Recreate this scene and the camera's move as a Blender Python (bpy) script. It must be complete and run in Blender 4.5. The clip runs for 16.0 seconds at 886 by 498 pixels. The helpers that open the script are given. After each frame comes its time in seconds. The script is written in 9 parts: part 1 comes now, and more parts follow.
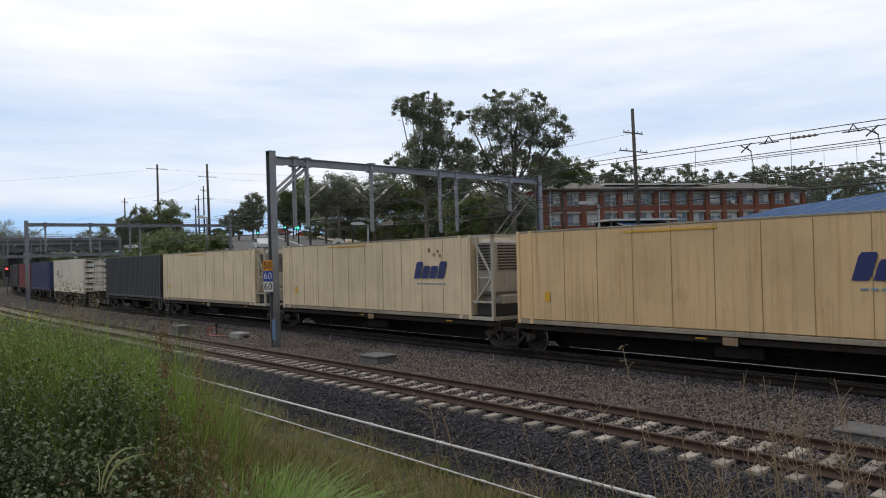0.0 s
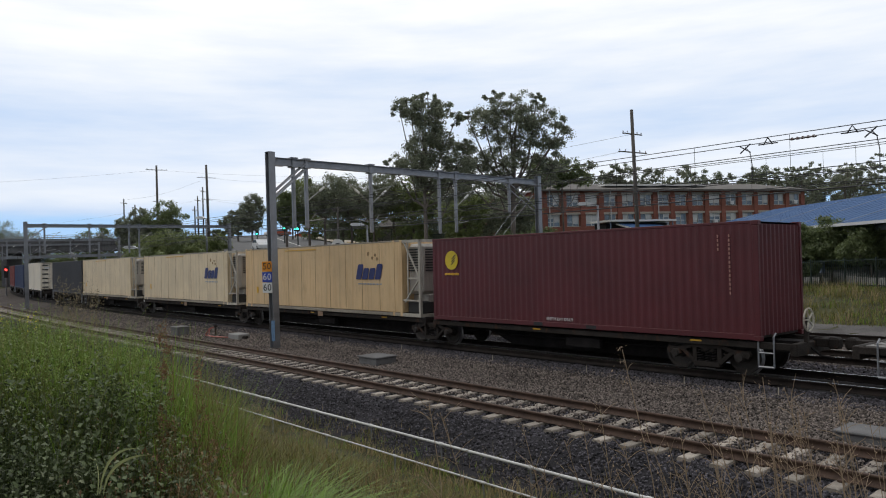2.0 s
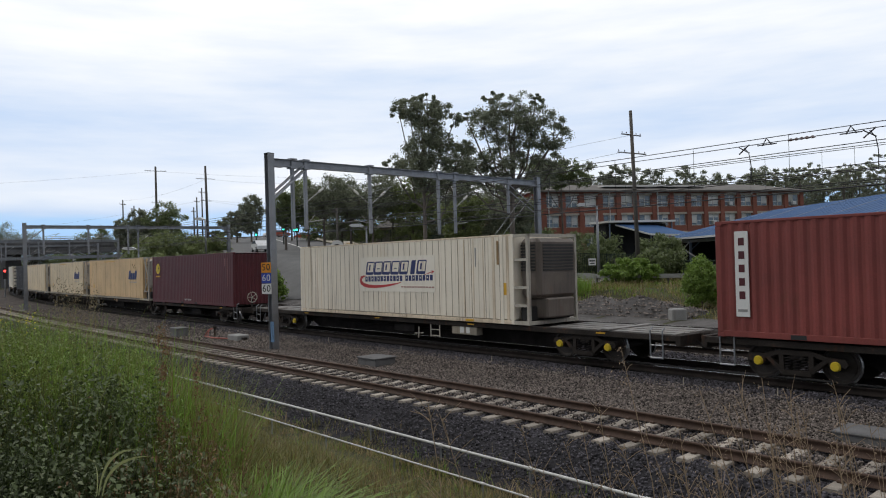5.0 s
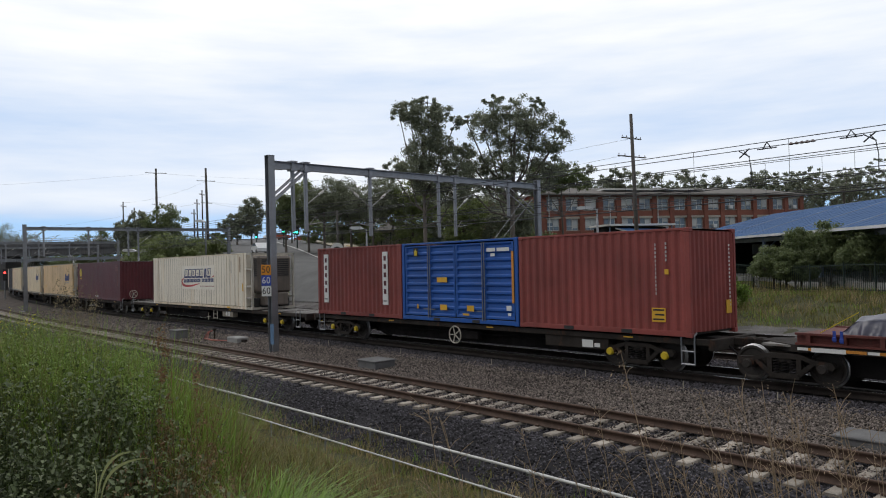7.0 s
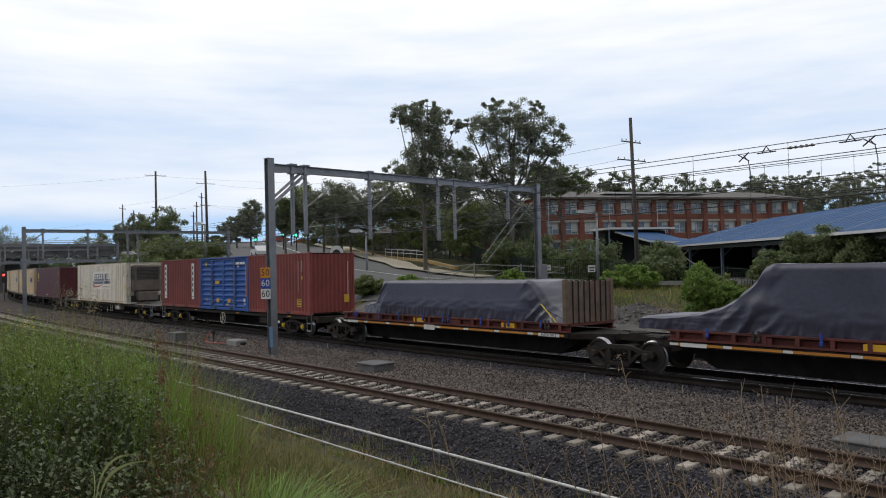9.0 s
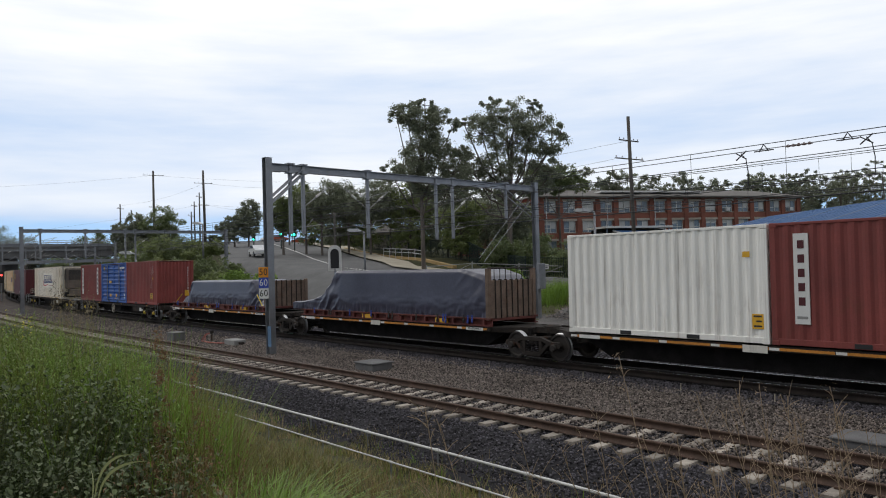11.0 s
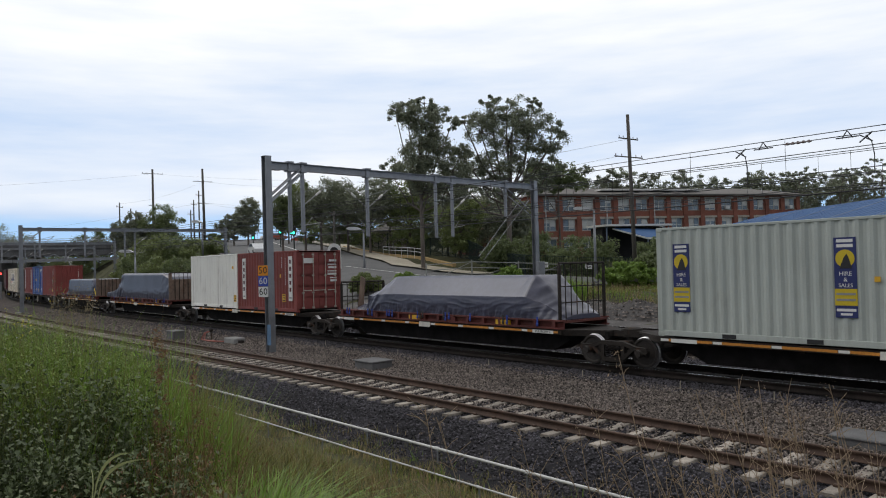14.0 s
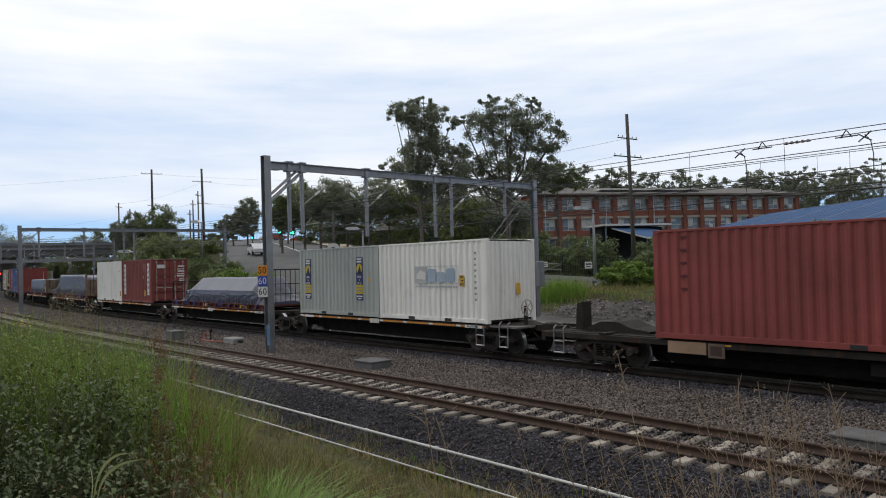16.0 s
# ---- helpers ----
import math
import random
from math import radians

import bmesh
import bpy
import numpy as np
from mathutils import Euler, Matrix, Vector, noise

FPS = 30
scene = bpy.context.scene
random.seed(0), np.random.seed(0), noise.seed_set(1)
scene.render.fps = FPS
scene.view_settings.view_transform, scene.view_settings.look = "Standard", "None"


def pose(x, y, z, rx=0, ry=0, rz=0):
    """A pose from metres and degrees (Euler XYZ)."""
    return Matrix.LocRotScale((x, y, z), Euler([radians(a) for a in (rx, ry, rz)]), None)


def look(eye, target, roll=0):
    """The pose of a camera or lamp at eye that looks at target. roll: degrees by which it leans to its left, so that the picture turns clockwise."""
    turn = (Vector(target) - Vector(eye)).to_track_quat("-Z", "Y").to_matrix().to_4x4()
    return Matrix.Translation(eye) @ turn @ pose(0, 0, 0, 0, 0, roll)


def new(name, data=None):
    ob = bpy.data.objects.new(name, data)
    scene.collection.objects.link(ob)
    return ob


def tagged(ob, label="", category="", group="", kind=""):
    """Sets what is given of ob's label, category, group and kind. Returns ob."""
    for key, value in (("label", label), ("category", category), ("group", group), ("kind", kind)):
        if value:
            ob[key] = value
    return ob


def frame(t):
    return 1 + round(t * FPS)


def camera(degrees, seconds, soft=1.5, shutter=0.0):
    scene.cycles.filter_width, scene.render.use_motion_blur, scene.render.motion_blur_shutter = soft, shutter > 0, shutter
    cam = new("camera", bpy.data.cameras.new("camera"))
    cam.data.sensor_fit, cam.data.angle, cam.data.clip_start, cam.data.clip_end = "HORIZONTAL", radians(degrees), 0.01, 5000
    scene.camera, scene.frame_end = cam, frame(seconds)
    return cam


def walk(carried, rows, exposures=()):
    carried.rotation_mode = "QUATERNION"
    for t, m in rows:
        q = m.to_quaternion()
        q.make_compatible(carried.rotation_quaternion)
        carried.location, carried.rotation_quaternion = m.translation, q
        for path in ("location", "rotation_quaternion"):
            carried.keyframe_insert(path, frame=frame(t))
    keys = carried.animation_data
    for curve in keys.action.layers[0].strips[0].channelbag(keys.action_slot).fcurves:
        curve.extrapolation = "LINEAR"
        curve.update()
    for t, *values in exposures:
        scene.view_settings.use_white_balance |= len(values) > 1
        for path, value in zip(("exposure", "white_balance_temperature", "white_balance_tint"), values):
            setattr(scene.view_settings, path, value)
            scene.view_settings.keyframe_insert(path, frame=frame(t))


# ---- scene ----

# camera: hand-held on the bank beside the line, turning only a little
cam = camera(62.25, 16.0, 1.05)
EYE = (0.0, 0.0, 3.178)
# seconds, degrees up, degrees to the left, lean
AIM = [(0, 0.581, -0.001, -1.745), (0.5, 0.602, -0.012, -1.752), (1, 0.610, -0.024, -1.740), (1.5, 0.629, -0.038, -1.743), (2, 0.652, -0.059, -1.752),
       (2.5, 0.668, -0.065, -1.766), (3, 0.660, -0.061, -1.825), (3.5, 0.636, -0.088, -1.820), (4, 0.646, -0.111, -1.806), (6.5, 0.892, -0.140, -1.722),
       (7, 0.947, -0.127, -1.624), (7.5, 1.040, -0.104, -1.471), (8, 1.123, -0.121, -1.418), (8.5, 1.178, -0.145, -1.455), (9, 1.196, -0.179, -1.501),
       (11.5, 1.081, -0.365, -1.689), (12, 1.049, -0.363, -1.744), (12.5, 1.028, -0.364, -1.711), (13, 1.023, -0.365, -1.701), (13.5, 0.995, -0.366, -1.661),
       (14, 0.978, -0.360, -1.683), (14.5, 0.978, -0.357, -1.789), (15, 0.963, -0.378, -1.786), (15.5, 0.961, -0.398, -1.775), (16, 0.960, -0.411, -1.746)]
walk(cam, [(t, Matrix.Translation(EYE) @ pose(0, 0, 0, 90 + up, 0, turn) @ pose(0, 0, 0, 0, 0, lean)) for t, up, turn, lean in AIM])

# overcast sky: thin bright cloud over pale blue, with a soft high sun
SUN_UP, SUN_TURN = 44, -74
scene.view_settings.exposure = 0.0
world = bpy.data.worlds.new("world")
scene.world = world
world.use_nodes = True
wn, wl = world.node_tree.nodes, world.node_tree.links
wn.clear()
w_out, w_bg = wn.new("ShaderNodeOutputWorld"), wn.new("ShaderNodeBackground")
w_sky = wn.new("ShaderNodeTexSky")
w_sky.sky_type, w_sky.sun_disc = "NISHITA", False
w_sky.sun_elevation, w_sky.sun_rotation = radians(SUN_UP), radians(SUN_TURN)
w_sky.air_density, w_sky.dust_density = 1.0, 1.5
w_tc, w_map, w_map2 = wn.new("ShaderNodeTexCoord"), wn.new("ShaderNodeMapping"), wn.new("ShaderNodeMapping")
w_map.inputs["Scale"].default_value = (1.0, 1.0, 5.0)
w_map2.inputs["Scale"].default_value = (1.8, 1.8, 13.0)
w_n1, w_n2 = wn.new("ShaderNodeTexNoise"), wn.new("ShaderNodeTexNoise")
for n, sc_, det in ((w_n1, 1.6, 5), (w_n2, 2.4, 6)):
    n.inputs["Scale"].default_value, n.inputs["Detail"].default_value, n.inputs["Roughness"].default_value = sc_, det, 0.55
wl.new(w_tc.outputs["Generated"], w_map.inputs["Vector"])
wl.new(w_tc.outputs["Generated"], w_map2.inputs["Vector"])
wl.new(w_map.outputs["Vector"], w_n1.inputs["Vector"])
wl.new(w_map2.outputs["Vector"], w_n2.inputs["Vector"])
w_sep = wn.new("ShaderNodeSeparateXYZ")
wl.new(w_tc.outputs["Generated"], w_sep.inputs["Vector"])
w_add = wn.new("ShaderNodeMath")
w_add.operation = "ADD"
wl.new(w_n1.outputs["Fac"], w_add.inputs[0])
wl.new(w_n2.outputs["Fac"], w_add.inputs[1])
# how thick the cloud sheet is by height: clear strip low down, then veils, then solid bright cloud
w_up = wn.new("ShaderNodeFloatCurve")
cv = w_up.mapping.curves[0]
for k_, (a_, b_) in enumerate(((0.0, 0.50), (0.055, 0.52), (0.088, 0.76), (0.11, 0.78), (0.15, 0.68), (0.21, 0.74), (0.27, 0.88), (0.36, 1.0), (1.0, 1.0))):
    if k_ < 2:
        cv.points[k_].location = (a_, b_)
    else:
        cv.points.new(a_, b_)
w_up.mapping.update()
wl.new(w_sep.outputs["Z"], w_up.inputs["Value"])
w_add2 = wn.new("ShaderNodeMath")
w_add2.operation = "MULTIPLY_ADD"
w_add2.inputs[1].default_value = 0.42
wl.new(w_add.outputs[0], w_add2.inputs[0])
w_off = wn.new("ShaderNodeMath")
w_off.operation = "SUBTRACT"
w_off.inputs[1].default_value = 0.42
wl.new(w_up.outputs[0], w_off.inputs[0])
wl.new(w_off.outputs[0], w_add2.inputs[2])
w_ramp = wn.new("ShaderNodeValToRGB")
e = w_ramp.color_ramp.elements
e[0].position, e[0].color = 0.50, (0.42, 0.66, 0.98, 1)
e[1].position, e[1].color = 1.0, (1.03, 1.04, 1.06, 1)
for p_, c_ in ((0.62, (0.60, 0.73, 0.94, 1)), (0.76, (0.76, 0.84, 0.97, 1)), (0.88, (0.90, 0.94, 1.0, 1))):
    m1 = e.new(p_)
    m1.color = c_
wl.new(w_add2.outputs[0], w_ramp.inputs["Fac"])
w_mix = wn.new("ShaderNodeMixRGB")
w_mix.blend_type, w_mix.inputs["Fac"].default_value = "ADD", 0.003
wl.new(w_ramp.outputs["Color"], w_mix.inputs["Color1"])
wl.new(w_sky.outputs["Color"], w_mix.inputs["Color2"])
wl.new(w_mix.outputs["Color"], w_bg.inputs["Color"])
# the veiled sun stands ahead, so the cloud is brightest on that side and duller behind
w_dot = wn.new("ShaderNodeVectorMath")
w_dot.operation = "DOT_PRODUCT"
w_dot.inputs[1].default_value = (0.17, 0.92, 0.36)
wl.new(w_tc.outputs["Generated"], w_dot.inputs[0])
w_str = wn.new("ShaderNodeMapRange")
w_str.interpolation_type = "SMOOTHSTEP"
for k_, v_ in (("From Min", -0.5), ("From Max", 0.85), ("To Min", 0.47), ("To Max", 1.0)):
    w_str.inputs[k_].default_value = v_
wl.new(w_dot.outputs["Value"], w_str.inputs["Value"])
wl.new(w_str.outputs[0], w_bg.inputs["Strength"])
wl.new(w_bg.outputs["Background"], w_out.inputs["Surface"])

sun = new("sun", bpy.data.lights.new("sun", "SUN"))
sun.data.energy, sun.data.angle, sun.data.color = 0.62, radians(28), (1.0, 0.96, 0.90)
# the sun is veiled, high to the left
sun_way = Vector((-0.95, 0.28, 0.95)).normalized()
sun.matrix_world = look(sun_way * 100, (0, 0, 0))


# ---- materials ----
def mat(name, col, rough=0.7, metal=0.0, vary=0.25, fine=40.0, large=0.6, bump=0.15, streak=0.0, rust=0.0, rand=0.0, spec=0.5, island=0.0, dirt=(0.09, 0.07, 0.05), stretch=(1, 1, 1), drip=0.0):
    """A surface: base colour broken up by a fine grain and broad patches, with optional vertical streaks, rust and per-object change."""
    m = bpy.data.materials.new(name)
    m.use_nodes = True
    nt = m.node_tree
    nd, ln = nt.nodes, nt.links
    b = nd["Principled BSDF"]
    b.inputs["Roughness"].default_value, b.inputs["Metallic"].default_value = rough, metal
    b.inputs["Specular IOR Level"].default_value = spec
    tc = nd.new("ShaderNodeTexCoord")

    def noise_at(scale, detail=4, stretched=(1, 1, 1)):
        mp, n = nd.new("ShaderNodeMapping"), nd.new("ShaderNodeTexNoise")
        mp.inputs["Scale"].default_value = stretched
        n.inputs["Scale"].default_value, n.inputs["Detail"].default_value, n.inputs["Roughness"].default_value = scale, detail, 0.6
        ln.new(tc.outputs["Object"], mp.inputs["Vector"])
        ln.new(mp.outputs["Vector"], n.inputs["Vector"])
        return n.outputs["Fac"]

    def curve_to(value, lo, hi, a, c):
        r = nd.new("ShaderNodeMapRange")
        for k, v in (("From Min", lo), ("From Max", hi), ("To Min", a), ("To Max", c)):
            r.inputs[k].default_value = v
        ln.new(value, r.inputs["Value"])
        return r.outputs[0]

    def mixed(fac, c1, c2, kind="MIX"):
        x = nd.new("ShaderNodeMixRGB")
        x.blend_type = kind
        for sock, v in (("Fac", fac), ("Color1", c1), ("Color2", c2)):
            if isinstance(v, (int, float)):
                x.inputs[sock].default_value = v
            elif isinstance(v, tuple):
                x.inputs[sock].default_value = (*v, 1)
            else:
                ln.new(v, x.inputs[sock])
        return x.outputs[0]

    grain, broad = noise_at(fine, 3, stretch), noise_at(large, 4, stretch)
    dark = tuple(c * (1 - vary) for c in col)
    light = tuple(min(1, c * (1 + vary)) for c in col)
    c = mixed(curve_to(broad, 0.3, 0.7, 0, 1), dark, light)
    g = curve_to(grain, 0.3, 0.7, 1 - vary * 0.8, 1 + vary * 0.8)
    hsv = nd.new("ShaderNodeHueSaturation")
    ln.new(c, hsv.inputs["Color"])
    ln.new(g, hsv.inputs["Value"])
    c = hsv.outputs[0]
    if streak:
        c = mixed(curve_to(noise_at(2.2, 5, (3.0, 3.0, 0.16)), 0.5, 0.78, 0, streak), c, dirt)
    if rust:
        c = mixed(curve_to(noise_at(3.1, 6, (1, 1, 0.5)), 0.58, 0.72, 0, rust), c, (0.14, 0.055, 0.025))
    if drip:
        c = mixed(curve_to(noise_at(1.0, 5, (7.0, 7.0, 0.22)), 0.55, 0.68, 0, drip), c, (0.15, 0.08, 0.045))
    if rand or island:
        if rand:
            src = nd.new("ShaderNodeObjectInfo").outputs["Random"]
        else:
            src = nd.new("ShaderNodeNewGeometry").outputs["Random Per Island"]
        k = rand or island
        h2 = nd.new("ShaderNodeHueSaturation")
        ln.new(c, h2.inputs["Color"])
        ln.new(curve_to(src, 0, 1, 1 - k, 1 + k), h2.inputs["Value"])
        c = h2.outputs[0]
    ln.new(c, b.inputs["Base Color"])
    if bump:
        bp = nd.new("ShaderNodeBump")
        bp.inputs["Strength"].default_value, bp.inputs["Distance"].default_value = bump, 0.02
        ln.new(grain, bp.inputs["Height"])
        ln.new(bp.outputs[0], b.inputs["Normal"])
    return m


def glow(name, col, strength):
    m = bpy.data.materials.new(name)
    m.use_nodes = True
    b = m.node_tree.nodes["Principled BSDF"]
    b.inputs["Base Color"].default_value = (*col, 1)
    b.inputs["Emission Color"].default_value = (*col, 1)
    b.inputs["Emission Strength"].default_value = strength
    return m


def leafy(name, col, rough=0.6, vary=0.45, through_light=0.25):
    """Leaves: each leaf its own shade, with some light coming through."""
    m = bpy.data.materials.new(name)
    m.use_nodes = True
    nd, ln = m.node_tree.nodes, m.node_tree.links
    b = nd["Principled BSDF"]
    b.inputs["Roughness"].default_value = rough
    b.inputs["Specular IOR Level"].default_value = 0.5
    info, tc, n = nd.new("ShaderNodeNewGeometry"), nd.new("ShaderNodeTexCoord"), nd.new("ShaderNodeTexNoise")
    n.inputs["Scale"].default_value = 0.8
    ln.new(tc.outputs["Object"], n.inputs["Vector"])
    r = nd.new("ShaderNodeValToRGB")
    e = r.color_ramp.elements
    e[0].color = (*[c * (1 - vary) for c in col], 1)
    e[1].color = (col[0] * (1 + vary * 1.3), col[1] * (1 + vary), col[2] * (1 + vary * 0.4), 1)
    mx = nd.new("ShaderNodeMath")
    mx.operation = "MULTIPLY_ADD"
    mx.inputs[1].default_value = 0.6
    ln.new(info.outputs["Random Per Island"], mx.inputs[0])
    sc = nd.new("ShaderNodeMath")
    sc.operation = "MULTIPLY"
    sc.inputs[1].default_value = 0.4
    ln.new(n.outputs["Fac"], sc.inputs[0])
    ln.new(sc.outputs[0], mx.inputs[2])
    ln.new(mx.outputs[0], r.inputs["Fac"])
    ln.new(r.outputs["Color"], b.inputs["Base Color"])
    tr, add = nd.new("ShaderNodeBsdfTranslucent"), nd.new("ShaderNodeMixShader")
    ln.new(r.outputs["Color"], tr.inputs["Color"])
    add.inputs["Fac"].default_value = through_light
    ln.new(b.outputs[0], add.inputs[1])
    ln.new(tr.outputs[0], add.inputs[2])
    ln.new(add.outputs[0], nd["Material Output"].inputs["Surface"])
    return m


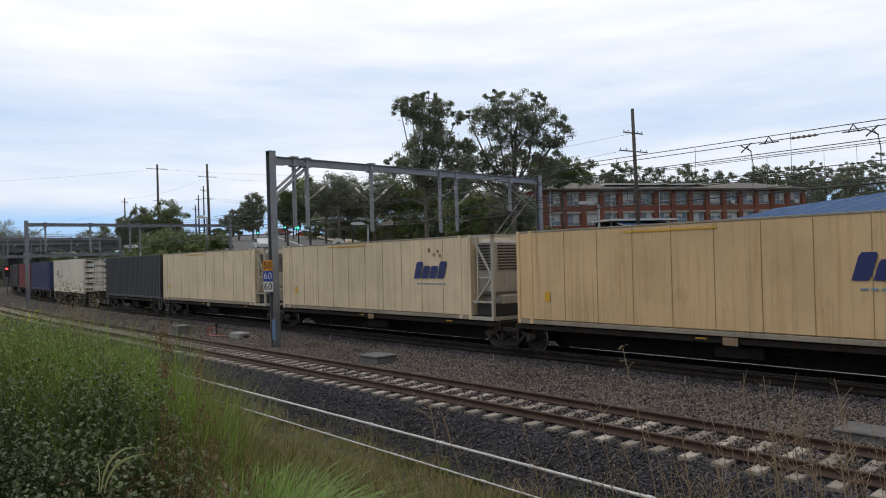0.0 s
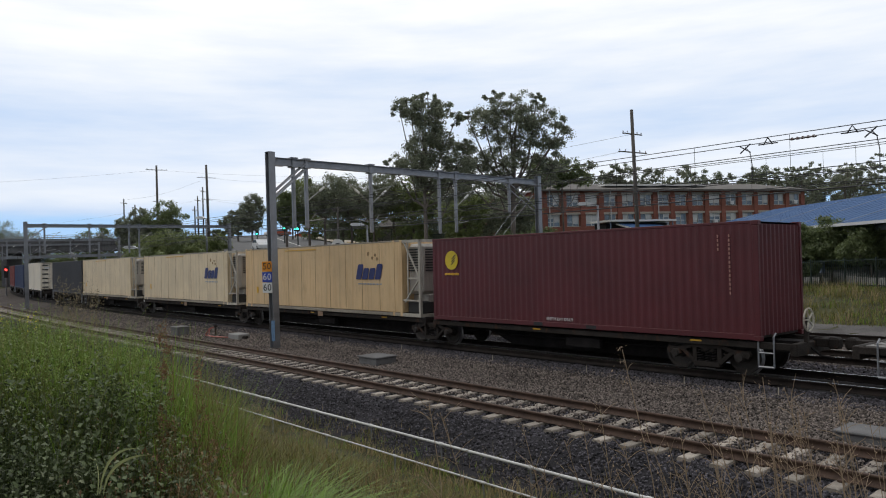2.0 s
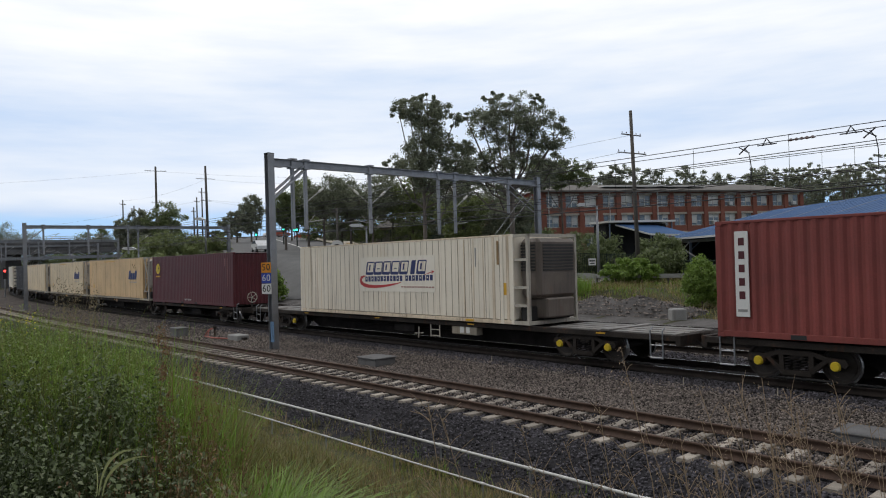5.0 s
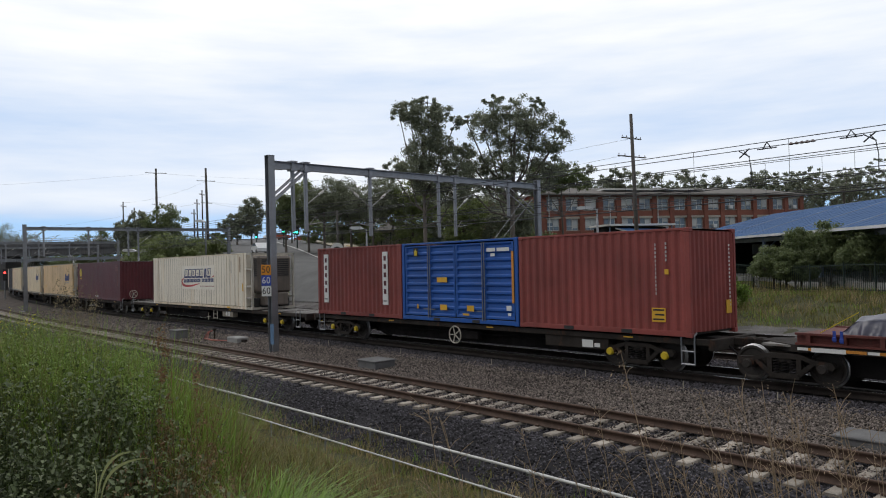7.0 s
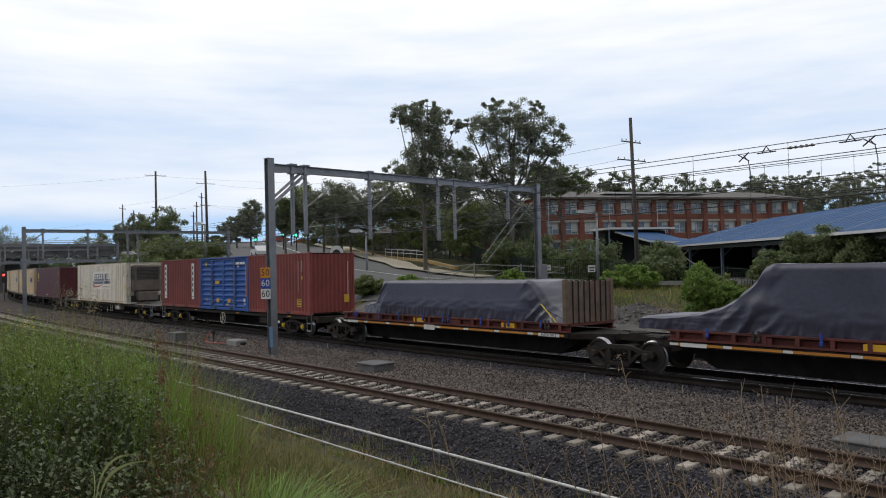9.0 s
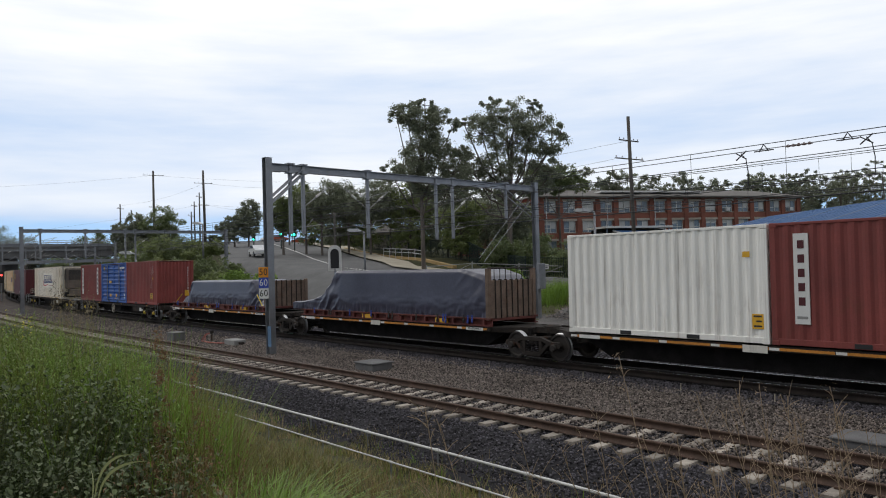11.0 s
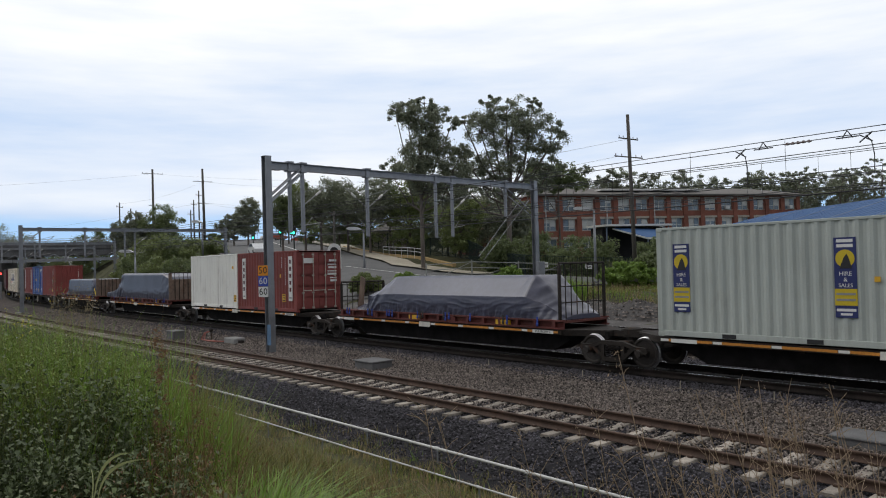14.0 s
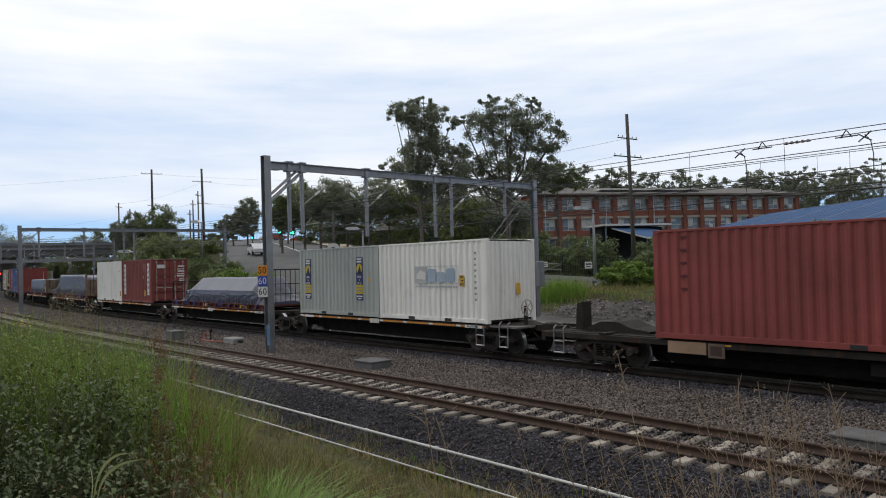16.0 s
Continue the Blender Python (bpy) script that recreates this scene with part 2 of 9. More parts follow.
M = {
    "cream": mat("cream_paint", (0.69, 0.49, 0.265), 0.55, vary=0.12, large=0.5, streak=0.75, rust=0.16, drip=0.30, dirt=(0.50, 0.29, 0.12)),
    "cream_pale": mat("pale_cream_paint", (0.74, 0.61, 0.41), 0.55, vary=0.10, large=0.7, streak=0.55, rust=0.10, drip=0.35, dirt=(0.44, 0.31, 0.16)),
    "ivory": mat("ivory_paint", (0.84, 0.772, 0.648), 0.5, vary=0.06, streak=0.25, rust=0.05, drip=0.35, dirt=(0.32, 0.25, 0.15)),
    "white": mat("white_container_paint", (0.90, 0.89, 0.84), 0.5, vary=0.04, streak=0.15, rust=0.12, drip=0.40, dirt=(0.28, 0.22, 0.16)),
    "maroon": mat("maroon_paint", (0.088, 0.0115, 0.0165), 0.5, vary=0.18, streak=0.25, dirt=(0.05, 0.012, 0.014)),
    "oxide": mat("red_oxide_paint", (0.215, 0.045, 0.038), 0.6, vary=0.18, streak=0.35, rust=0.25, dirt=(0.085, 0.03, 0.024)),
    "red": mat("faded_red_paint", (0.245, 0.050, 0.042), 0.6, vary=0.22, streak=0.3, rust=0.2, dirt=(0.10, 0.03, 0.025)),
    "blue": mat("blue_container_paint", (0.010, 0.085, 0.36), 0.45, vary=0.15, streak=0.2, dirt=(0.02, 0.04, 0.1)),
    "grey_c": mat("grey_container_paint", (0.43, 0.465, 0.435), 0.5, vary=0.08, streak=0.25, rust=0.1, dirt=(0.14, 0.13, 0.11)),
    "slate": mat("dark_grey_curtain", (0.045, 0.046, 0.055), 0.6, vary=0.15, streak=0.2),
    "brown_c": mat("dark_brown_paint", (0.05, 0.026, 0.022), 0.6, vary=0.2, streak=0.3),
    "navy_c": mat("navy_paint", (0.03, 0.05, 0.12), 0.6, vary=0.2, streak=0.3),
    "unit": mat("cooling_unit_shell", (0.14, 0.115, 0.095), 0.6, vary=0.3, streak=0.7, rust=0.4, dirt=(0.05, 0.04, 0.035)),
    "grille": mat("dark_grille", (0.03, 0.03, 0.03), 0.7, vary=0.3),
    "frame_w": mat("worn_white_frame", (0.45, 0.42, 0.36), 0.6, vary=0.2, streak=0.5, rust=0.5),
    "black": mat("grimy_black_steel", (0.020, 0.018, 0.018), 0.85, vary=0.4, large=2, bump=0.3, spec=0.15),
    "under": mat("dusty_underframe", (0.030, 0.025, 0.022), 0.85, vary=0.4, large=1.5, bump=0.3, rust=0.4, spec=0.25),
    "deck": mat("worn_deck_steel", (0.16, 0.15, 0.14), 0.6, vary=0.3, large=1.2, rust=0.5),
    "rack": mat("flat_rack_red", (0.105, 0.024, 0.019), 0.75, vary=0.4, rust=0.7, streak=0.3),
    "bulkhead": mat("rusty_bulkhead", (0.165, 0.115, 0.088), 0.85, vary=0.35, rust=0.7, streak=0.5, large=2.0),
    "wheel": mat("rolled_wheel_steel", (0.055, 0.048, 0.044), 0.6, 0.6, vary=0.3),
    "tread": mat("polished_tread", (0.45, 0.45, 0.46), 0.3, 0.9, vary=0.15),
    "yellow": mat("yellow_paint", (0.62, 0.46, 0.02), 0.5, vary=0.12),
    "label_y": mat("yellow_label", (0.68, 0.38, 0.025), 0.5, vary=0.1),
    "orange": mat("orange_reflector", (0.55, 0.22, 0.03), 0.5, vary=0.25),
    "offwhite": mat("off_white_panel", (0.62, 0.60, 0.55), 0.6, vary=0.12, streak=0.3),
    "clean_w": mat("white_marking", (0.72, 0.72, 0.70), 0.55, vary=0.06),
    "ink_blue": mat("navy_marking", (0.022, 0.032, 0.14), 0.5, vary=0.1),
    "ink_black": mat("black_marking", (0.02, 0.02, 0.022), 0.6, vary=0.1),
    "ink_grey": mat("faded_grey_marking", (0.30, 0.30, 0.29), 0.6, vary=0.2),
    "ink_red": mat("red_marking", (0.50, 0.045, 0.045), 0.5, vary=0.1),
    "ink_sky": mat("faded_blue_marking", (0.16, 0.28, 0.45), 0.6, vary=0.25),
    "panel_w": mat("pale_panel_paint", (0.86, 0.805, 0.70), 0.5, vary=0.05, streak=0.15, drip=0.2, dirt=(0.4, 0.34, 0.24)),
    "ink_rust": mat("faded_red_marking", (0.42, 0.22, 0.18), 0.6, vary=0.2),
    "ivory_s": mat("stained_ivory_paint", (0.72, 0.61, 0.46), 0.6, vary=0.15, streak=0.5, rust=0.3, drip=0.6, dirt=(0.25, 0.17, 0.09)),
    "seam": mat("dirty_seam", (0.33, 0.215, 0.105), 0.8, vary=0.25, streak=0.4),
    "seam_i": mat("grimy_ivory_seam", (0.27, 0.215, 0.145), 0.8, vary=0.35, streak=0.5),
    "unit_pale": mat("pale_cooling_unit", (0.40, 0.37, 0.33), 0.5, vary=0.15, streak=0.6, rust=0.25, dirt=(0.16, 0.12, 0.09)),
    "rail_g": mat("worn_grey_rail", (0.30, 0.265, 0.21), 0.6, vary=0.25, streak=0.4, rust=0.6, drip=0.4),
    "ink_fade": mat("bleached_blue_marking", (0.36, 0.46, 0.58), 0.6, vary=0.2, streak=0.4, dirt=(0.6, 0.6, 0.58)),
    "ink_pale": mat("bleached_grey_marking", (0.48, 0.49, 0.49), 0.6, vary=0.15),
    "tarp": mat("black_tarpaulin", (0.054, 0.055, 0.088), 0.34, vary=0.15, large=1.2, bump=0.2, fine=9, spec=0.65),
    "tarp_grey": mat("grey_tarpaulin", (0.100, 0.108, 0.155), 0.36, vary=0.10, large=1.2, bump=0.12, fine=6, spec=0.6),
    "strap": mat("blue_strap", (0.02, 0.05, 0.28), 0.6, vary=0.15),
    "galv": mat("galvanised_steel", (0.26, 0.27, 0.29), 0.45, 0.55, vary=0.18, large=1.5, streak=0.25, dirt=(0.12, 0.11, 0.10)),
    "wire": mat("weathered_wire", (0.045, 0.045, 0.05), 0.6, 0.4, vary=0.2),
    "ceramic": mat("brown_insulator", (0.10, 0.07, 0.07), 0.3, vary=0.2),
    "rail": mat("rusty_rail", (0.075, 0.045, 0.032), 0.75, 0.2, vary=0.35, large=3, bump=0.2),
    "railhead": mat("polished_rail_head", (0.72, 0.71, 0.70), 0.22, 0.9, vary=0.2),
    "concrete": mat("sleeper_concrete", (0.32, 0.285, 0.245), 0.9, vary=0.3, rand=0.3, rust=0.55, large=3.5, spec=0.25),
    "concrete_g": mat("grey_concrete", (0.27, 0.27, 0.265), 0.85, vary=0.18, large=1.2, streak=0.3),
    "pit_c": mat("weathered_pit_concrete", (0.145, 0.145, 0.148), 0.85, vary=0.22, large=2.2, streak=0.3),
    "ballast": mat("ballast_bed", (0.075, 0.063, 0.057), 0.95, vary=0.45, fine=24, large=0.7, bump=0.9, spec=0.15),
    "stone": mat("ballast_stone", (0.160, 0.136, 0.122), 0.9, vary=0.2, island=0.95, bump=0.1, spec=0.25),
    "stone_dark": mat("dark_ballast_stone", (0.064, 0.060, 0.070), 0.85, vary=0.2, island=0.95, bump=0.1, spec=0.3),
    # near-black: oil, plus the train's shade painted into the colour
    "oil_shade": mat("oil_and_shade_ballast", (0.018, 0.016, 0.015), 0.9, vary=0.4, fine=24, large=0.7, bump=0.6, spec=0.12),
    "railweb": mat("dark_rail_side", (0.022, 0.017, 0.015), 0.85, vary=0.35, large=3, bump=0.2, spec=0.2),
    # sleeper colour holds oil stain and painted shade from the train
    "sleeper_d": mat("oil_and_shade_sleeper", (0.026, 0.022, 0.020), 0.9, vary=0.3, spec=0.15),
    "gravel": mat("grey_gravel", (0.110, 0.104, 0.102), 0.95, vary=0.4, fine=16, large=0.6, bump=0.9, spec=0.15),
    "panel_tan": mat("worn_tan_panel", (0.30, 0.20, 0.13), 0.8, vary=0.3, streak=0.4),
    "ballast_d": mat("dark_ballast_bed", (0.026, 0.025, 0.028), 0.95, vary=0.45, fine=24, large=0.7, bump=0.9, spec=0.15),
    "bridge_c": mat("grimy_bridge_concrete", (0.13, 0.13, 0.135), 0.9, vary=0.25, large=0.4, streak=0.5),
    "soil": mat("grassy_soil", (0.055, 0.056, 0.028), 0.95, vary=0.45, fine=6, large=0.35, bump=0.6, spec=0.15),
    "asphalt": mat("asphalt", (0.11, 0.11, 0.11), 0.9, vary=0.2, fine=30, large=0.4),
    "path": mat("concrete_footpath", (0.36, 0.32, 0.25), 0.9, vary=0.12),
    "sandstone": mat("sand_coloured_wall", (0.42, 0.29, 0.13), 0.9, vary=0.2, large=0.8),
    "brick": mat("red_brick", (0.235, 0.088, 0.062), 0.9, vary=0.28, fine=18, large=0.4, streak=0.2),
    "lintel": mat("concrete_lintel", (0.40, 0.36, 0.31), 0.85, vary=0.15),
    "roofgrey": mat("grey_roof", (0.120, 0.110, 0.100), 0.8, vary=0.2, large=0.5),
    "roofwhite": mat("white_fascia", (0.70, 0.70, 0.68), 0.6, vary=0.08),
    "roofblue": mat("blue_metal_roof", (0.055, 0.12, 0.26), 0.75, vary=0.10, large=0.25, streak=0.15, spec=0.15, dirt=(0.06, 0.10, 0.2)),
    "steelblue": mat("blue_grey_steel", (0.14, 0.18, 0.25), 0.55, vary=0.12),
    # near-black that stands in for shade inside rooms and hall
    "in_shade": mat("painted_inner_shade", (0.02, 0.02, 0.022), 0.9, vary=0.3),
    "glass": mat("window_glass", (0.18, 0.23, 0.28), 0.08, vary=0.35, large=0.9, spec=0.9, bump=0.0),
    "blind": mat("white_blind", (0.58, 0.60, 0.60), 0.6, vary=0.12),
    "wood": mat("weathered_timber_pole", (0.10, 0.09, 0.08), 0.9, vary=0.25, stretch=(4, 4, 0.3)),
    "bark": mat("eucalypt_bark", (0.135, 0.115, 0.098), 0.9, vary=0.35, stretch=(2, 2, 0.4), large=1.2),
    "fence": mat("dark_green_fence", (0.012, 0.026, 0.020), 0.7, vary=0.2),
    "fence_g": mat("grey_fence_steel", (0.30, 0.30, 0.29), 0.6, 0.3, vary=0.15),
    "hose": mat("red_hose", (0.30, 0.085, 0.065), 0.6, vary=0.15),
    "paint_w": mat("white_pipe", (0.55, 0.55, 0.54), 0.5, vary=0.15, large=3),
    "sign_o": mat("orange_sign", (0.80, 0.30, 0.015), 0.5, vary=0.05),
    "sign_b": mat("blue_sign", (0.035, 0.075, 0.42), 0.5, vary=0.05),
    "sign_w": mat("white_sign", (0.78, 0.78, 0.76), 0.5, vary=0.05),
    "car_w": mat("white_car_paint", (0.75, 0.76, 0.77), 0.25, vary=0.03, bump=0),
    "car_r": mat("red_car_paint", (0.42, 0.10, 0.06), 0.25, vary=0.03, bump=0),
    "tyre": mat("tyre_rubber", (0.02, 0.02, 0.02), 0.9, vary=0.2),
    "lamp_white": mat("lamp_housing", (0.62, 0.63, 0.64), 0.4, vary=0.08),
    "green_lamp": glow("green_lamp", (0.05, 0.9, 0.55), 3.0),
    "red_lamp": glow("red_lamp", (1.0, 0.06, 0.05), 3.0),
    "gum": leafy("gum_leaves", (0.215, 0.250, 0.195), rough=0.42, vary=0.4, through_light=0.42),
    "gum_l": leafy("bright_gum_leaves", (0.180, 0.230, 0.095), rough=0.45, vary=0.4, through_light=0.42),
    "leaf_d": leafy("dark_leaves", (0.150, 0.198, 0.098), rough=0.45, vary=0.45, through_light=0.42),
    "leaf_b": leafy("bright_leaves", (0.17, 0.275, 0.06), through_light=0.3),
    "feather": leafy("feathery_leaves", (0.180, 0.250, 0.060), 0.6, 0.5, 0.35),
    "arch": leafy("pale_green_blade", (0.27, 0.30, 0.13), 0.5, 0.2, 0.3),
    "plume": leafy("reed_plume", (0.21, 0.18, 0.12), 0.8, 0.3, 0.3),
    # lighter copy of the bramble green, sunlight painted in
    "bramble": leafy("sunlit_green_bramble", (0.090, 0.128, 0.052), through_light=0.2),
    "grass": leafy("green_grass", (0.155, 0.165, 0.052), 0.55, 0.7, 0.3),
    "grass_b": leafy("lush_grass", (0.165, 0.290, 0.045), 0.5, 0.45, 0.35),
    "grass_dry": leafy("dry_grass", (0.33, 0.27, 0.165), 0.8, 0.4, 0.25),
    "stalk": leafy("dry_stalks", (0.32, 0.25, 0.19), 0.85, 0.4, 0.15),
    "reddock": leafy("red_brown_weed", (0.175, 0.108, 0.060), 0.85, 0.4, 0.15),
    # weed green, also the painted shade tone of the brambles
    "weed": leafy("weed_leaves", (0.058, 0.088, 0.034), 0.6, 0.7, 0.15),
    "pale_leaf": leafy("grey_green_leaves", (0.155, 0.185, 0.105), 0.6, 0.4, 0.15),
    "flower": leafy("yellow_flowers", (0.60, 0.56, 0.07), 0.7, 0.3, 0.2),
}


# ---- building helpers ----
class Shape:
    """Collects boxes, bars and sheets into one mesh."""

    def __init__(self):
        self.v, self.f = [], []

    def add(self, verts, faces):
        n = len(self.v)
        self.v += [tuple(p) for p in verts]
        self.f += [tuple(i + n for i in f) for f in faces]
        return self

    def box(self, x0, x1, y0, y1, z0, z1, m=None, chamfer=0.0):
        if chamfer:
            c = chamfer
            ring = [(x0 + c, y0), (x1 - c, y0), (x1, y0 + c), (x1, y1 - c), (x1 - c, y1), (x0 + c, y1), (x0, y1 - c), (x0, y0 + c)]
            inner = [(min(max(x, x0 + c), x1 - c), min(max(y, y0 + c), y1 - c)) for x, y in ring]
            v = [(x, y, z0) for x, y in inner] + [(x, y, z0 + c) for x, y in ring] + [(x, y, z1 - c) for x, y in ring] + [(x, y, z1) for x, y in inner]
            f = [tuple(range(7, -1, -1)), tuple(range(24, 32))]
            for k in range(3):
                f += [(k * 8 + i, k * 8 + (i + 1) % 8, k * 8 + 8 + (i + 1) % 8, k * 8 + 8 + i) for i in range(8)]
        else:
            v = [(x, y, z) for z in (z0, z1) for y in (y0, y1) for x in (x0, x1)]
            f = [(0, 2, 3, 1), (4, 5, 7, 6), (0, 1, 5, 4), (2, 6, 7, 3), (0, 4, 6, 2), (1, 3, 7, 5)]
        if m is not None:
            v = [m @ Vector(p) for p in v]
        return self.add(v, f)

    def bar(self, a, b, w, h=None):
        """A square bar from a to b."""
        a, b = Vector(a), Vector(b)
        d = (b - a).normalized()
        up = Vector((0, 0, 1)) if abs(d.z) < 0.95 else Vector((1, 0, 0))
        s = d.cross(up).normalized()
        u = s.cross(d)
        s, u = s * (w / 2), u * ((h or w) / 2)
        v = [p + i * s + j * u for p in (a, b) for i, j in ((-1, -1), (1, -1), (1, 1), (-1, 1))]
        return self.add(v, [(0, 1, 2, 3), (7, 6, 5, 4), (0, 4, 5, 1), (1, 5, 6, 2), (2, 6, 7, 3), (3, 7, 4, 0)])

    def rod(self, pts, r, seg=8, r1=None):
        """A round rod along points, tapering from r to r1."""
        pts = [Vector(p) for p in pts]
        n = len(pts)
        v, f = [], []
        last = None
        for i, p in enumerate(pts):
            d = (pts[min(i + 1, n - 1)] - pts[max(i - 1, 0)]).normalized()
            if last is None:
                up = Vector((0, 0, 1)) if abs(d.z) < 0.9 else Vector((1, 0, 0))
                s = d.cross(up).normalized()
            else:
                s = (last - d * last.dot(d)).normalized()
            last = s
            u = s.cross(d)
            k = r if r1 is None else r + (r1 - r) * i / (n - 1)
            v += [p + (s * math.cos(2 * math.pi * j / seg) + u * math.sin(2 * math.pi * j / seg)) * k for j in range(seg)]
        for i in range(n - 1):
            f += [(i * seg + j, i * seg + j + seg, i * seg + (j + 1) % seg + seg, i * seg + (j + 1) % seg) for j in range(seg)]
        f += [tuple(range(seg)), tuple(range(n * seg - 1, (n - 1) * seg - 1, -1))]
        return self.add(v, f)

    def lathe(self, profile, axis="z", seg=16, at=(0, 0, 0)):
        """A turned form: (radius, height) pairs about an axis."""
        v, f = [], []
        for r, h in profile:
            for j in range(seg):
                c, s = math.cos(2 * math.pi * j / seg) * r, math.sin(2 * math.pi * j / seg) * r
                v.append({"z": (c, s, h), "y": (s, h, c), "x": (h, c, s)}[axis])
        v = [(a + at[0], b + at[1], c + at[2]) for a, b, c in v]
        n = len(profile)
        for i in range(n - 1):
            f += [(i * seg + j, i * seg + (j + 1) % seg, i * seg + seg + (j + 1) % seg, i * seg + seg + j) for j in range(seg)]
        f += [tuple(range(seg - 1, -1, -1)), tuple(range((n - 1) * seg, n * seg))]
        return self.add(v, f)

    def plate(self, outline, y0, y1, plane="xz"):
        """An outline in one plane, given thickness."""
        n = len(outline)
        put = {"xz": lambda p, k: (p[0], k, p[1]), "xy": lambda p, k: (p[0], p[1], k), "yz": lambda p, k: (k, p[0], p[1])}[plane]
        v = [put(p, y0) for p in outline] + [put(p, y1) for p in outline]
        f = [tuple(range(n)), tuple(range(2 * n - 1, n - 1, -1))] + [(i, i + n, (i + 1) % n + n, (i + 1) % n) for i in range(n)]
        return self.add(v, f)

    def sheet(self, rows):
        """A surface through rows of points."""
        n, k = len(rows), len(rows[0])
        return self.add([p for r in rows for p in r], [(i * k + j, i * k + j + 1, i * k + k + j + 1, i * k + k + j) for i in range(n - 1) for j in range(k - 1)])

    def mesh(self, name, material, smooth=False):
        me = bpy.data.meshes.new(name)
        me.from_pydata(self.v, [], self.f)
        bm = bmesh.new()
        bm.from_mesh(me)
        bmesh.ops.recalc_face_normals(bm, faces=bm.faces)
        bm.to_mesh(me)
        bm.free()
        me.materials.append(M[material])
        if smooth:
            me.shade_smooth()
        return me


def part(name, shape, material, parent=None, label="", at=None, smooth=False):
    """One mesh object, under a thing or a part."""
    ob = new(name, shape.mesh(name, material, smooth) if isinstance(shape, Shape) else shape)
    if parent is not None:
        ob.parent = parent
    if at is not None:
        ob.matrix_basis = at
    return tagged(ob, label)


def thing(name, label, category, group="", kind="", at=None):
    ob = new(name)
    ob.empty_display_size = 0.3
    if at is not None:
        ob.matrix_basis = at
    return tagged(ob, label, category, group, kind)


def np_mesh(name, verts, faces, material, smooth=False):
    """A large mesh straight from arrays."""
    verts, faces = np.asarray(verts, dtype=np.float32), np.asarray(faces, dtype=np.int32)
    me = bpy.data.meshes.new(name)
    n, k = faces.shape
    me.vertices.add(len(verts))
    me.vertices.foreach_set("co", verts.ravel())
    me.loops.add(n * k)
    me.loops.foreach_set("vertex_index", faces.ravel())
    me.polygons.add(n)
    me.polygons.foreach_set("loop_start", np.arange(n, dtype=np.int32) * k)
    me.polygons.foreach_set("loop_total", np.full(n, k, dtype=np.int32))
    me.materials.append(M[material])
    me.update(calc_edges=True)
    if smooth:
        me.shade_smooth()
    return me


def text_shape(body, size, depth=0.004, align="CENTER"):
    """Letters in the built-in font as a mesh in the x-z plane, facing +y (read from the +y side)."""
    cu = bpy.data.curves.new("letters", "FONT")
    cu.body, cu.size, cu.align_x, cu.align_y, cu.extrude, cu.resolution_u = body, size, align, "CENTER", depth, 3
    ob = bpy.data.objects.new("letters", cu)
    me = bpy.data.meshes.new_from_object(ob)
    bpy.data.objects.remove(ob)
    sh = Shape()
    sh.add([(-p.co.x, p.co.z, p.co.y) for p in me.vertices], [tuple(f.vertices) for f in me.polygons])
    bpy.data.meshes.remove(me)
    return sh


# ---- the line of the railway ----
# distance along the line (s) and offset towards the bank where the camera stands
LINE_D, LINE_TH, LINE_K0, LINE_K1 = 18.529, radians(130.5075), 0.000892, -3.752e-05
STEP = 0.25
_s = np.arange(-220, 300 + STEP, STEP)
_k = LINE_K0 + LINE_K1 * np.clip(_s, -30, 82)
_i0 = int(round(220 / STEP))
_a = np.concatenate([[0], np.cumsum((_k[1:] + _k[:-1]) / 2 * STEP)])
_a = _a - _a[_i0] + LINE_TH
_x = np.concatenate([[0], np.cumsum((np.cos(_a[1:]) + np.cos(_a[:-1])) / 2 * STEP)])
_y = np.concatenate([[0], np.cumsum((np.sin(_a[1:]) + np.sin(_a[:-1])) / 2 * STEP)])
_x = _x - _x[_i0] + math.sin(LINE_TH) * LINE_D
_y = _y - _y[_i0] - math.cos(LINE_TH) * LINE_D


def on_line(s, off=0.0, z=0.0):
    """The place at distance s along the line, off metres towards the bank."""
    a = np.interp(s, _s, _a)
    return (np.interp(s, _s, _x) - math.sin(a) * off, np.interp(s, _s, _y) + math.cos(a) * off, z)


def heading(s):
    return math.degrees(np.interp(s, _s, _a))


def line_place(x, y):
    """Distance along the line and offset, of arrays of places."""
    x, y = np.atleast_1d(x), np.atleast_1d(y)
    sx, sy, ss, sa = _x[::8], _y[::8], _s[::8], _a[::8]
    out_s, out_o = np.empty(len(x)), np.empty(len(x))
    for c in range(0, len(x), 4000):
        dx, dy = x[c:c + 4000, None] - sx, y[c:c + 4000, None] - sy
        i = (dx * dx + dy * dy).argmin(1)
        r = np.arange(len(i))
        along = dx[r, i] * np.cos(sa[i]) + dy[r, i] * np.sin(sa[i])
        out_s[c:c + 4000] = ss[i] + along
        out_o[c:c + 4000] = -dx[r, i] * np.sin(sa[i]) + dy[r, i] * np.cos(sa[i])
    return out_s, out_o


NEAR_OFF, NEAR_Z = 6.15, -0.166
TRACKS = ((0.0, 0.0), (NEAR_OFF, NEAR_Z), (-4.25, 0.0), (-8.6, 0.0))
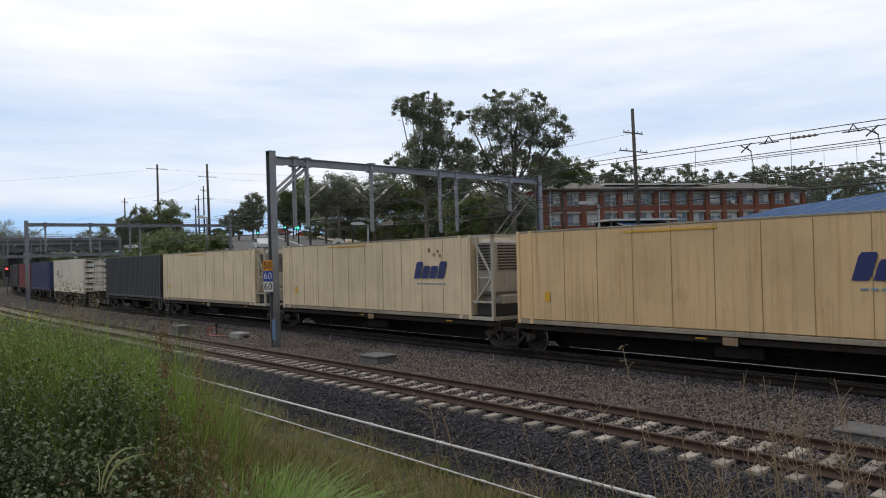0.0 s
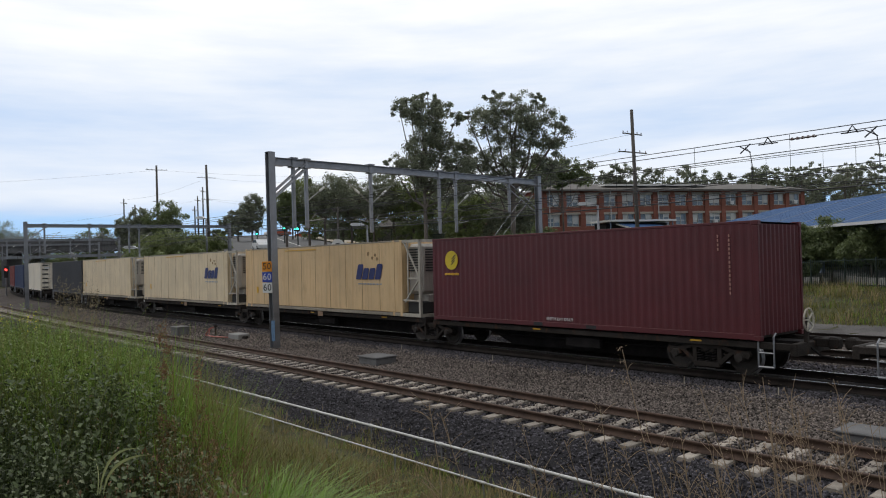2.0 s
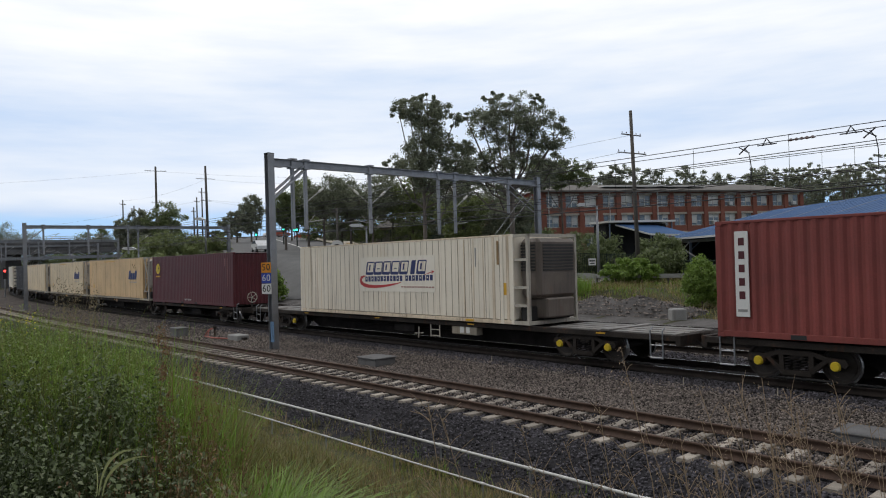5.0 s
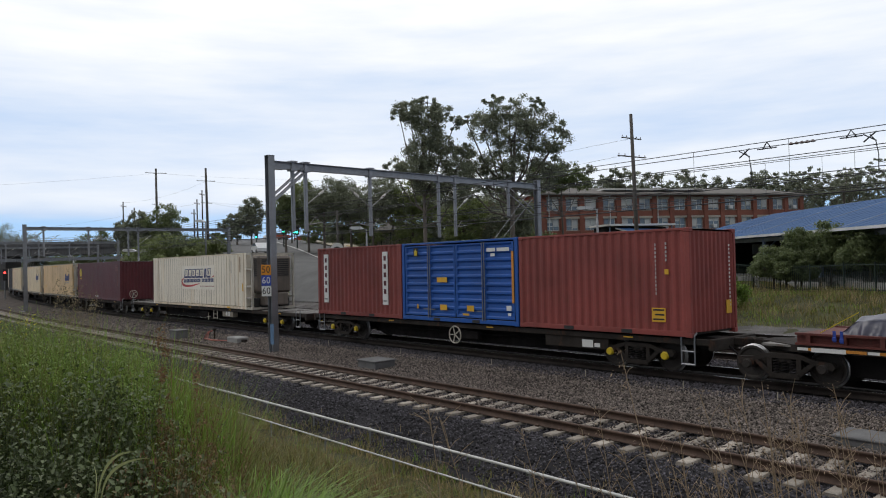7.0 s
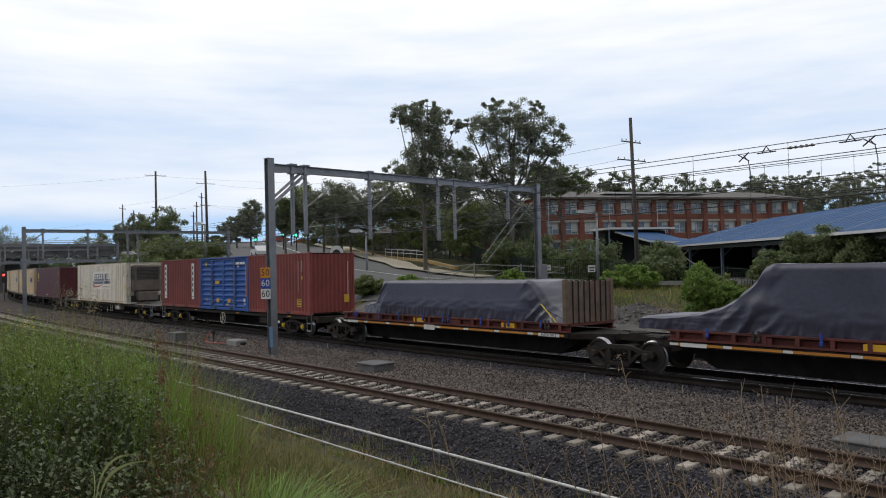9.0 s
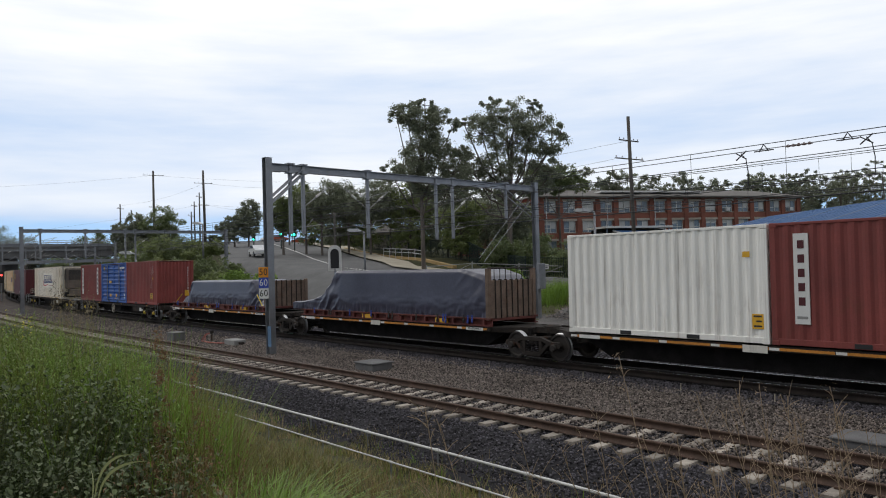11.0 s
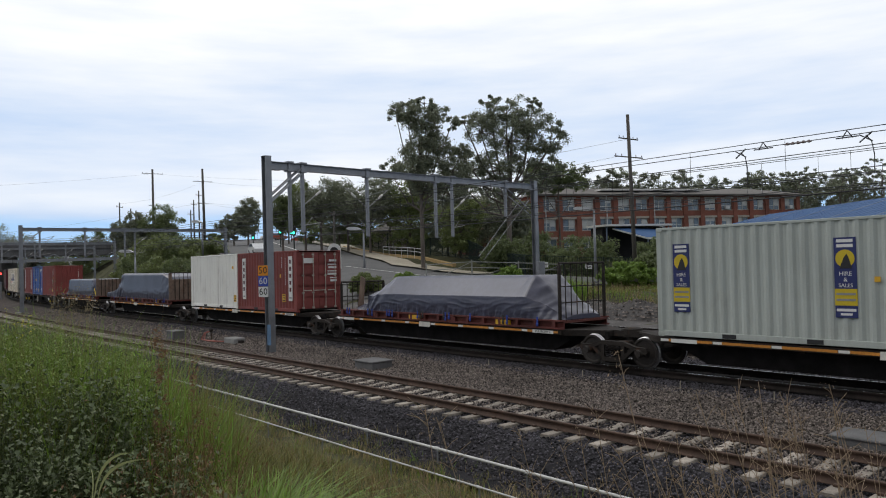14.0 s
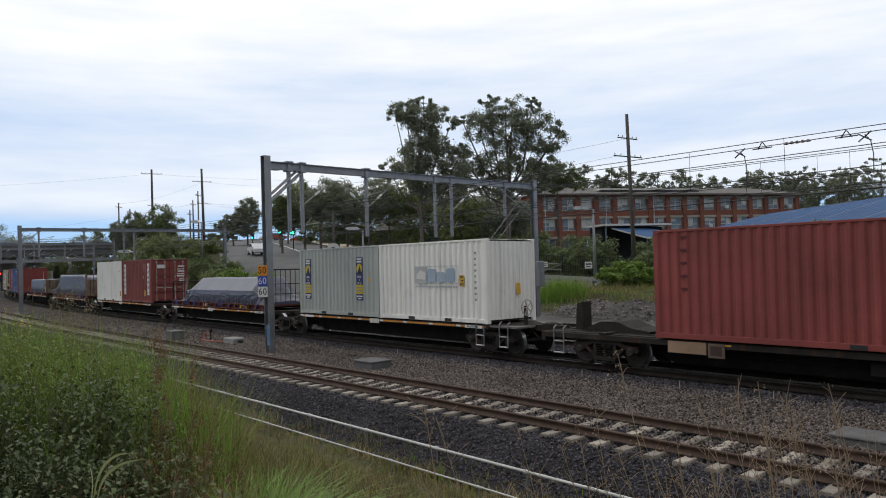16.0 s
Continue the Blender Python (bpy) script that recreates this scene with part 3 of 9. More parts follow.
# heights of the land beyond the line: x, y, height
LAND = ((-2, 92, 3.9), (-6, 104, 5.2), (6, 92, 3.6), (-14, 114, 6.4), (13, 62, 0.9), (-9, 63, 0.6), (16, 60, 1.2),
        (4.5, 58, 0.2), (12, 40, 0.0), (13, 32, -0.3), (22, 50, 0.5), (27, 64, 1.2), (30, 80, 1.4), (26, 40, 0.8), (15, 104, 3.0), (40, 112, 3.0), (66, 135, 4.0),
        (-25, 90, 5.0), (-45, 110, 6.0), (-60, 150, 7.0), (-90, 200, 8.0), (-30, 200, 10.0), (40, 200, 9.0), (100, 200, 9.0), (60, 40, 1.2), (80, 80, 2.5), (0, 300, 14.0),
        (-150, 300, 12.0), (150, 300, 14.0), (-14, 66, 0.5), (-20, 75, 1.2), (-28, 85, 2.2), (-9, 60, 0.0), (-36, 96, 3.4))


# the road up the hill: x, y, height of its middle
ROAD = ((12.0, 57.0, 0.9), (3.5, 61.5, 1.5), (-5.0, 67.5, 2.2), (-12.9, 76.0, 3.2), (-17.5, 88.0, 4.2), (-22.5, 103.0, 5.5), (-34.5, 140.0, 8.0), (-48.0, 180.0, 10.0), (-64.0, 230.0, 11.0))


def road_near(x, y):
    """Distance to the road's middle and the road's height there."""
    best, high = np.full(len(x), 1e9), np.zeros(len(x))
    for (xa, ya, za), (xb, yb, zb) in zip(ROAD, ROAD[1:]):
        dx, dy = xb - xa, yb - ya
        k = np.clip(((x - xa) * dx + (y - ya) * dy) / (dx * dx + dy * dy), 0, 1)
        d = np.hypot(x - xa - k * dx, y - ya - k * dy)
        high = np.where(d < best, za + (zb - za) * k, high)
        best = np.minimum(best, d)
    return best, high


def land(x, y):
    """Ground height at arrays of places."""
    x, y = np.atleast_1d(np.asarray(x, float)), np.atleast_1d(np.asarray(y, float))
    s, o = line_place(x, y)
    # far side: smooth through the heights above
    num, den = np.zeros(len(x)), np.zeros(len(x))
    for px, py, pz in LAND:
        w = 1.0 / ((x - px) ** 2 + (y - py) ** 2 + 9.0) ** 1.5
        num, den = num + w * pz, den + w
    far = num / den
    d, high = road_near(x, y)
    w = np.clip((15.0 - d) / 6.5, 0, 1)
    w = w * w * (3 - 2 * w)
    far = far * (1 - w) + (high - 0.1) * w
    bed = np.full(len(x), -0.46)
    # near side: ballast shoulder, ditch, then the grassy bank
    near = np.interp(o, [7.6, 8.9, 10.2, 11.5, 13.5, 16.5, 19, 40, 300], [-0.46, -0.95, -0.92, -0.55, 0.35, 1.35, 1.62, 1.9, 3.0])
    k = np.clip((-o - 11.6) / 9.0, 0, 1)
    k = k * k * (3 - 2 * k)
    z = bed * (1 - k) + far * k
    return np.where(o > 7.6, near, z)


def ground_z(x, y):
    return float(land([x], [y])[0])


# ---- the ground and the tracks ----
def build_ground():
    def spread(lo, hi, fine_lo, fine_hi, step):
        mid = np.arange(fine_lo, fine_hi + step, step)
        out_lo = fine_lo - np.geomspace(step, fine_lo - lo, 26)[::-1]
        out_hi = fine_hi + step + np.geomspace(step, hi - fine_hi, 26)
        return np.concatenate([out_lo, mid, out_hi])
    xs, ys = spread(-2500, 2500, -62, 62, 0.8), spread(-1200, 3500, -16, 112, 0.8)
    gx, gy = np.meshgrid(xs, ys)
    z = land(gx.ravel(), gy.ravel())
    rng = np.random.RandomState(5)
    s, o = line_place(gx.ravel(), gy.ravel())
    z = z + np.where((o > 9.5) | (o < -13), rng.uniform(-0.05, 0.05, len(z)), -0.12)
    n, k = gx.shape
    i = np.arange(n * k).reshape(n, k)
    f = np.stack([i[:-1, :-1], i[:-1, 1:], i[1:, 1:], i[1:, :-1]], -1).reshape(-1, 4)
    g = new("ground", np_mesh("ground", np.stack([gx.ravel(), gy.ravel(), z], 1), f, "soil", True))
    tagged(g, "rough grassy ground rising behind the railway", "ground", kind="structure")


BED = [(-12.2, -0.62), (-11.2, -0.50), (-10.4, -0.24), (-1.35, -0.23), (-1.3, -0.225), (1.15, -0.225), (1.2, -0.23), (1.5, -0.23), (2.3, -0.30), (3.1, -0.42), (4.2, -0.44), (4.75, -0.405), (7.5, -0.405), (7.9, -0.48), (8.75, -0.90), (9.3, -0.98)]


def bed_z(o):
    return np.interp(o, [b[0] for b in BED], [b[1] for b in BED])


def along(offs, s0, s1, step, zfun, material, name):
    ss = np.arange(s0, s1 + step, step)
    v = []
    for s in ss:
        for o in offs:
            x, y, z = on_line(s, o)
            v.append((x, y, zfun(o)))
    n, k = len(ss), len(offs)
    i = np.arange(n * k).reshape(n, k)
    f = np.stack([i[:-1, :-1], i[:-1, 1:], i[1:, 1:], i[1:, :-1]], -1).reshape(-1, 4)
    return np_mesh(name, v, f, material, True)


def build_ballast():
    offs = [b[0] for b in BED]
    # bed below the wagons: oily, with their shade painted in
    mid = new("oily_ballast_bed", along([-3.1, -1.3, 1.15], -120, 260, 1.5, bed_z, "oil_shade", "oily_ballast_bed"))
    tagged(mid, "ballast between the main rails, dark with oil and painted train shade", "ballast", kind="structure")
    bed = new("ballast_bed", along([o for o in offs if 1.15 < o < 4.8], -120, 260, 1.5, bed_z, "ballast", "ballast_bed"))
    tagged(bed, "grey-brown crushed stone ballast under the tracks", "ballast", kind="structure")
    bed = new("ballast_bed", along([-12.2, -11.2, -10.4, -3.1], -120, 260, 1.5, bed_z, "ballast", "ballast_bed"))
    tagged(bed, "grey-brown crushed stone ballast of the far tracks", "ballast", kind="structure")
    bed = new("dark_ballast_bed", along([o for o in offs if o > 4.7], -120, 260, 1.5, bed_z, "ballast_d", "dark_ballast_bed"))
    tagged(bed, "dark blue-grey crushed stone ballast of the near track", "ballast", kind="structure")
    rng = np.random.RandomState(11)

    def scatter(n, s0, s1, o0, o1, size, name, material, power=1.0):
        s = s0 + (s1 - s0) * rng.uniform(0, 1, n) ** power
        o = rng.uniform(o0, o1, n)
        a = np.interp(s, _s, _a)
        c = np.stack([np.interp(s, _s, _x) - np.sin(a) * o, np.interp(s, _s, _y) + np.cos(a) * o, bed_z(o) + rng.uniform(-0.012, 0.018, n)], 1)
        base = np.array([(1, 0, 0), (-1, 0, 0), (0, 1, 0), (0, -1, 0), (0, 0, 1), (0, 0, -1)], float)
        r = size * rng.uniform(0.5, 1.25, (n, 1, 1)) * rng.uniform(0.6, 1.2, (n, 6, 1))
        q = rng.normal(size=(n, 3, 3))
        q, _r = np.linalg.qr(q)
        v = (base[None] * r) @ q + c[:, None, :]
        f = np.array([(0, 2, 4), (2, 1, 4), (1, 3, 4), (3, 0, 4), (2, 0, 5), (1, 2, 5), (3, 1, 5), (0, 3, 5)])
        f = (f[None] + 6 * np.arange(n)[:, None, None]).reshape(-1, 3)
        ob = new(name, np_mesh(name, v.reshape(-1, 3), f, material))
        return ob
    st = scatter(64000, 2, 34, 1.6, 5.0, 0.031, "ballast_stones", "stone", 1.25)
    tagged(st, "loose grey-brown crushed stones between the tracks", "ballast stones", kind="stuff")
    st = scatter(9000, 2, 40, 5.5, 6.8, 0.032, "brown_ballast_stones", "stone", 1.25)
    st.location.z = 0.035
    tagged(st, "loose stones half covering the sleepers between the rails", "ballast stones", kind="stuff")
    st = scatter(24000, 0, 48, 0.84, 2.0, 0.035, "oily_ballast_stones", "stone_dark", 1.2)
    tagged(st, "oil-darkened stones along the main rail", "ballast stones", kind="stuff")
    st = scatter(16000, -3, 40, -3.4, -0.9, 0.05, "oily_ballast_stones", "stone_dark", 1.1)
    tagged(st, "dark stones between the rails under the train", "ballast stones", kind="stuff")
    st = scatter(16000, -6, 40, -11.5, -3.3, 0.055, "ballast_stones", "stone", 1.1)
    tagged(st, "grey-brown stones round the far tracks", "ballast stones", kind="stuff")
    st = scatter(9000, 30, 75, 1.3, 5.0, 0.05, "ballast_stones", "stone", 1.2)
    tagged(st, "loose grey-brown crushed stones between the tracks", "ballast stones", kind="stuff")
    st = scatter(52000, 2, 40, 4.9, 8.95, 0.034, "dark_ballast_stones", "stone_dark", 1.25)
    tagged(st, "dark blue-grey crushed stones round the near track", "ballast stones", kind="stuff")


RAIL = [(-0.070, -0.170), (0.070, -0.170), (0.070, -0.158), (0.012, -0.140), (0.009, -0.055), (0.034, -0.038), (0.036, -0.006), (0.030, 0.0), (-0.030, 0.0), (-0.036, -0.006), (-0.034, -0.038), (-0.009, -0.055), (-0.012, -0.140), (-0.070, -0.158)]


def build_track(off, z, s0, s1, label, bright, sleepers="parts", phase=0.0):
    tr = thing("railway_track", label, "railway track", "tracks", "structure")
    for side in (0.7535, -0.7535):
        ss = np.arange(s0, s1 + 1, 1.0)
        v, f = [], []
        k = len(RAIL)
        for s in ss:
            for dy, dz in RAIL:
                x, y, _z = on_line(s, off + side + dy)
                v.append((x, y, z + dz))
        for i in range(len(ss) - 1):
            f += [(i * k + j, i * k + (j + 1) % k, i * k + k + (j + 1) % k, i * k + k + j) for j in range(k)]
        part("rail", np_mesh("rail", v, f, "railweb" if bright else "rail"), "", tr, "dark steel rail" if bright else "rust-brown steel rail")
        if bright:
            part("rail_head", along([off + side - 0.018, off + side + 0.018], s0, s1, 1.0, lambda o: z + 0.0025, "railhead", "rail_head"), "", tr, "polished running surface")
    # concrete sleeper: waisted, with raised rail seats
    sl = Shape()
    prof = [(-1.25, 0.105, 0.0), (-0.98, 0.11, 0.0), (-0.52, 0.11, 0.0), (-0.40, 0.10, -0.02), (0.40, 0.10, -0.02), (0.52, 0.11, 0.0), (0.98, 0.11, 0.0), (1.25, 0.105, 0.0)]
    rows = []
    for y, w, d in prof:
        rows.append([(-w - 0.03, y, -0.2), (-w, y, d - 0.01), (-w + 0.015, y, d), (w - 0.015, y, d), (w, y, d - 0.01), (w + 0.03, y, -0.2)])
    sl.sheet(rows)
    sl.add(rows[0], [tuple(range(6))])
    sl.add(rows[-1], [tuple(range(5, -1, -1))])
    sleeper = sl.mesh("sleeper", "concrete")
    cl = Shape()
    for y in (0.7535, -0.7535):
        for dy in (0.115, -0.115):
            cl.box(-0.05, 0.05, y + dy - 0.03, y + dy + 0.03, 0.0, 0.045, chamfer=0.01)
    clip = cl.mesh("rail_clip", "rail")
    if sleepers == "parts":
        n = 0
        s = s0 + phase
        while s < s1:
            if 0 < s < 90:
                x, y, _z = on_line(s, off)
                at = pose(x, y, z - 0.172, 0, 0, heading(s))
                sp = part("sleeper", sleeper, "", tr, "", at)
                part("rail_clip", clip, "", sp)
            s += 0.6
            n += 1
    elif sleepers == "rest":
        v0 = np.array([p.co[:] for p in sleeper.vertices])
        f0 = [tuple(p.vertices) for p in sleeper.polygons]
        rest = Shape()
        for s in np.arange(2, 110, 0.66):
            m = pose(*on_line(s, off, z - 0.255), 0, 0, heading(s))
            rest.add([m @ Vector(p) for p in v0], f0)
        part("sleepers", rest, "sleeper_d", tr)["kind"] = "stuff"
    return tr


# ---- overhead line ----
def portal(s, off0, off1, top, drops, label):
    """A steel portal over the tracks. drops: (distance from the near mast, foot height, registration arms)."""
    p = thing("overhead_line_portal", label, "railway portal", "portals over the tracks")
    a, b = Vector(on_line(s, off0)), Vector(on_line(s + 1.2, off1))
    d = (b - a).normalized()
    L = (b - a).length
    p.matrix_basis = Matrix.Translation((a.x, a.y, 0)) @ pose(0, 0, 0, 0, 0, math.degrees(math.atan2(d.y, d.x)))
    g0 = -0.5
    for x in (0, L):
        sh = Shape().box(x - 0.15, x + 0.15, -0.15, -0.125, g0, top).box(x - 0.15, x + 0.15, 0.125, 0.15, g0, top).box(x - 0.012, x + 0.012, -0.125, 0.125, g0, top)
        mast = part("mast", sh, "galv", p, "galvanised steel H-section mast")
        part("foundation", Shape().box(x - 0.45, x + 0.45, -0.45, 0.45, g0 - 0.1, g0 + 0.07, chamfer=0.03), "concrete_g", mast)
        part("mast_cap", Shape().box(x - 0.16, x + 0.16, -0.16, 0.16, top, top + 0.02), "galv", mast)
    bz = top - 0.36
    beam = part("beam", Shape().box(0.15, L - 0.15, -0.13, 0.13, bz - 0.16, bz - 0.135).box(0.15, L - 0.15, -0.13, 0.13, bz + 0.135, bz + 0.16).box(0.15, L - 0.15, -0.015, 0.015, bz - 0.135, bz + 0.135), "galv", p, "galvanised steel cross beam")
    for x in (0.4, L - 0.4):
        part("beam_bracket", Shape().box(x - 0.25, x + 0.25, -0.14, 0.14, bz - 0.19, bz - 0.16), "galv", beam)
    for k, (x, foot, arms) in enumerate(drops):
        t = part("drop_tube", Shape().box(x - 0.078, x + 0.078, -0.078, 0.078, foot, bz + 0.24, chamfer=0.03), "galv", p, "square steel drop tube")
        for zz in (bz - 0.22, bz + 0.165):
            part("clamp", Shape().box(x - 0.16, x + 0.16, -0.17, 0.17, zz, zz + 0.055), "galv", t)
        for side in arms:
            e_ = x + side * 1.3
            part("cantilever_arm", Shape().rod([(x + side * 0.07, 0, 5.85), (e_, 0.02, 6.72)], 0.026, 6), "fence_g", t, "pale tubular arm")
            part("top_tie", Shape().rod([(x + side * 0.07, 0, 6.42), (e_ + side * 0.15, 0.02, 6.76)], 0.016, 6), "fence_g", t, "thin steel tie rod")
            part("registration_arm", Shape().rod([(x + side * 0.07, 0, 4.95), (e_ - side * 0.35, 0.02, 5.08)], 0.02, 6).rod([(x + side * 0.2, 0, 5.0), (x + side * 0.5, 0.02, 5.3)], 0.014, 6), "fence_g", t, "pale tubular registration arm")
            ins = Shape()
            for j in range(4):
                ins.lathe([(0.02, -0.03), (0.07, 0.0), (0.02, 0.03)], "x", 10, (x + side * (0.72 + j * 0.07), 0.0, 6.32 + j * 0.047))
            part("insulator", ins, "clean_w", t)
    return p, L


def lattice(parent, a, b, w=0.09):
    part("brace", Shape().bar(a, b, w), "galv", parent)


def build_overhead():
    pA, L = portal(28.2, 3.66, -14.6, 7.83, [(1.12, 4.62, ()), (1.78, 4.62, (1,)), (5.42, 4.45, (-1, 1)), (9.98, 4.40, ()), (11.2, 4.46, (1,)), (15.6, 5.6, ())], "galvanised steel portal over the tracks carrying the wires")
    for dy in (-0.1, 0.1):
        lattice(pA, (0.1, dy, 5.9), (1.7, dy, 7.2), 0.07)
        lattice(pA, (0.1, dy, 6.15), (1.7, dy, 7.45), 0.05)
    lattice(pA, (L - 2.6, 0, 7.3), (L - 0.1, 0, 5.9), 0.04)
    lattice(pA, (L - 3.3, 0, 7.3), (L - 0.1, 0, 5.6), 0.04)
    lattice(pA, (13.2, 0, 3.4), (17.5, 0, 7.1), 0.022)
    lattice(pA, (13.6, 0, 3.2), (17.8, 0, 6.7), 0.022)
    part("switch_cabinet", Shape().box(L - 0.28, L + 0.30, -0.42, -0.18, 1.5, 3.0, chamfer=0.02), "galv", pA, "grey steel cabinet on the mast")
    pB, L = portal(77.5, 3.74, -16.5, 7.7, [(1.6, 4.7, (1,)), (5.6, 4.7, (1,)), (9.4, 4.6, ()), (10.4, 4.6, (1,))], "galvanised steel portal over the tracks, far along the line")
    for dy in (-0.1, 0.1):
        lattice(pB, (0.1, dy, 5.9), (1.7, dy, 7.2), 0.07)
    lattice(pB, (L - 3.0, 0, 7.3), (L - 0.1, 0, 5.6), 0.07)
    portal(112, 3.8, -12.0, 7.6, [(1.7, 4.7, (1,)), (5.6, 4.7, (1,)), (9.4, 4.6, (1,))], "galvanised steel portal near the road bridge")
    portal(134, 3.8, -12.0, 7.6, [(1.7, 4.7, ()), (5.6, 4.7, (1,))], "galvanised steel portal near the road bridge")
    rngw = random.Random(2)
    # messenger pairs, contact wires and droppers over each track
    for off, zm, zc, pair in ((0.0, 5.98, 4.95, True), (-4.25, 6.02, 5.02, False), (-8.6, 6.5, 5.3, False)):
        w = thing("overhead_wire", "dark overhead contact wire with droppers above the track", "overhead wire", "overhead wires", "structure")
        ss = np.arange(-60, 205, 5.0)
        sag = lambda s: 0.10 * (((s - 28.2) / 25.0) % 1.0 - 0.5) ** 2
        for dz in ((0.0, -0.13) if pair else (0.0,)):
            part("messenger_wire", Shape().rod([on_line(s, off, zm + dz + sag(s)) for s in ss], 0.011, 5), "wire", w)
        part("contact_wire", Shape().rod([on_line(s, off, zc) for s in ss], 0.011, 5), "wire", w)
        dr = Shape()
        for s in np.arange(-10, 150, 2.6):
            dr.rod([on_line(s, off, zm), on_line(s, off, zc)], 0.006, 4)
        part("dropper", dr, "wire", w)
    # section insulator and jumpers
    w = thing("section_insulator", "brown disc insulators with curved jumper cables in the wire", "insulator", "", "")
    dk = Shape()
    for k in range(5):
        x, y, z = on_line(7.62 + k * 0.13, 0, 5.86)
        dk.lathe([(0.02, -0.04), (0.075, -0.02), (0.02, 0.03)], "z", 10, (x, y, z))
    part("disc", dk, "ceramic", w)
    for s in (6.75, 8.75):
        part("clamp", Shape().rod([on_line(s - 0.12, 0, 5.80), on_line(s, 0, 5.98), on_line(s + 0.12, 0, 5.80)], 0.018, 5).rod([on_line(s - 0.25, 0, 5.82), on_line(s + 0.25, 0, 5.82)], 0.016, 5), "wire", w)
    for s in (6.35, 9.35):
        part("jumper", Shape().rod([on_line(s, 0, 5.82), on_line(s - 0.12, 0, 5.66), on_line(s - 0.17, 0, 5.35), on_line(s - 0.16, 0, 4.97)], 0.012, 5), "wire", w)
        part("clamp", Shape().rod([on_line(s - 0.14, 0, 5.88), on_line(s + 0.14, 0, 5.66)], 0.018, 5).rod([on_line(s - 0.14, 0, 5.66), on_line(s + 0.14, 0, 5.84)], 0.015, 5), "wire", w)
    # feeder cables on the far side
    for off, z, r in ((-14.6, 7.4, 0.02), (-14.6, 6.5, 0.02), (-13.2, 6.1, 0.018), (-14.9, 5.6, 0.03)):
        f = thing("feeder_cable", "dark feeder cable strung along the railway", "cable", "feeder cables", "structure")
        part("strand", Shape().rod([on_line(s, off, z + 0.5 * ((s - 28) / 50.0) ** 2 if abs(s - 28) < 50 else z + 0.5) for s in np.arange(-40, 100, 4.0)], r, 5), "wire", f)


# ---- line-side things ----
def sign_post():
    x, y, _z = on_line(28.2, 3.66)
    d = math.degrees(math.atan2(-x, y))
    signs = thing("speed_sign", "orange, blue and white speed boards stacked on a mast", "speed sign")
    # facing the camera, on the mast's near side
    signs.matrix_basis = pose(x, y, 0) @ pose(0, 0, 0, 0, 0, heading(28.2) + 28) @ pose(0.12, 0.27, 0)
    for k, (m_, num, tm) in enumerate((("sign_o", "50", "ink_black"), ("sign_b", "60", "clean_w"), ("sign_w", "60", "ink_black"))):
        z = 3.02 - k * 0.445
        bd = part("board", Shape().box(-0.235, 0.235, -0.01, 0.01, z - 0.212, z + 0.212, chamfer=0.005), m_, signs, "%s speed board" % ("orange", "blue", "white")[k])
        for j_, ch in enumerate(num):
            part("numeral", text_shape(ch, 0.40, 0.003), tm, bd, "", pose(0.108 - 0.216 * j_, 0.013, z))
    part("bracket", Shape().box(-0.03, 0.03, -0.12, -0.01, 1.9, 3.2), "galv", signs)
    bl = thing("post_marker", "faded blue paint band low on the mast", "marker plate")
    bl.matrix_basis = pose(x, y, 0) @ pose(0, 0, 0, 0, 0, heading(28.2) + 28) @ pose(-0.05, 0.19, 0)
    part("plate", Shape().box(-0.085, 0.085, -0.01, 0.01, -0.1, 0.75), "ink_sky", bl)


def pit(s, off, l, w, z0, z1, label, material="pit_c"):
    t = thing("cable_pit", label, "cable pit", "concrete cable pits")
    t.matrix_basis = pose(*on_line(s, off), 0, 0, heading(s))
    part("box", Shape().box(-l / 2, l / 2, -w / 2, w / 2, z0, z1 - 0.05, chamfer=0.02), material, t)
    part("lid", Shape().box(-l / 2 - 0.04, l / 2 + 0.04, -w / 2 - 0.04, w / 2 + 0.04, z1 - 0.05, z1, chamfer=0.015), material, t)


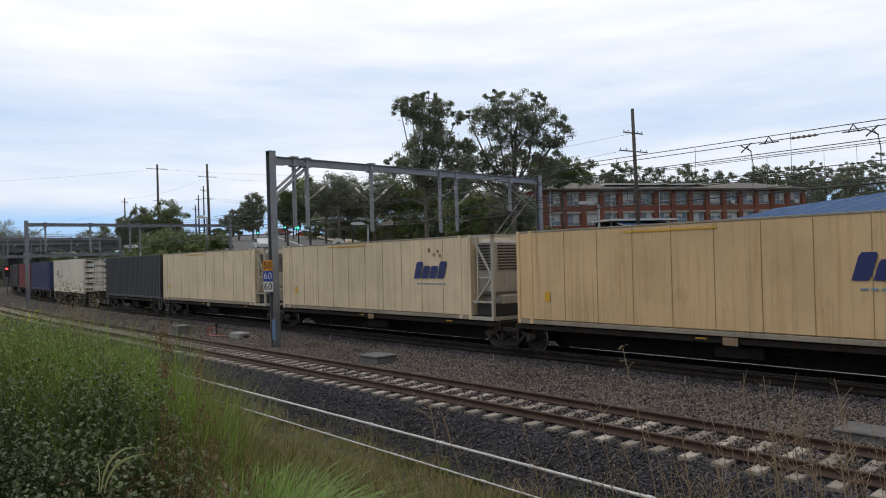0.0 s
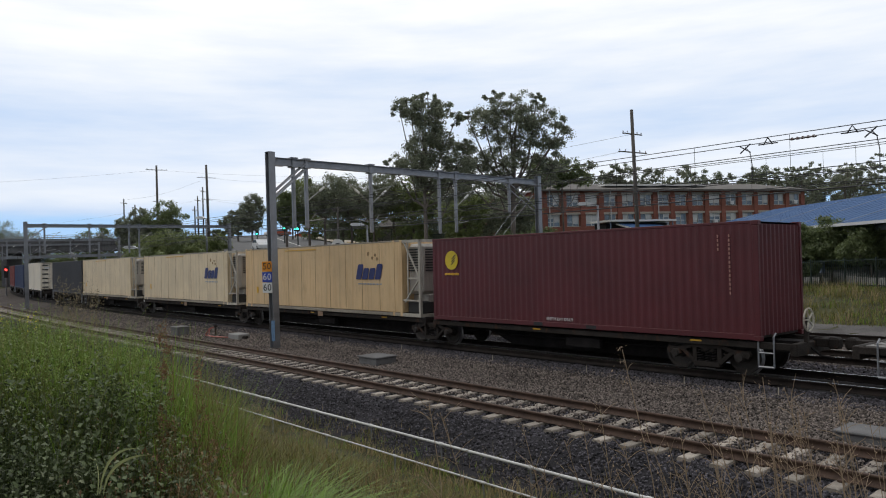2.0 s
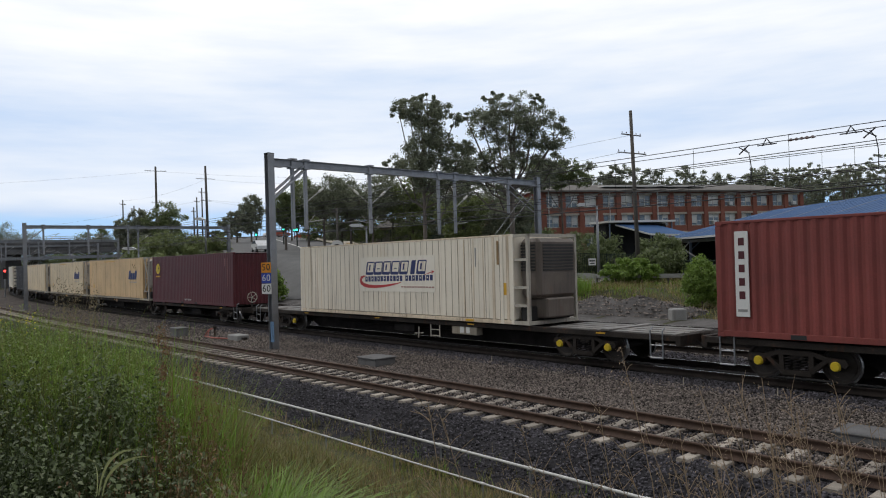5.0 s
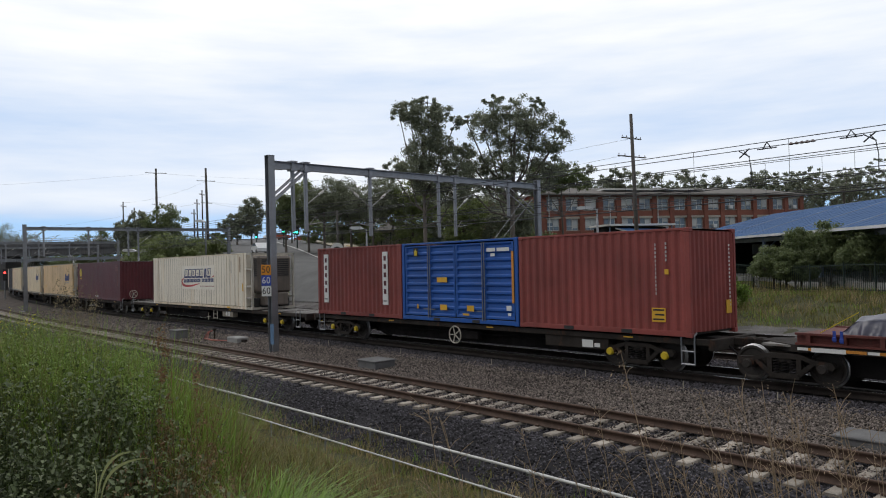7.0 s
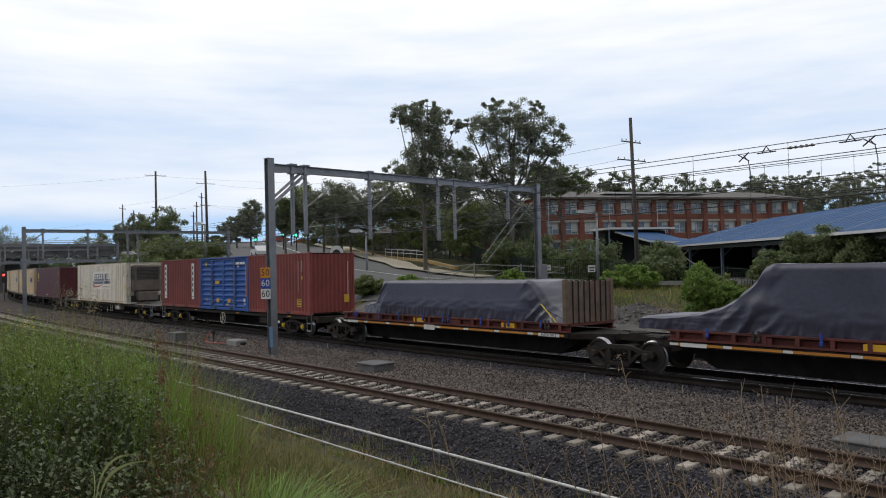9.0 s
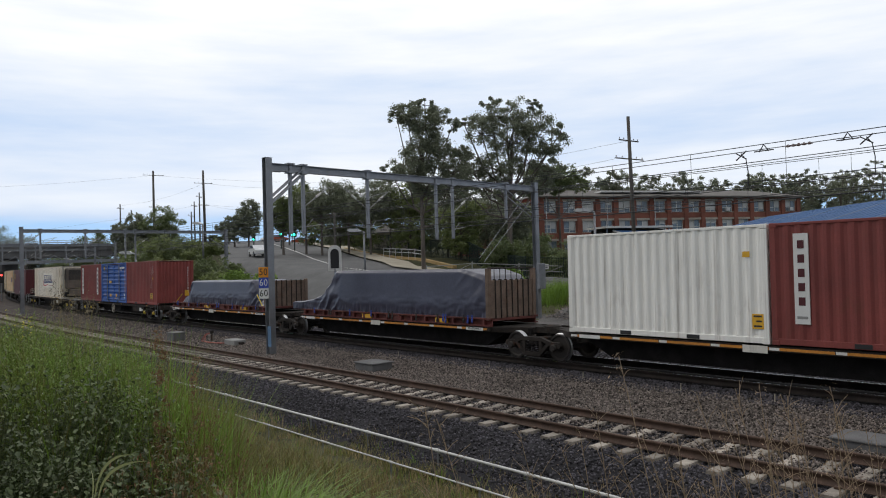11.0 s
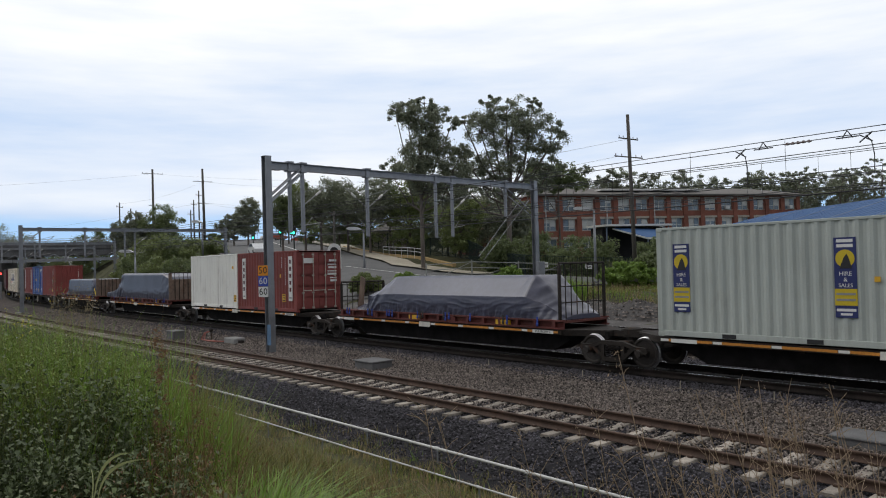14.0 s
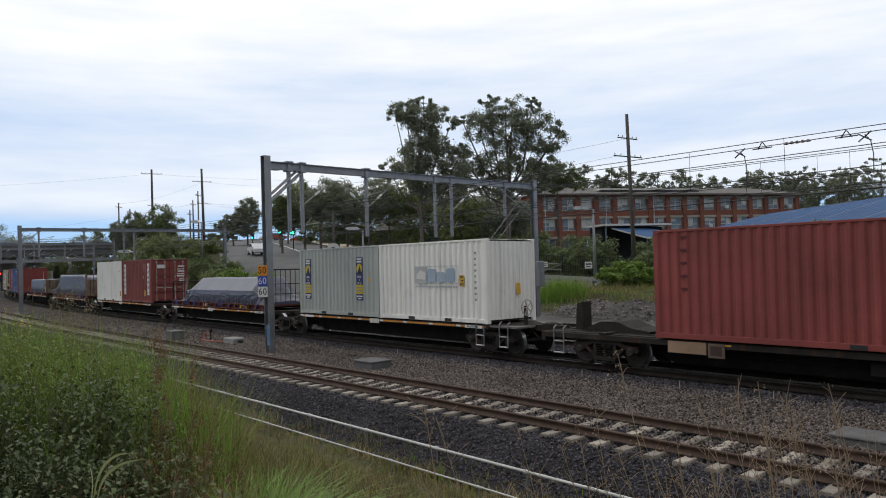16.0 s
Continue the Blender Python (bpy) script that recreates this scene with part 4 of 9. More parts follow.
def build_lineside():
    sign_post()
    pit(21.0, 3.6, 1.05, 0.85, -0.6, -0.15, "pale concrete cable pit in the ballast")
    pit(4.75, 3.75, 2.0, 0.75, -0.6, -0.25, "pale concrete cable pit in the ballast")
    pit(38.2, 3.8, 0.9, 0.6, -0.6, 0.0, "weathered concrete cable pit beside the track")
    t = thing("point_valve", "small black valve with red hoses on the ballast", "valve")
    t.matrix_basis = pose(*on_line(35.6, 3.0), 0, 0, heading(35.6))
    part("stand", Shape().rod([(0, 0, -0.45), (0, 0, 0.02)], 0.04, 8).box(-0.10, 0.10, -0.07, 0.07, 0.0, 0.13, chamfer=0.02), "under", t)
    for k in (0, 1):
        part("hose", Shape().rod([(0.02, 0.08 + 0.05 * k, 0.02), (0.1 + 0.1 * k, 0.25, -0.05), (0.35 * k - 0.1, 0.42, -0.36), (-0.7, 0.35 + 0.1 * k, -0.38), (-1.6, 0.15, -0.38), (-2.2 + 0.4 * k, 0.0, -0.36)], 0.03, 6), "hose", t, "red rubber hose")
    t = thing("point_machine", "grey trackside machine box with cables", "trackside box")
    t.matrix_basis = pose(*on_line(33.2, 2.9), 0, 0, heading(33.2))
    part("box", Shape().box(-0.55, 0.55, -0.3, 0.3, -0.45, -0.16, chamfer=0.04), "concrete_g", t)
    part("arm", Shape().box(-0.8, -0.55, -0.1, 0.1, -0.4, -0.25, chamfer=0.02), "under", t)
    # marker pegs along the train's track
    for s in (7.9, 10.3, 13.4, 17.2, 22.0, 27.0):
        t = thing("marker_peg", "thin pale peg beside the rail", "peg", "marker pegs")
        t.matrix_basis = pose(*on_line(s, 1.75))
        part("peg", Shape().rod([(0, 0, -0.3), (0.01, 0, -0.04)], 0.012, 6), "path", t)
    # two white pipes on low posts along the bank
    for off, z, nm in ((8.9, -0.60, "upper"), (10.08, -0.60, "lower")):
        f = thing("pipe_rail", "white pipe on low supports along the foot of the bank", "pipe", "pipes along the line")
        ss = np.arange(-4, 62, 1.5)
        part("pipe", Shape().rod([on_line(s, off, z) for s in ss], 0.029 if off < 9 else 0.016, 8), "paint_w", f, "white painted pipe", smooth=True)
        for s in np.arange(-3.2, 62, 2.45):
            part("pipe_joint", Shape().rod([on_line(s - 0.05, off, z), on_line(s + 0.05, off, z)], 0.040 if off < 9 else 0.024, 8), "paint_w", f)
            part("support", Shape().rod([on_line(s, off, -1.1), on_line(s, off, z)], 0.02, 6), "galv", f)


build_ground()
build_ballast()
build_track(NEAR_OFF, NEAR_Z, -60, 170, "near track with concrete sleepers and rust-brown rails", False, "parts", 0.35)
build_track(0.0, 0.0, -110, 240, "main track with polished rails under the train", True, "rest")
build_track(-4.25, 0.0, -60, 240, "second main track beyond the train", True, "rest")
build_track(-8.6, 0.0, -40, 200, "third track beyond the train", True, "rest")
build_overhead()
build_lineside()


# ---- the far side: buildings, road, poles ----
def brick_building():
    b = thing("brick_building", "three-storey red brick building with concrete lintels and large windows", "building")
    # along the facade from its left corner
    b.matrix_basis = pose(14.6, 103.7, 0, 0, 0, 17)
    n, bay, z0, st = 15, 3.0, 3.0, 3.05
    L = n * bay
    eave = 12.25
    part("wall", Shape().box(-0.3, L + 0.3, 0.32, 12, z0 - 1, eave), "brick", b, "red brick wall")
    for i in range(n + 1):
        part("pilaster", Shape().box(i * bay - 0.36, i * bay + 0.36, -0.12, 0.34, z0 - 1, eave - 0.15, chamfer=0.02), "brick", b)
    rng = random.Random(4)
    for i in range(n):
        x = i * bay + bay / 2
        for k in range(3):
            zc = 5.2 + 2.85 * k - 0.05
            part("spandrel", Shape().box(x - 1.14, x + 1.14, 0.0, 0.33, zc + 1.02, zc + 1.9 if k < 2 else eave - 0.2), "brick", b)
            part("lintel", Shape().box(x - 1.14, x + 1.14, -0.05, 0.33, zc + 0.72, zc + 1.02), "lintel", b, "pale concrete lintel")
            # black slab stands in for the unlit room behind the panes
            w = part("window", Shape().box(x - 0.95, x + 0.95, 0.29, 0.315, zc - 0.95, zc + 0.72), "in_shade", b)
            for fx0, fx1, fz0, fz1 in ((-0.95, 0.95, -0.95, -0.90), (-0.95, 0.95, 0.67, 0.72), (-0.95, -0.90, -0.9, 0.67), (0.90, 0.95, -0.9, 0.67), (-0.03, 0.03, -0.9, 0.67), (-0.9, 0.9, -0.35, -0.29)):
                part("window_frame", Shape().box(x + fx0, x + fx1, 0.17, 0.285, zc + fz0, zc + fz1), "clean_w", w)
            for px in (-0.46, 0.46):
                part("pane", Shape().box(x + px - 0.43, x + px + 0.43, 0.26, 0.28, zc - 0.9, zc + 0.67), "glass", w)
                if rng.random() < 0.45:
                    h = rng.choice((0.5, 0.9, 1.3))
                    part("blind", Shape().box(x + px - 0.4, x + px + 0.4, 0.235, 0.25, zc + 0.66 - h, zc + 0.66), "blind", w)
            if rng.random() < 0.22:
                part("air_conditioner", Shape().box(x - 0.35, x + 0.35, -0.25, 0.25, zc - 0.85, zc - 0.35, chamfer=0.03), "lamp_white", w, "white window air conditioner")
            for sx in (-1, 1):
                x0, x1 = sorted((x + sx * 0.96, x + sx * 1.15))
                part("brick_reveal", Shape().box(x0, x1, 0.05, 0.33, zc - 0.95, zc + 0.72), "brick", b)
            part("sill", Shape().box(x - 1.13, x + 1.13, 0.0, 0.33, zc - 1.05, zc - 0.95), "lintel", b)
    rf = Shape()
    rf.add([(-0.9, -0.7, eave), (L + 0.9, -0.7, eave), (L + 0.9, 12.7, eave), (-0.9, 12.7, eave), (4, 6, eave + 1.5), (L - 4, 6, eave + 1.5)], [(0, 1, 5, 4), (2, 3, 4, 5), (1, 2, 5), (3, 0, 4), (3, 2, 1, 0)])
    part("roof", rf, "roofgrey", b, "low grey hipped roof")
    part("fascia", Shape().box(-0.9, L + 0.9, -0.78, -0.70, eave - 0.22, eave + 0.03), "roofgrey", b)
    part("clerestory_roof", Shape().box(10.5, 28, 1.4, 5.5, eave + 0.75, eave + 0.95), "roofwhite", b, "white flat upper roof edge")
    part("stair_tower", Shape().box(-9.5, -0.3, 0.8, 9, z0 - 1, 11.2), "brick", b)
    for k in range(3):
        part("balcony_slab", Shape().box(-6.6, -2.2, -0.3, 1.2, 4.6 + 2.85 * k, 4.8 + 2.85 * k), "lintel", b)
        part("balcony_front", Shape().box(-6.6, -2.2, -0.3, -0.15, 4.8 + 2.85 * k, 5.7 + 2.85 * k), "brick", b)
        part("balcony_post", Shape().box(-4.6, -4.2, -0.25, 0.0, 2, 11.0), "brick", b)
    dp = Shape().rod([(0.75, -0.2, 3), (0.75, -0.2, eave)], 0.07, 6).rod([(3.5 * bay, -0.2, 3), (3.5 * bay, -0.2, eave)], 0.06, 6).rod([(6 * bay + 0.5, -0.2, 3), (6 * bay + 0.5, -0.2, eave)], 0.06, 6)
    part("downpipe", dp, "lamp_white", b)
    # entrance
    e_ = thing("entrance_canopy", "white-edged flat canopy with a small blue roof at the entrance", "canopy")
    e_.matrix_basis = pose(22.0, 92.5, 0, 0, 0, 20)
    part("flat_roof", Shape().box(-1.0, 9.0, -0.3, 4.5, 7.0, 7.25), "roofwhite", e_)
    rf = Shape().add([(2.2, -4.2, 5.4), (8.8, -4.2, 5.2), (6.6, 0.2, 6.6), (0.2, 0.2, 6.8)], [(0, 1, 2, 3)]).add([(2.2, -4.2, 5.2), (8.8, -4.2, 5.0), (6.6, 0.2, 6.4), (0.2, 0.2, 6.6)], [(3, 2, 1, 0)])
    part("sloped_roof", rf, "roofblue", e_)
    part("edge", Shape().bar((2.2, -4.2, 5.3), (8.8, -4.2, 5.1), 0.22).bar((2.2, -4.2, 5.3), (0.2, 0.2, 6.7), 0.18), "roofwhite", e_)
    for x, y in ((-0.8, 0), (3, 0), (2.6, -3.8), (8.4, -3.8), (8.6, 0)):
        part("post", Shape().rod([(x, y, 1.5), (x, y, 5.3 if y < -1 else 7)], 0.09, 8), "steelblue", e_)
    # solid black box in place of the shade under the canopy
    part("dark_recess", Shape().box(-0.5, 8.8, 1.5, 4.2, 1.5, 6.9), "in_shade", e_)


def hall():
    h = thing("covered_court", "large open-sided hall with a blue metal hipped roof", "hall")
    x0, x1, y0, y1, ze, zr = 25.6, 41.5, 28.0, 82.5, 4.50, 7.0
    xm = (x0 + x1) / 2
    o = 0.9
    v = [(x0 - o, y1 + o, ze), (x0 - o, y0 - o, ze), (x1 + o, y0 - o, ze), (x1 + o, y1 + o, ze), (xm, y1 - 8.5, zr), (xm, y0 + 6, zr)]
    rf = Shape().add(v, [(0, 1, 5, 4), (1, 2, 5), (2, 3, 4, 5), (3, 0, 4)])
    rf.add([(a, b, c - 0.08) for a, b, c in v], [(4, 5, 1, 0), (5, 2, 1), (5, 4, 3, 2), (4, 0, 3)])
    roof = part("roof", rf, "roofblue", h, "blue ribbed metal roof")
    # standing seams on the visible slopes
    nrm = Vector((-(zr - ze), 0, xm - x0 + o)).normalized()
    for i in range(56):
        y = y0 - o + 0.5 + i * 1.0
        if y > y1 + o - 0.2:
            break
        # where the seam meets the hip
        k = 1.0
        if y > y1 - 8.5:
            k = (y1 + o - y) / (8.5 + o)
        if y < y0 + 6:
            k = min(1.0, (y - y0 + o) / (6 + o))
        big = i % 7 == 4
        a = Vector((x0 - o, y, ze)) + nrm * 0.02
        b = Vector((x0 - o + (xm - x0 + o) * k, y, ze + (zr - ze) * k)) + nrm * 0.02
        part("roof_seam", Shape().bar(a, b, 0.14 if big else 0.04, 0.03 if big else 0.015), "steelblue" if big else "roofblue", roof)
    part("gutter", Shape().bar((x0 - o - 0.06, y0 - o, ze - 0.06), (x0 - o - 0.06, y1 + o, ze - 0.06), 0.14, 0.18), "lamp_white", h, "pale gutter")
    part("eave_beam", Shape().bar((x0, y0, ze - 0.35), (x0, y1, ze - 0.35), 0.18, 0.3).bar((x0, y1, ze - 0.35), (x1, y1, ze - 0.35), 0.18, 0.3), "galv", h)
    y = 75.3
    while y > y0:
        part("post", Shape().box(x0 - 0.12, x0 + 0.12, y - 0.12, y + 0.12, 0.6, ze - 0.2, chamfer=0.02), "steelblue", h, "blue-grey steel post")
        part("knee_brace", Shape().bar((x0, y, ze - 1.3), (x0 + 1.2, y, ze - 0.2), 0.1), "steelblue", h)
        y -= 8.6
    part("post", Shape().box(x0 - 0.12, x0 + 0.12, y1 - 0.24, y1, 0.6, ze - 0.2), "steelblue", h)
    # hall walls near-black: the inner shade is put into their colour
    part("rear_wall", Shape().box(x1 - 0.2, x1, y0, y1, 0.5, ze), "in_shade", h, "rear wall coloured near-black for the shade inside the hall")
    part("end_wall", Shape().box(x0 + 1.5, x1, y1 - 0.2, y1, 0.5, ze), "in_shade", h)
    part("slab", Shape().box(x0 - 0.5, x1, y0, y1, 0.4, 1.22), "concrete_g", h)
    part("backboard", Shape().box(31.0, 32.6, 73.0, 73.08, 3.0, 4.0), "lamp_white", h, "pale sports backboard")
    part("backboard_post", Shape().rod([(31.8, 73.2, 1.2), (31.8, 73.2, 3.2)], 0.08, 6), "steelblue", h)
    part("stair_rail", Shape().bar((24.6, 77.5, 4.0), (24.9, 66.5, 1.3), 0.1).bar((24.7, 73, 4.0), (24.5, 77.0, 2.5), 0.08), "galv", h)


def utility_pole(x, y, z0, top, arms, lean=0.0, r=0.16, label="weathered timber power pole with cross arms", turn=20):
    p = thing("power_pole", label, "power pole", "power poles")
    p.matrix_basis = pose(x, y, z0)
    h = top - z0
    part("pole", Shape().rod([(0, 0, -0.5), (lean * 0.5, 0, h * 0.5), (lean, 0, h)], r, 10, r * 0.68), "wood", p, smooth=True)
    c, s = math.cos(radians(turn)), math.sin(radians(turn))
    for zz, hw in arms:
        arm = part("cross_arm", Shape().bar((lean - hw * c, -hw * s, zz - z0), (lean + hw * c, hw * s, zz - z0 - 0.10), 0.085), "wood", p)
        ins = Shape()
        for k in (-0.92, -0.5, 0.5, 0.92):
            ins.lathe([(0.03, 0), (0.045, 0.06), (0.02, 0.14)], "z", 8, (lean + hw * c * k, hw * s * k, zz - z0 + 0.03 - 0.06 * k))
        part("insulator", ins, "ceramic", arm)
    return p


def street_lamp(x, y, z0, top, turn=180):
    p = thing("street_lamp", "grey steel street lamp with a flat white head", "street lamp", "street lamps")
    p.matrix_basis = pose(x, y, z0, 0, 0, turn)
    h = top - z0
    part("post", Shape().rod([(0, 0, -0.4), (0, 0, h * 0.5), (0, 0, h)], 0.15, 10, 0.08), "galv", p, smooth=True)
    part("arm", Shape().rod([(0, 0, h - 0.1), (0.6, 0, h + 0.1)], 0.05, 6), "galv", p)
    part("head", Shape().plate([(0.2, h + 0.02), (0.5, h - 0.08), (1.5, h - 0.02), (1.75, h + 0.12), (1.5, h + 0.28), (0.6, h + 0.26)], -0.2, 0.2), "lamp_white", p, "white lamp head")


def traffic_light(x, y, z0, top, lamp):
    p = thing("traffic_light", "dark traffic light showing green on a post", "traffic light", "traffic lights")
    p.matrix_basis = pose(x, y, z0)
    h = top - z0
    part("post", Shape().rod([(0, 0, -0.3), (0, 0, h)], 0.09, 8), "fence", p)
    hd = part("head", Shape().box(-0.30, 0.30, -0.2, 0.1, h - 1.2, h + 0.25, chamfer=0.04), "ink_black", p)
    part("lens", Shape().lathe([(0.17, 0), (0.15, 0.03)], "y", 12, (0, -0.24, h - 0.85)), lamp, hd, "lit green lens")


def car(name, x, y, z, turn, material, label):
    c = thing(name, label, "car", "parked and waiting cars")
    c.matrix_basis = pose(x, y, z, 0, 0, turn)
    o = [(-2.1, 0.35), (-2.15, 0.75), (-1.9, 0.95), (-1.3, 1.02), (-0.7, 1.45), (0.7, 1.48), (1.3, 1.08), (2.0, 0.92), (2.15, 0.6), (2.1, 0.35)]
    part("body", Shape().plate(o, -0.85, 0.85), material, c)
    g = [(-1.2, 1.04), (-0.68, 1.40), (0.66, 1.42), (1.2, 1.08)]
    part("side_glass", Shape().plate(g, -0.87, 0.87), "glass", c)
    for sx in (-1.35, 1.35):
        for sy in (-0.8, 0.8):
            wheel = part("wheel", Shape().lathe([(0.32, -0.1), (0.34, 0), (0.32, 0.1)], "y", 14, (sx, sy, 0.34)), "tyre", c)
            part("rim", Shape().lathe([(0.2, -0.11), (0.2, 0.11)], "y", 10, (sx, sy, 0.34)), "galv", wheel)
    part("windscreen", Shape().add([(1.22, -0.7, 1.1), (1.22, 0.7, 1.1), (0.76, 0.62, 1.44), (0.76, -0.62, 1.44)], [(0, 1, 2, 3)]), "glass", c)


def strip(name, pts, width, material, label, category, lift=0.05, kerb=0.0, kind="structure", k=5, level=True):
    """A road or path laid over the land along points."""
    pts = [Vector((*p, 0)) for p in pts]
    fine = []
    for a, b in zip(pts, pts[1:]):
        n = max(2, int((b - a).length / 3))
        fine += [a.lerp(b, i / n) for i in range(n)]
    fine.append(pts[-1])
    v, f = [], []
    for i, p in enumerate(fine):
        d = (fine[min(i + 1, len(fine) - 1)] - fine[max(i - 1, 0)]).normalized()
        s = Vector((-d.y, d.x, 0))
        zc = ground_z(p.x, p.y)
        for j in range(k):
            q = p + s * width * (j / (k - 1) - 0.5)
            zq = ground_z(q.x, q.y)
            v.append((q.x, q.y, (max(zc, zq) if level else zq) + lift + kerb))
    n = len(fine)
    f = [(i * k + j, i * k + j + 1, i * k + k + j + 1, i * k + k + j) for i in range(n - 1) for j in range(k - 1)]
    return tagged(new(name, np_mesh(name, v, f, material, True)), label, category, kind=kind)


def build_road():
    strip("road", [p[:2] for p in ROAD], 16, "asphalt", "grey asphalt road climbing away from the railway", "road", 0.10, k=17, level=False)
    line = [(p[0] + 2.2, p[1] + 0.7) for p in ROAD]
    strip("lane_line", line, 0.18, "clean_w", "white painted lane line on the road", "road marking", 0.125)
    strip("pavement", [(p[0] + 9.2, p[1] + 2.6) for p in ROAD[2:7]], 3.0, "path", "pale sandy footpath beside the road", "footpath", 0.14, 0.12)
    # sand-coloured retaining wall with a pipe rail
    w = thing("retaining_wall", "low sand-coloured retaining wall with a white pipe rail", "wall", "", "structure")
    pts = [(1.5, 80.0), (-2.0, 85.0), (-7.0, 93.0), (-10.5, 99.0), (-14.0, 108.0)]
    for (xa, ya), (xb, yb) in zip(pts, pts[1:]):
        za, zb = ground_z(xa, ya), ground_z(xb, yb)
        sh = Shape().add([(xa, ya, za - 0.5), (xb, yb, zb - 0.5), (xb, yb, zb + 0.35), (xa, ya, za + 0.35), (xa + 0.4, ya + 0.25, za - 0.5), (xb + 0.4, yb + 0.25, zb - 0.5), (xb + 0.4, yb + 0.25, zb + 0.35), (xa + 0.4, ya + 0.25, za + 0.35)],
                         [(0, 1, 2, 3), (5, 4, 7, 6), (3, 2, 6, 7), (0, 3, 7, 4), (1, 5, 6, 2)])
        part("wall_panel", sh, "sandstone", w)
    (xa, ya), (xb, yb) = pts[1], pts[2]
    r = Shape()
    for k in range(7):
        x, y = xa + (xb - xa) * k / 6, ya + (yb - ya) * k / 6
        r.rod([(x, y, ground_z(x, y)), (x, y, ground_z(x, y) + 1.25)], 0.03, 6)
    for dz in (0.85, 1.25):
        r.rod([(xa + (xb - xa) * k / 6, ya + (yb - ya) * k / 6, ground_z(xa + (xb - xa) * k / 6, ya + (yb - ya) * k / 6) + dz) for k in range(7)], 0.04, 6)
    part("hand_rail", r, "lamp_white", w, "white pipe rail")
    # white car and red car near the lights
    for nm, x, y, tn, m_, lb in (("hatchback", -22.6, 92, 115, "car_w", "white hatchback waiting on the road"), ("sedan", -33, 150, 200, "car_r", "red sedan on the road"), ("van", -35.5, 156, 210, "car_w", "white van on the road"), ("sedan", -30, 160, 190, "car_r", "red sedan on the road")):
        car(nm, x, y, ground_z(x, y) + 0.12, tn, m_, lb)
    traffic_light(-33.2, 132, ground_z(-33.2, 132), 9.3, "green_lamp")
    traffic_light(-27.5, 138, ground_z(-27.5, 138), 10.2, "green_lamp")
    traffic_light(-20.4, 104, ground_z(-20.4, 104), 8.7, "green_lamp")
    traffic_light(-24.0, 112, ground_z(-24, 112), 9.2, "green_lamp")


def shed():
    b = thing("weatherboard_shed", "pale grey weatherboard shed behind the fence", "shed")
    b.matrix_basis = pose(-9.6, 110, 0, 0, 0, 8)
    part("wall", Shape().box(0, 6.2, 0, 4, 3.5, 8.2), "lintel", b)
    for i in range(12):
        part("weatherboard", Shape().box(-0.02, 6.22, -0.05, 0.0, 3.6 + i * 0.38, 3.93 + i * 0.38), "lintel", b)
    rf = Shape().add([(-0.4, -0.5, 8.1), (6.6, -0.5, 8.1), (6.6, 4.5, 8.1), (-0.4, 4.5, 8.1), (1.5, 2, 9.4), (4.7, 2, 9.4)], [(0, 1, 5, 4), (1, 2, 5), (2, 3, 4, 5), (3, 0, 4), (3, 2, 1, 0)])
    part("roof", rf, "roofgrey", b)


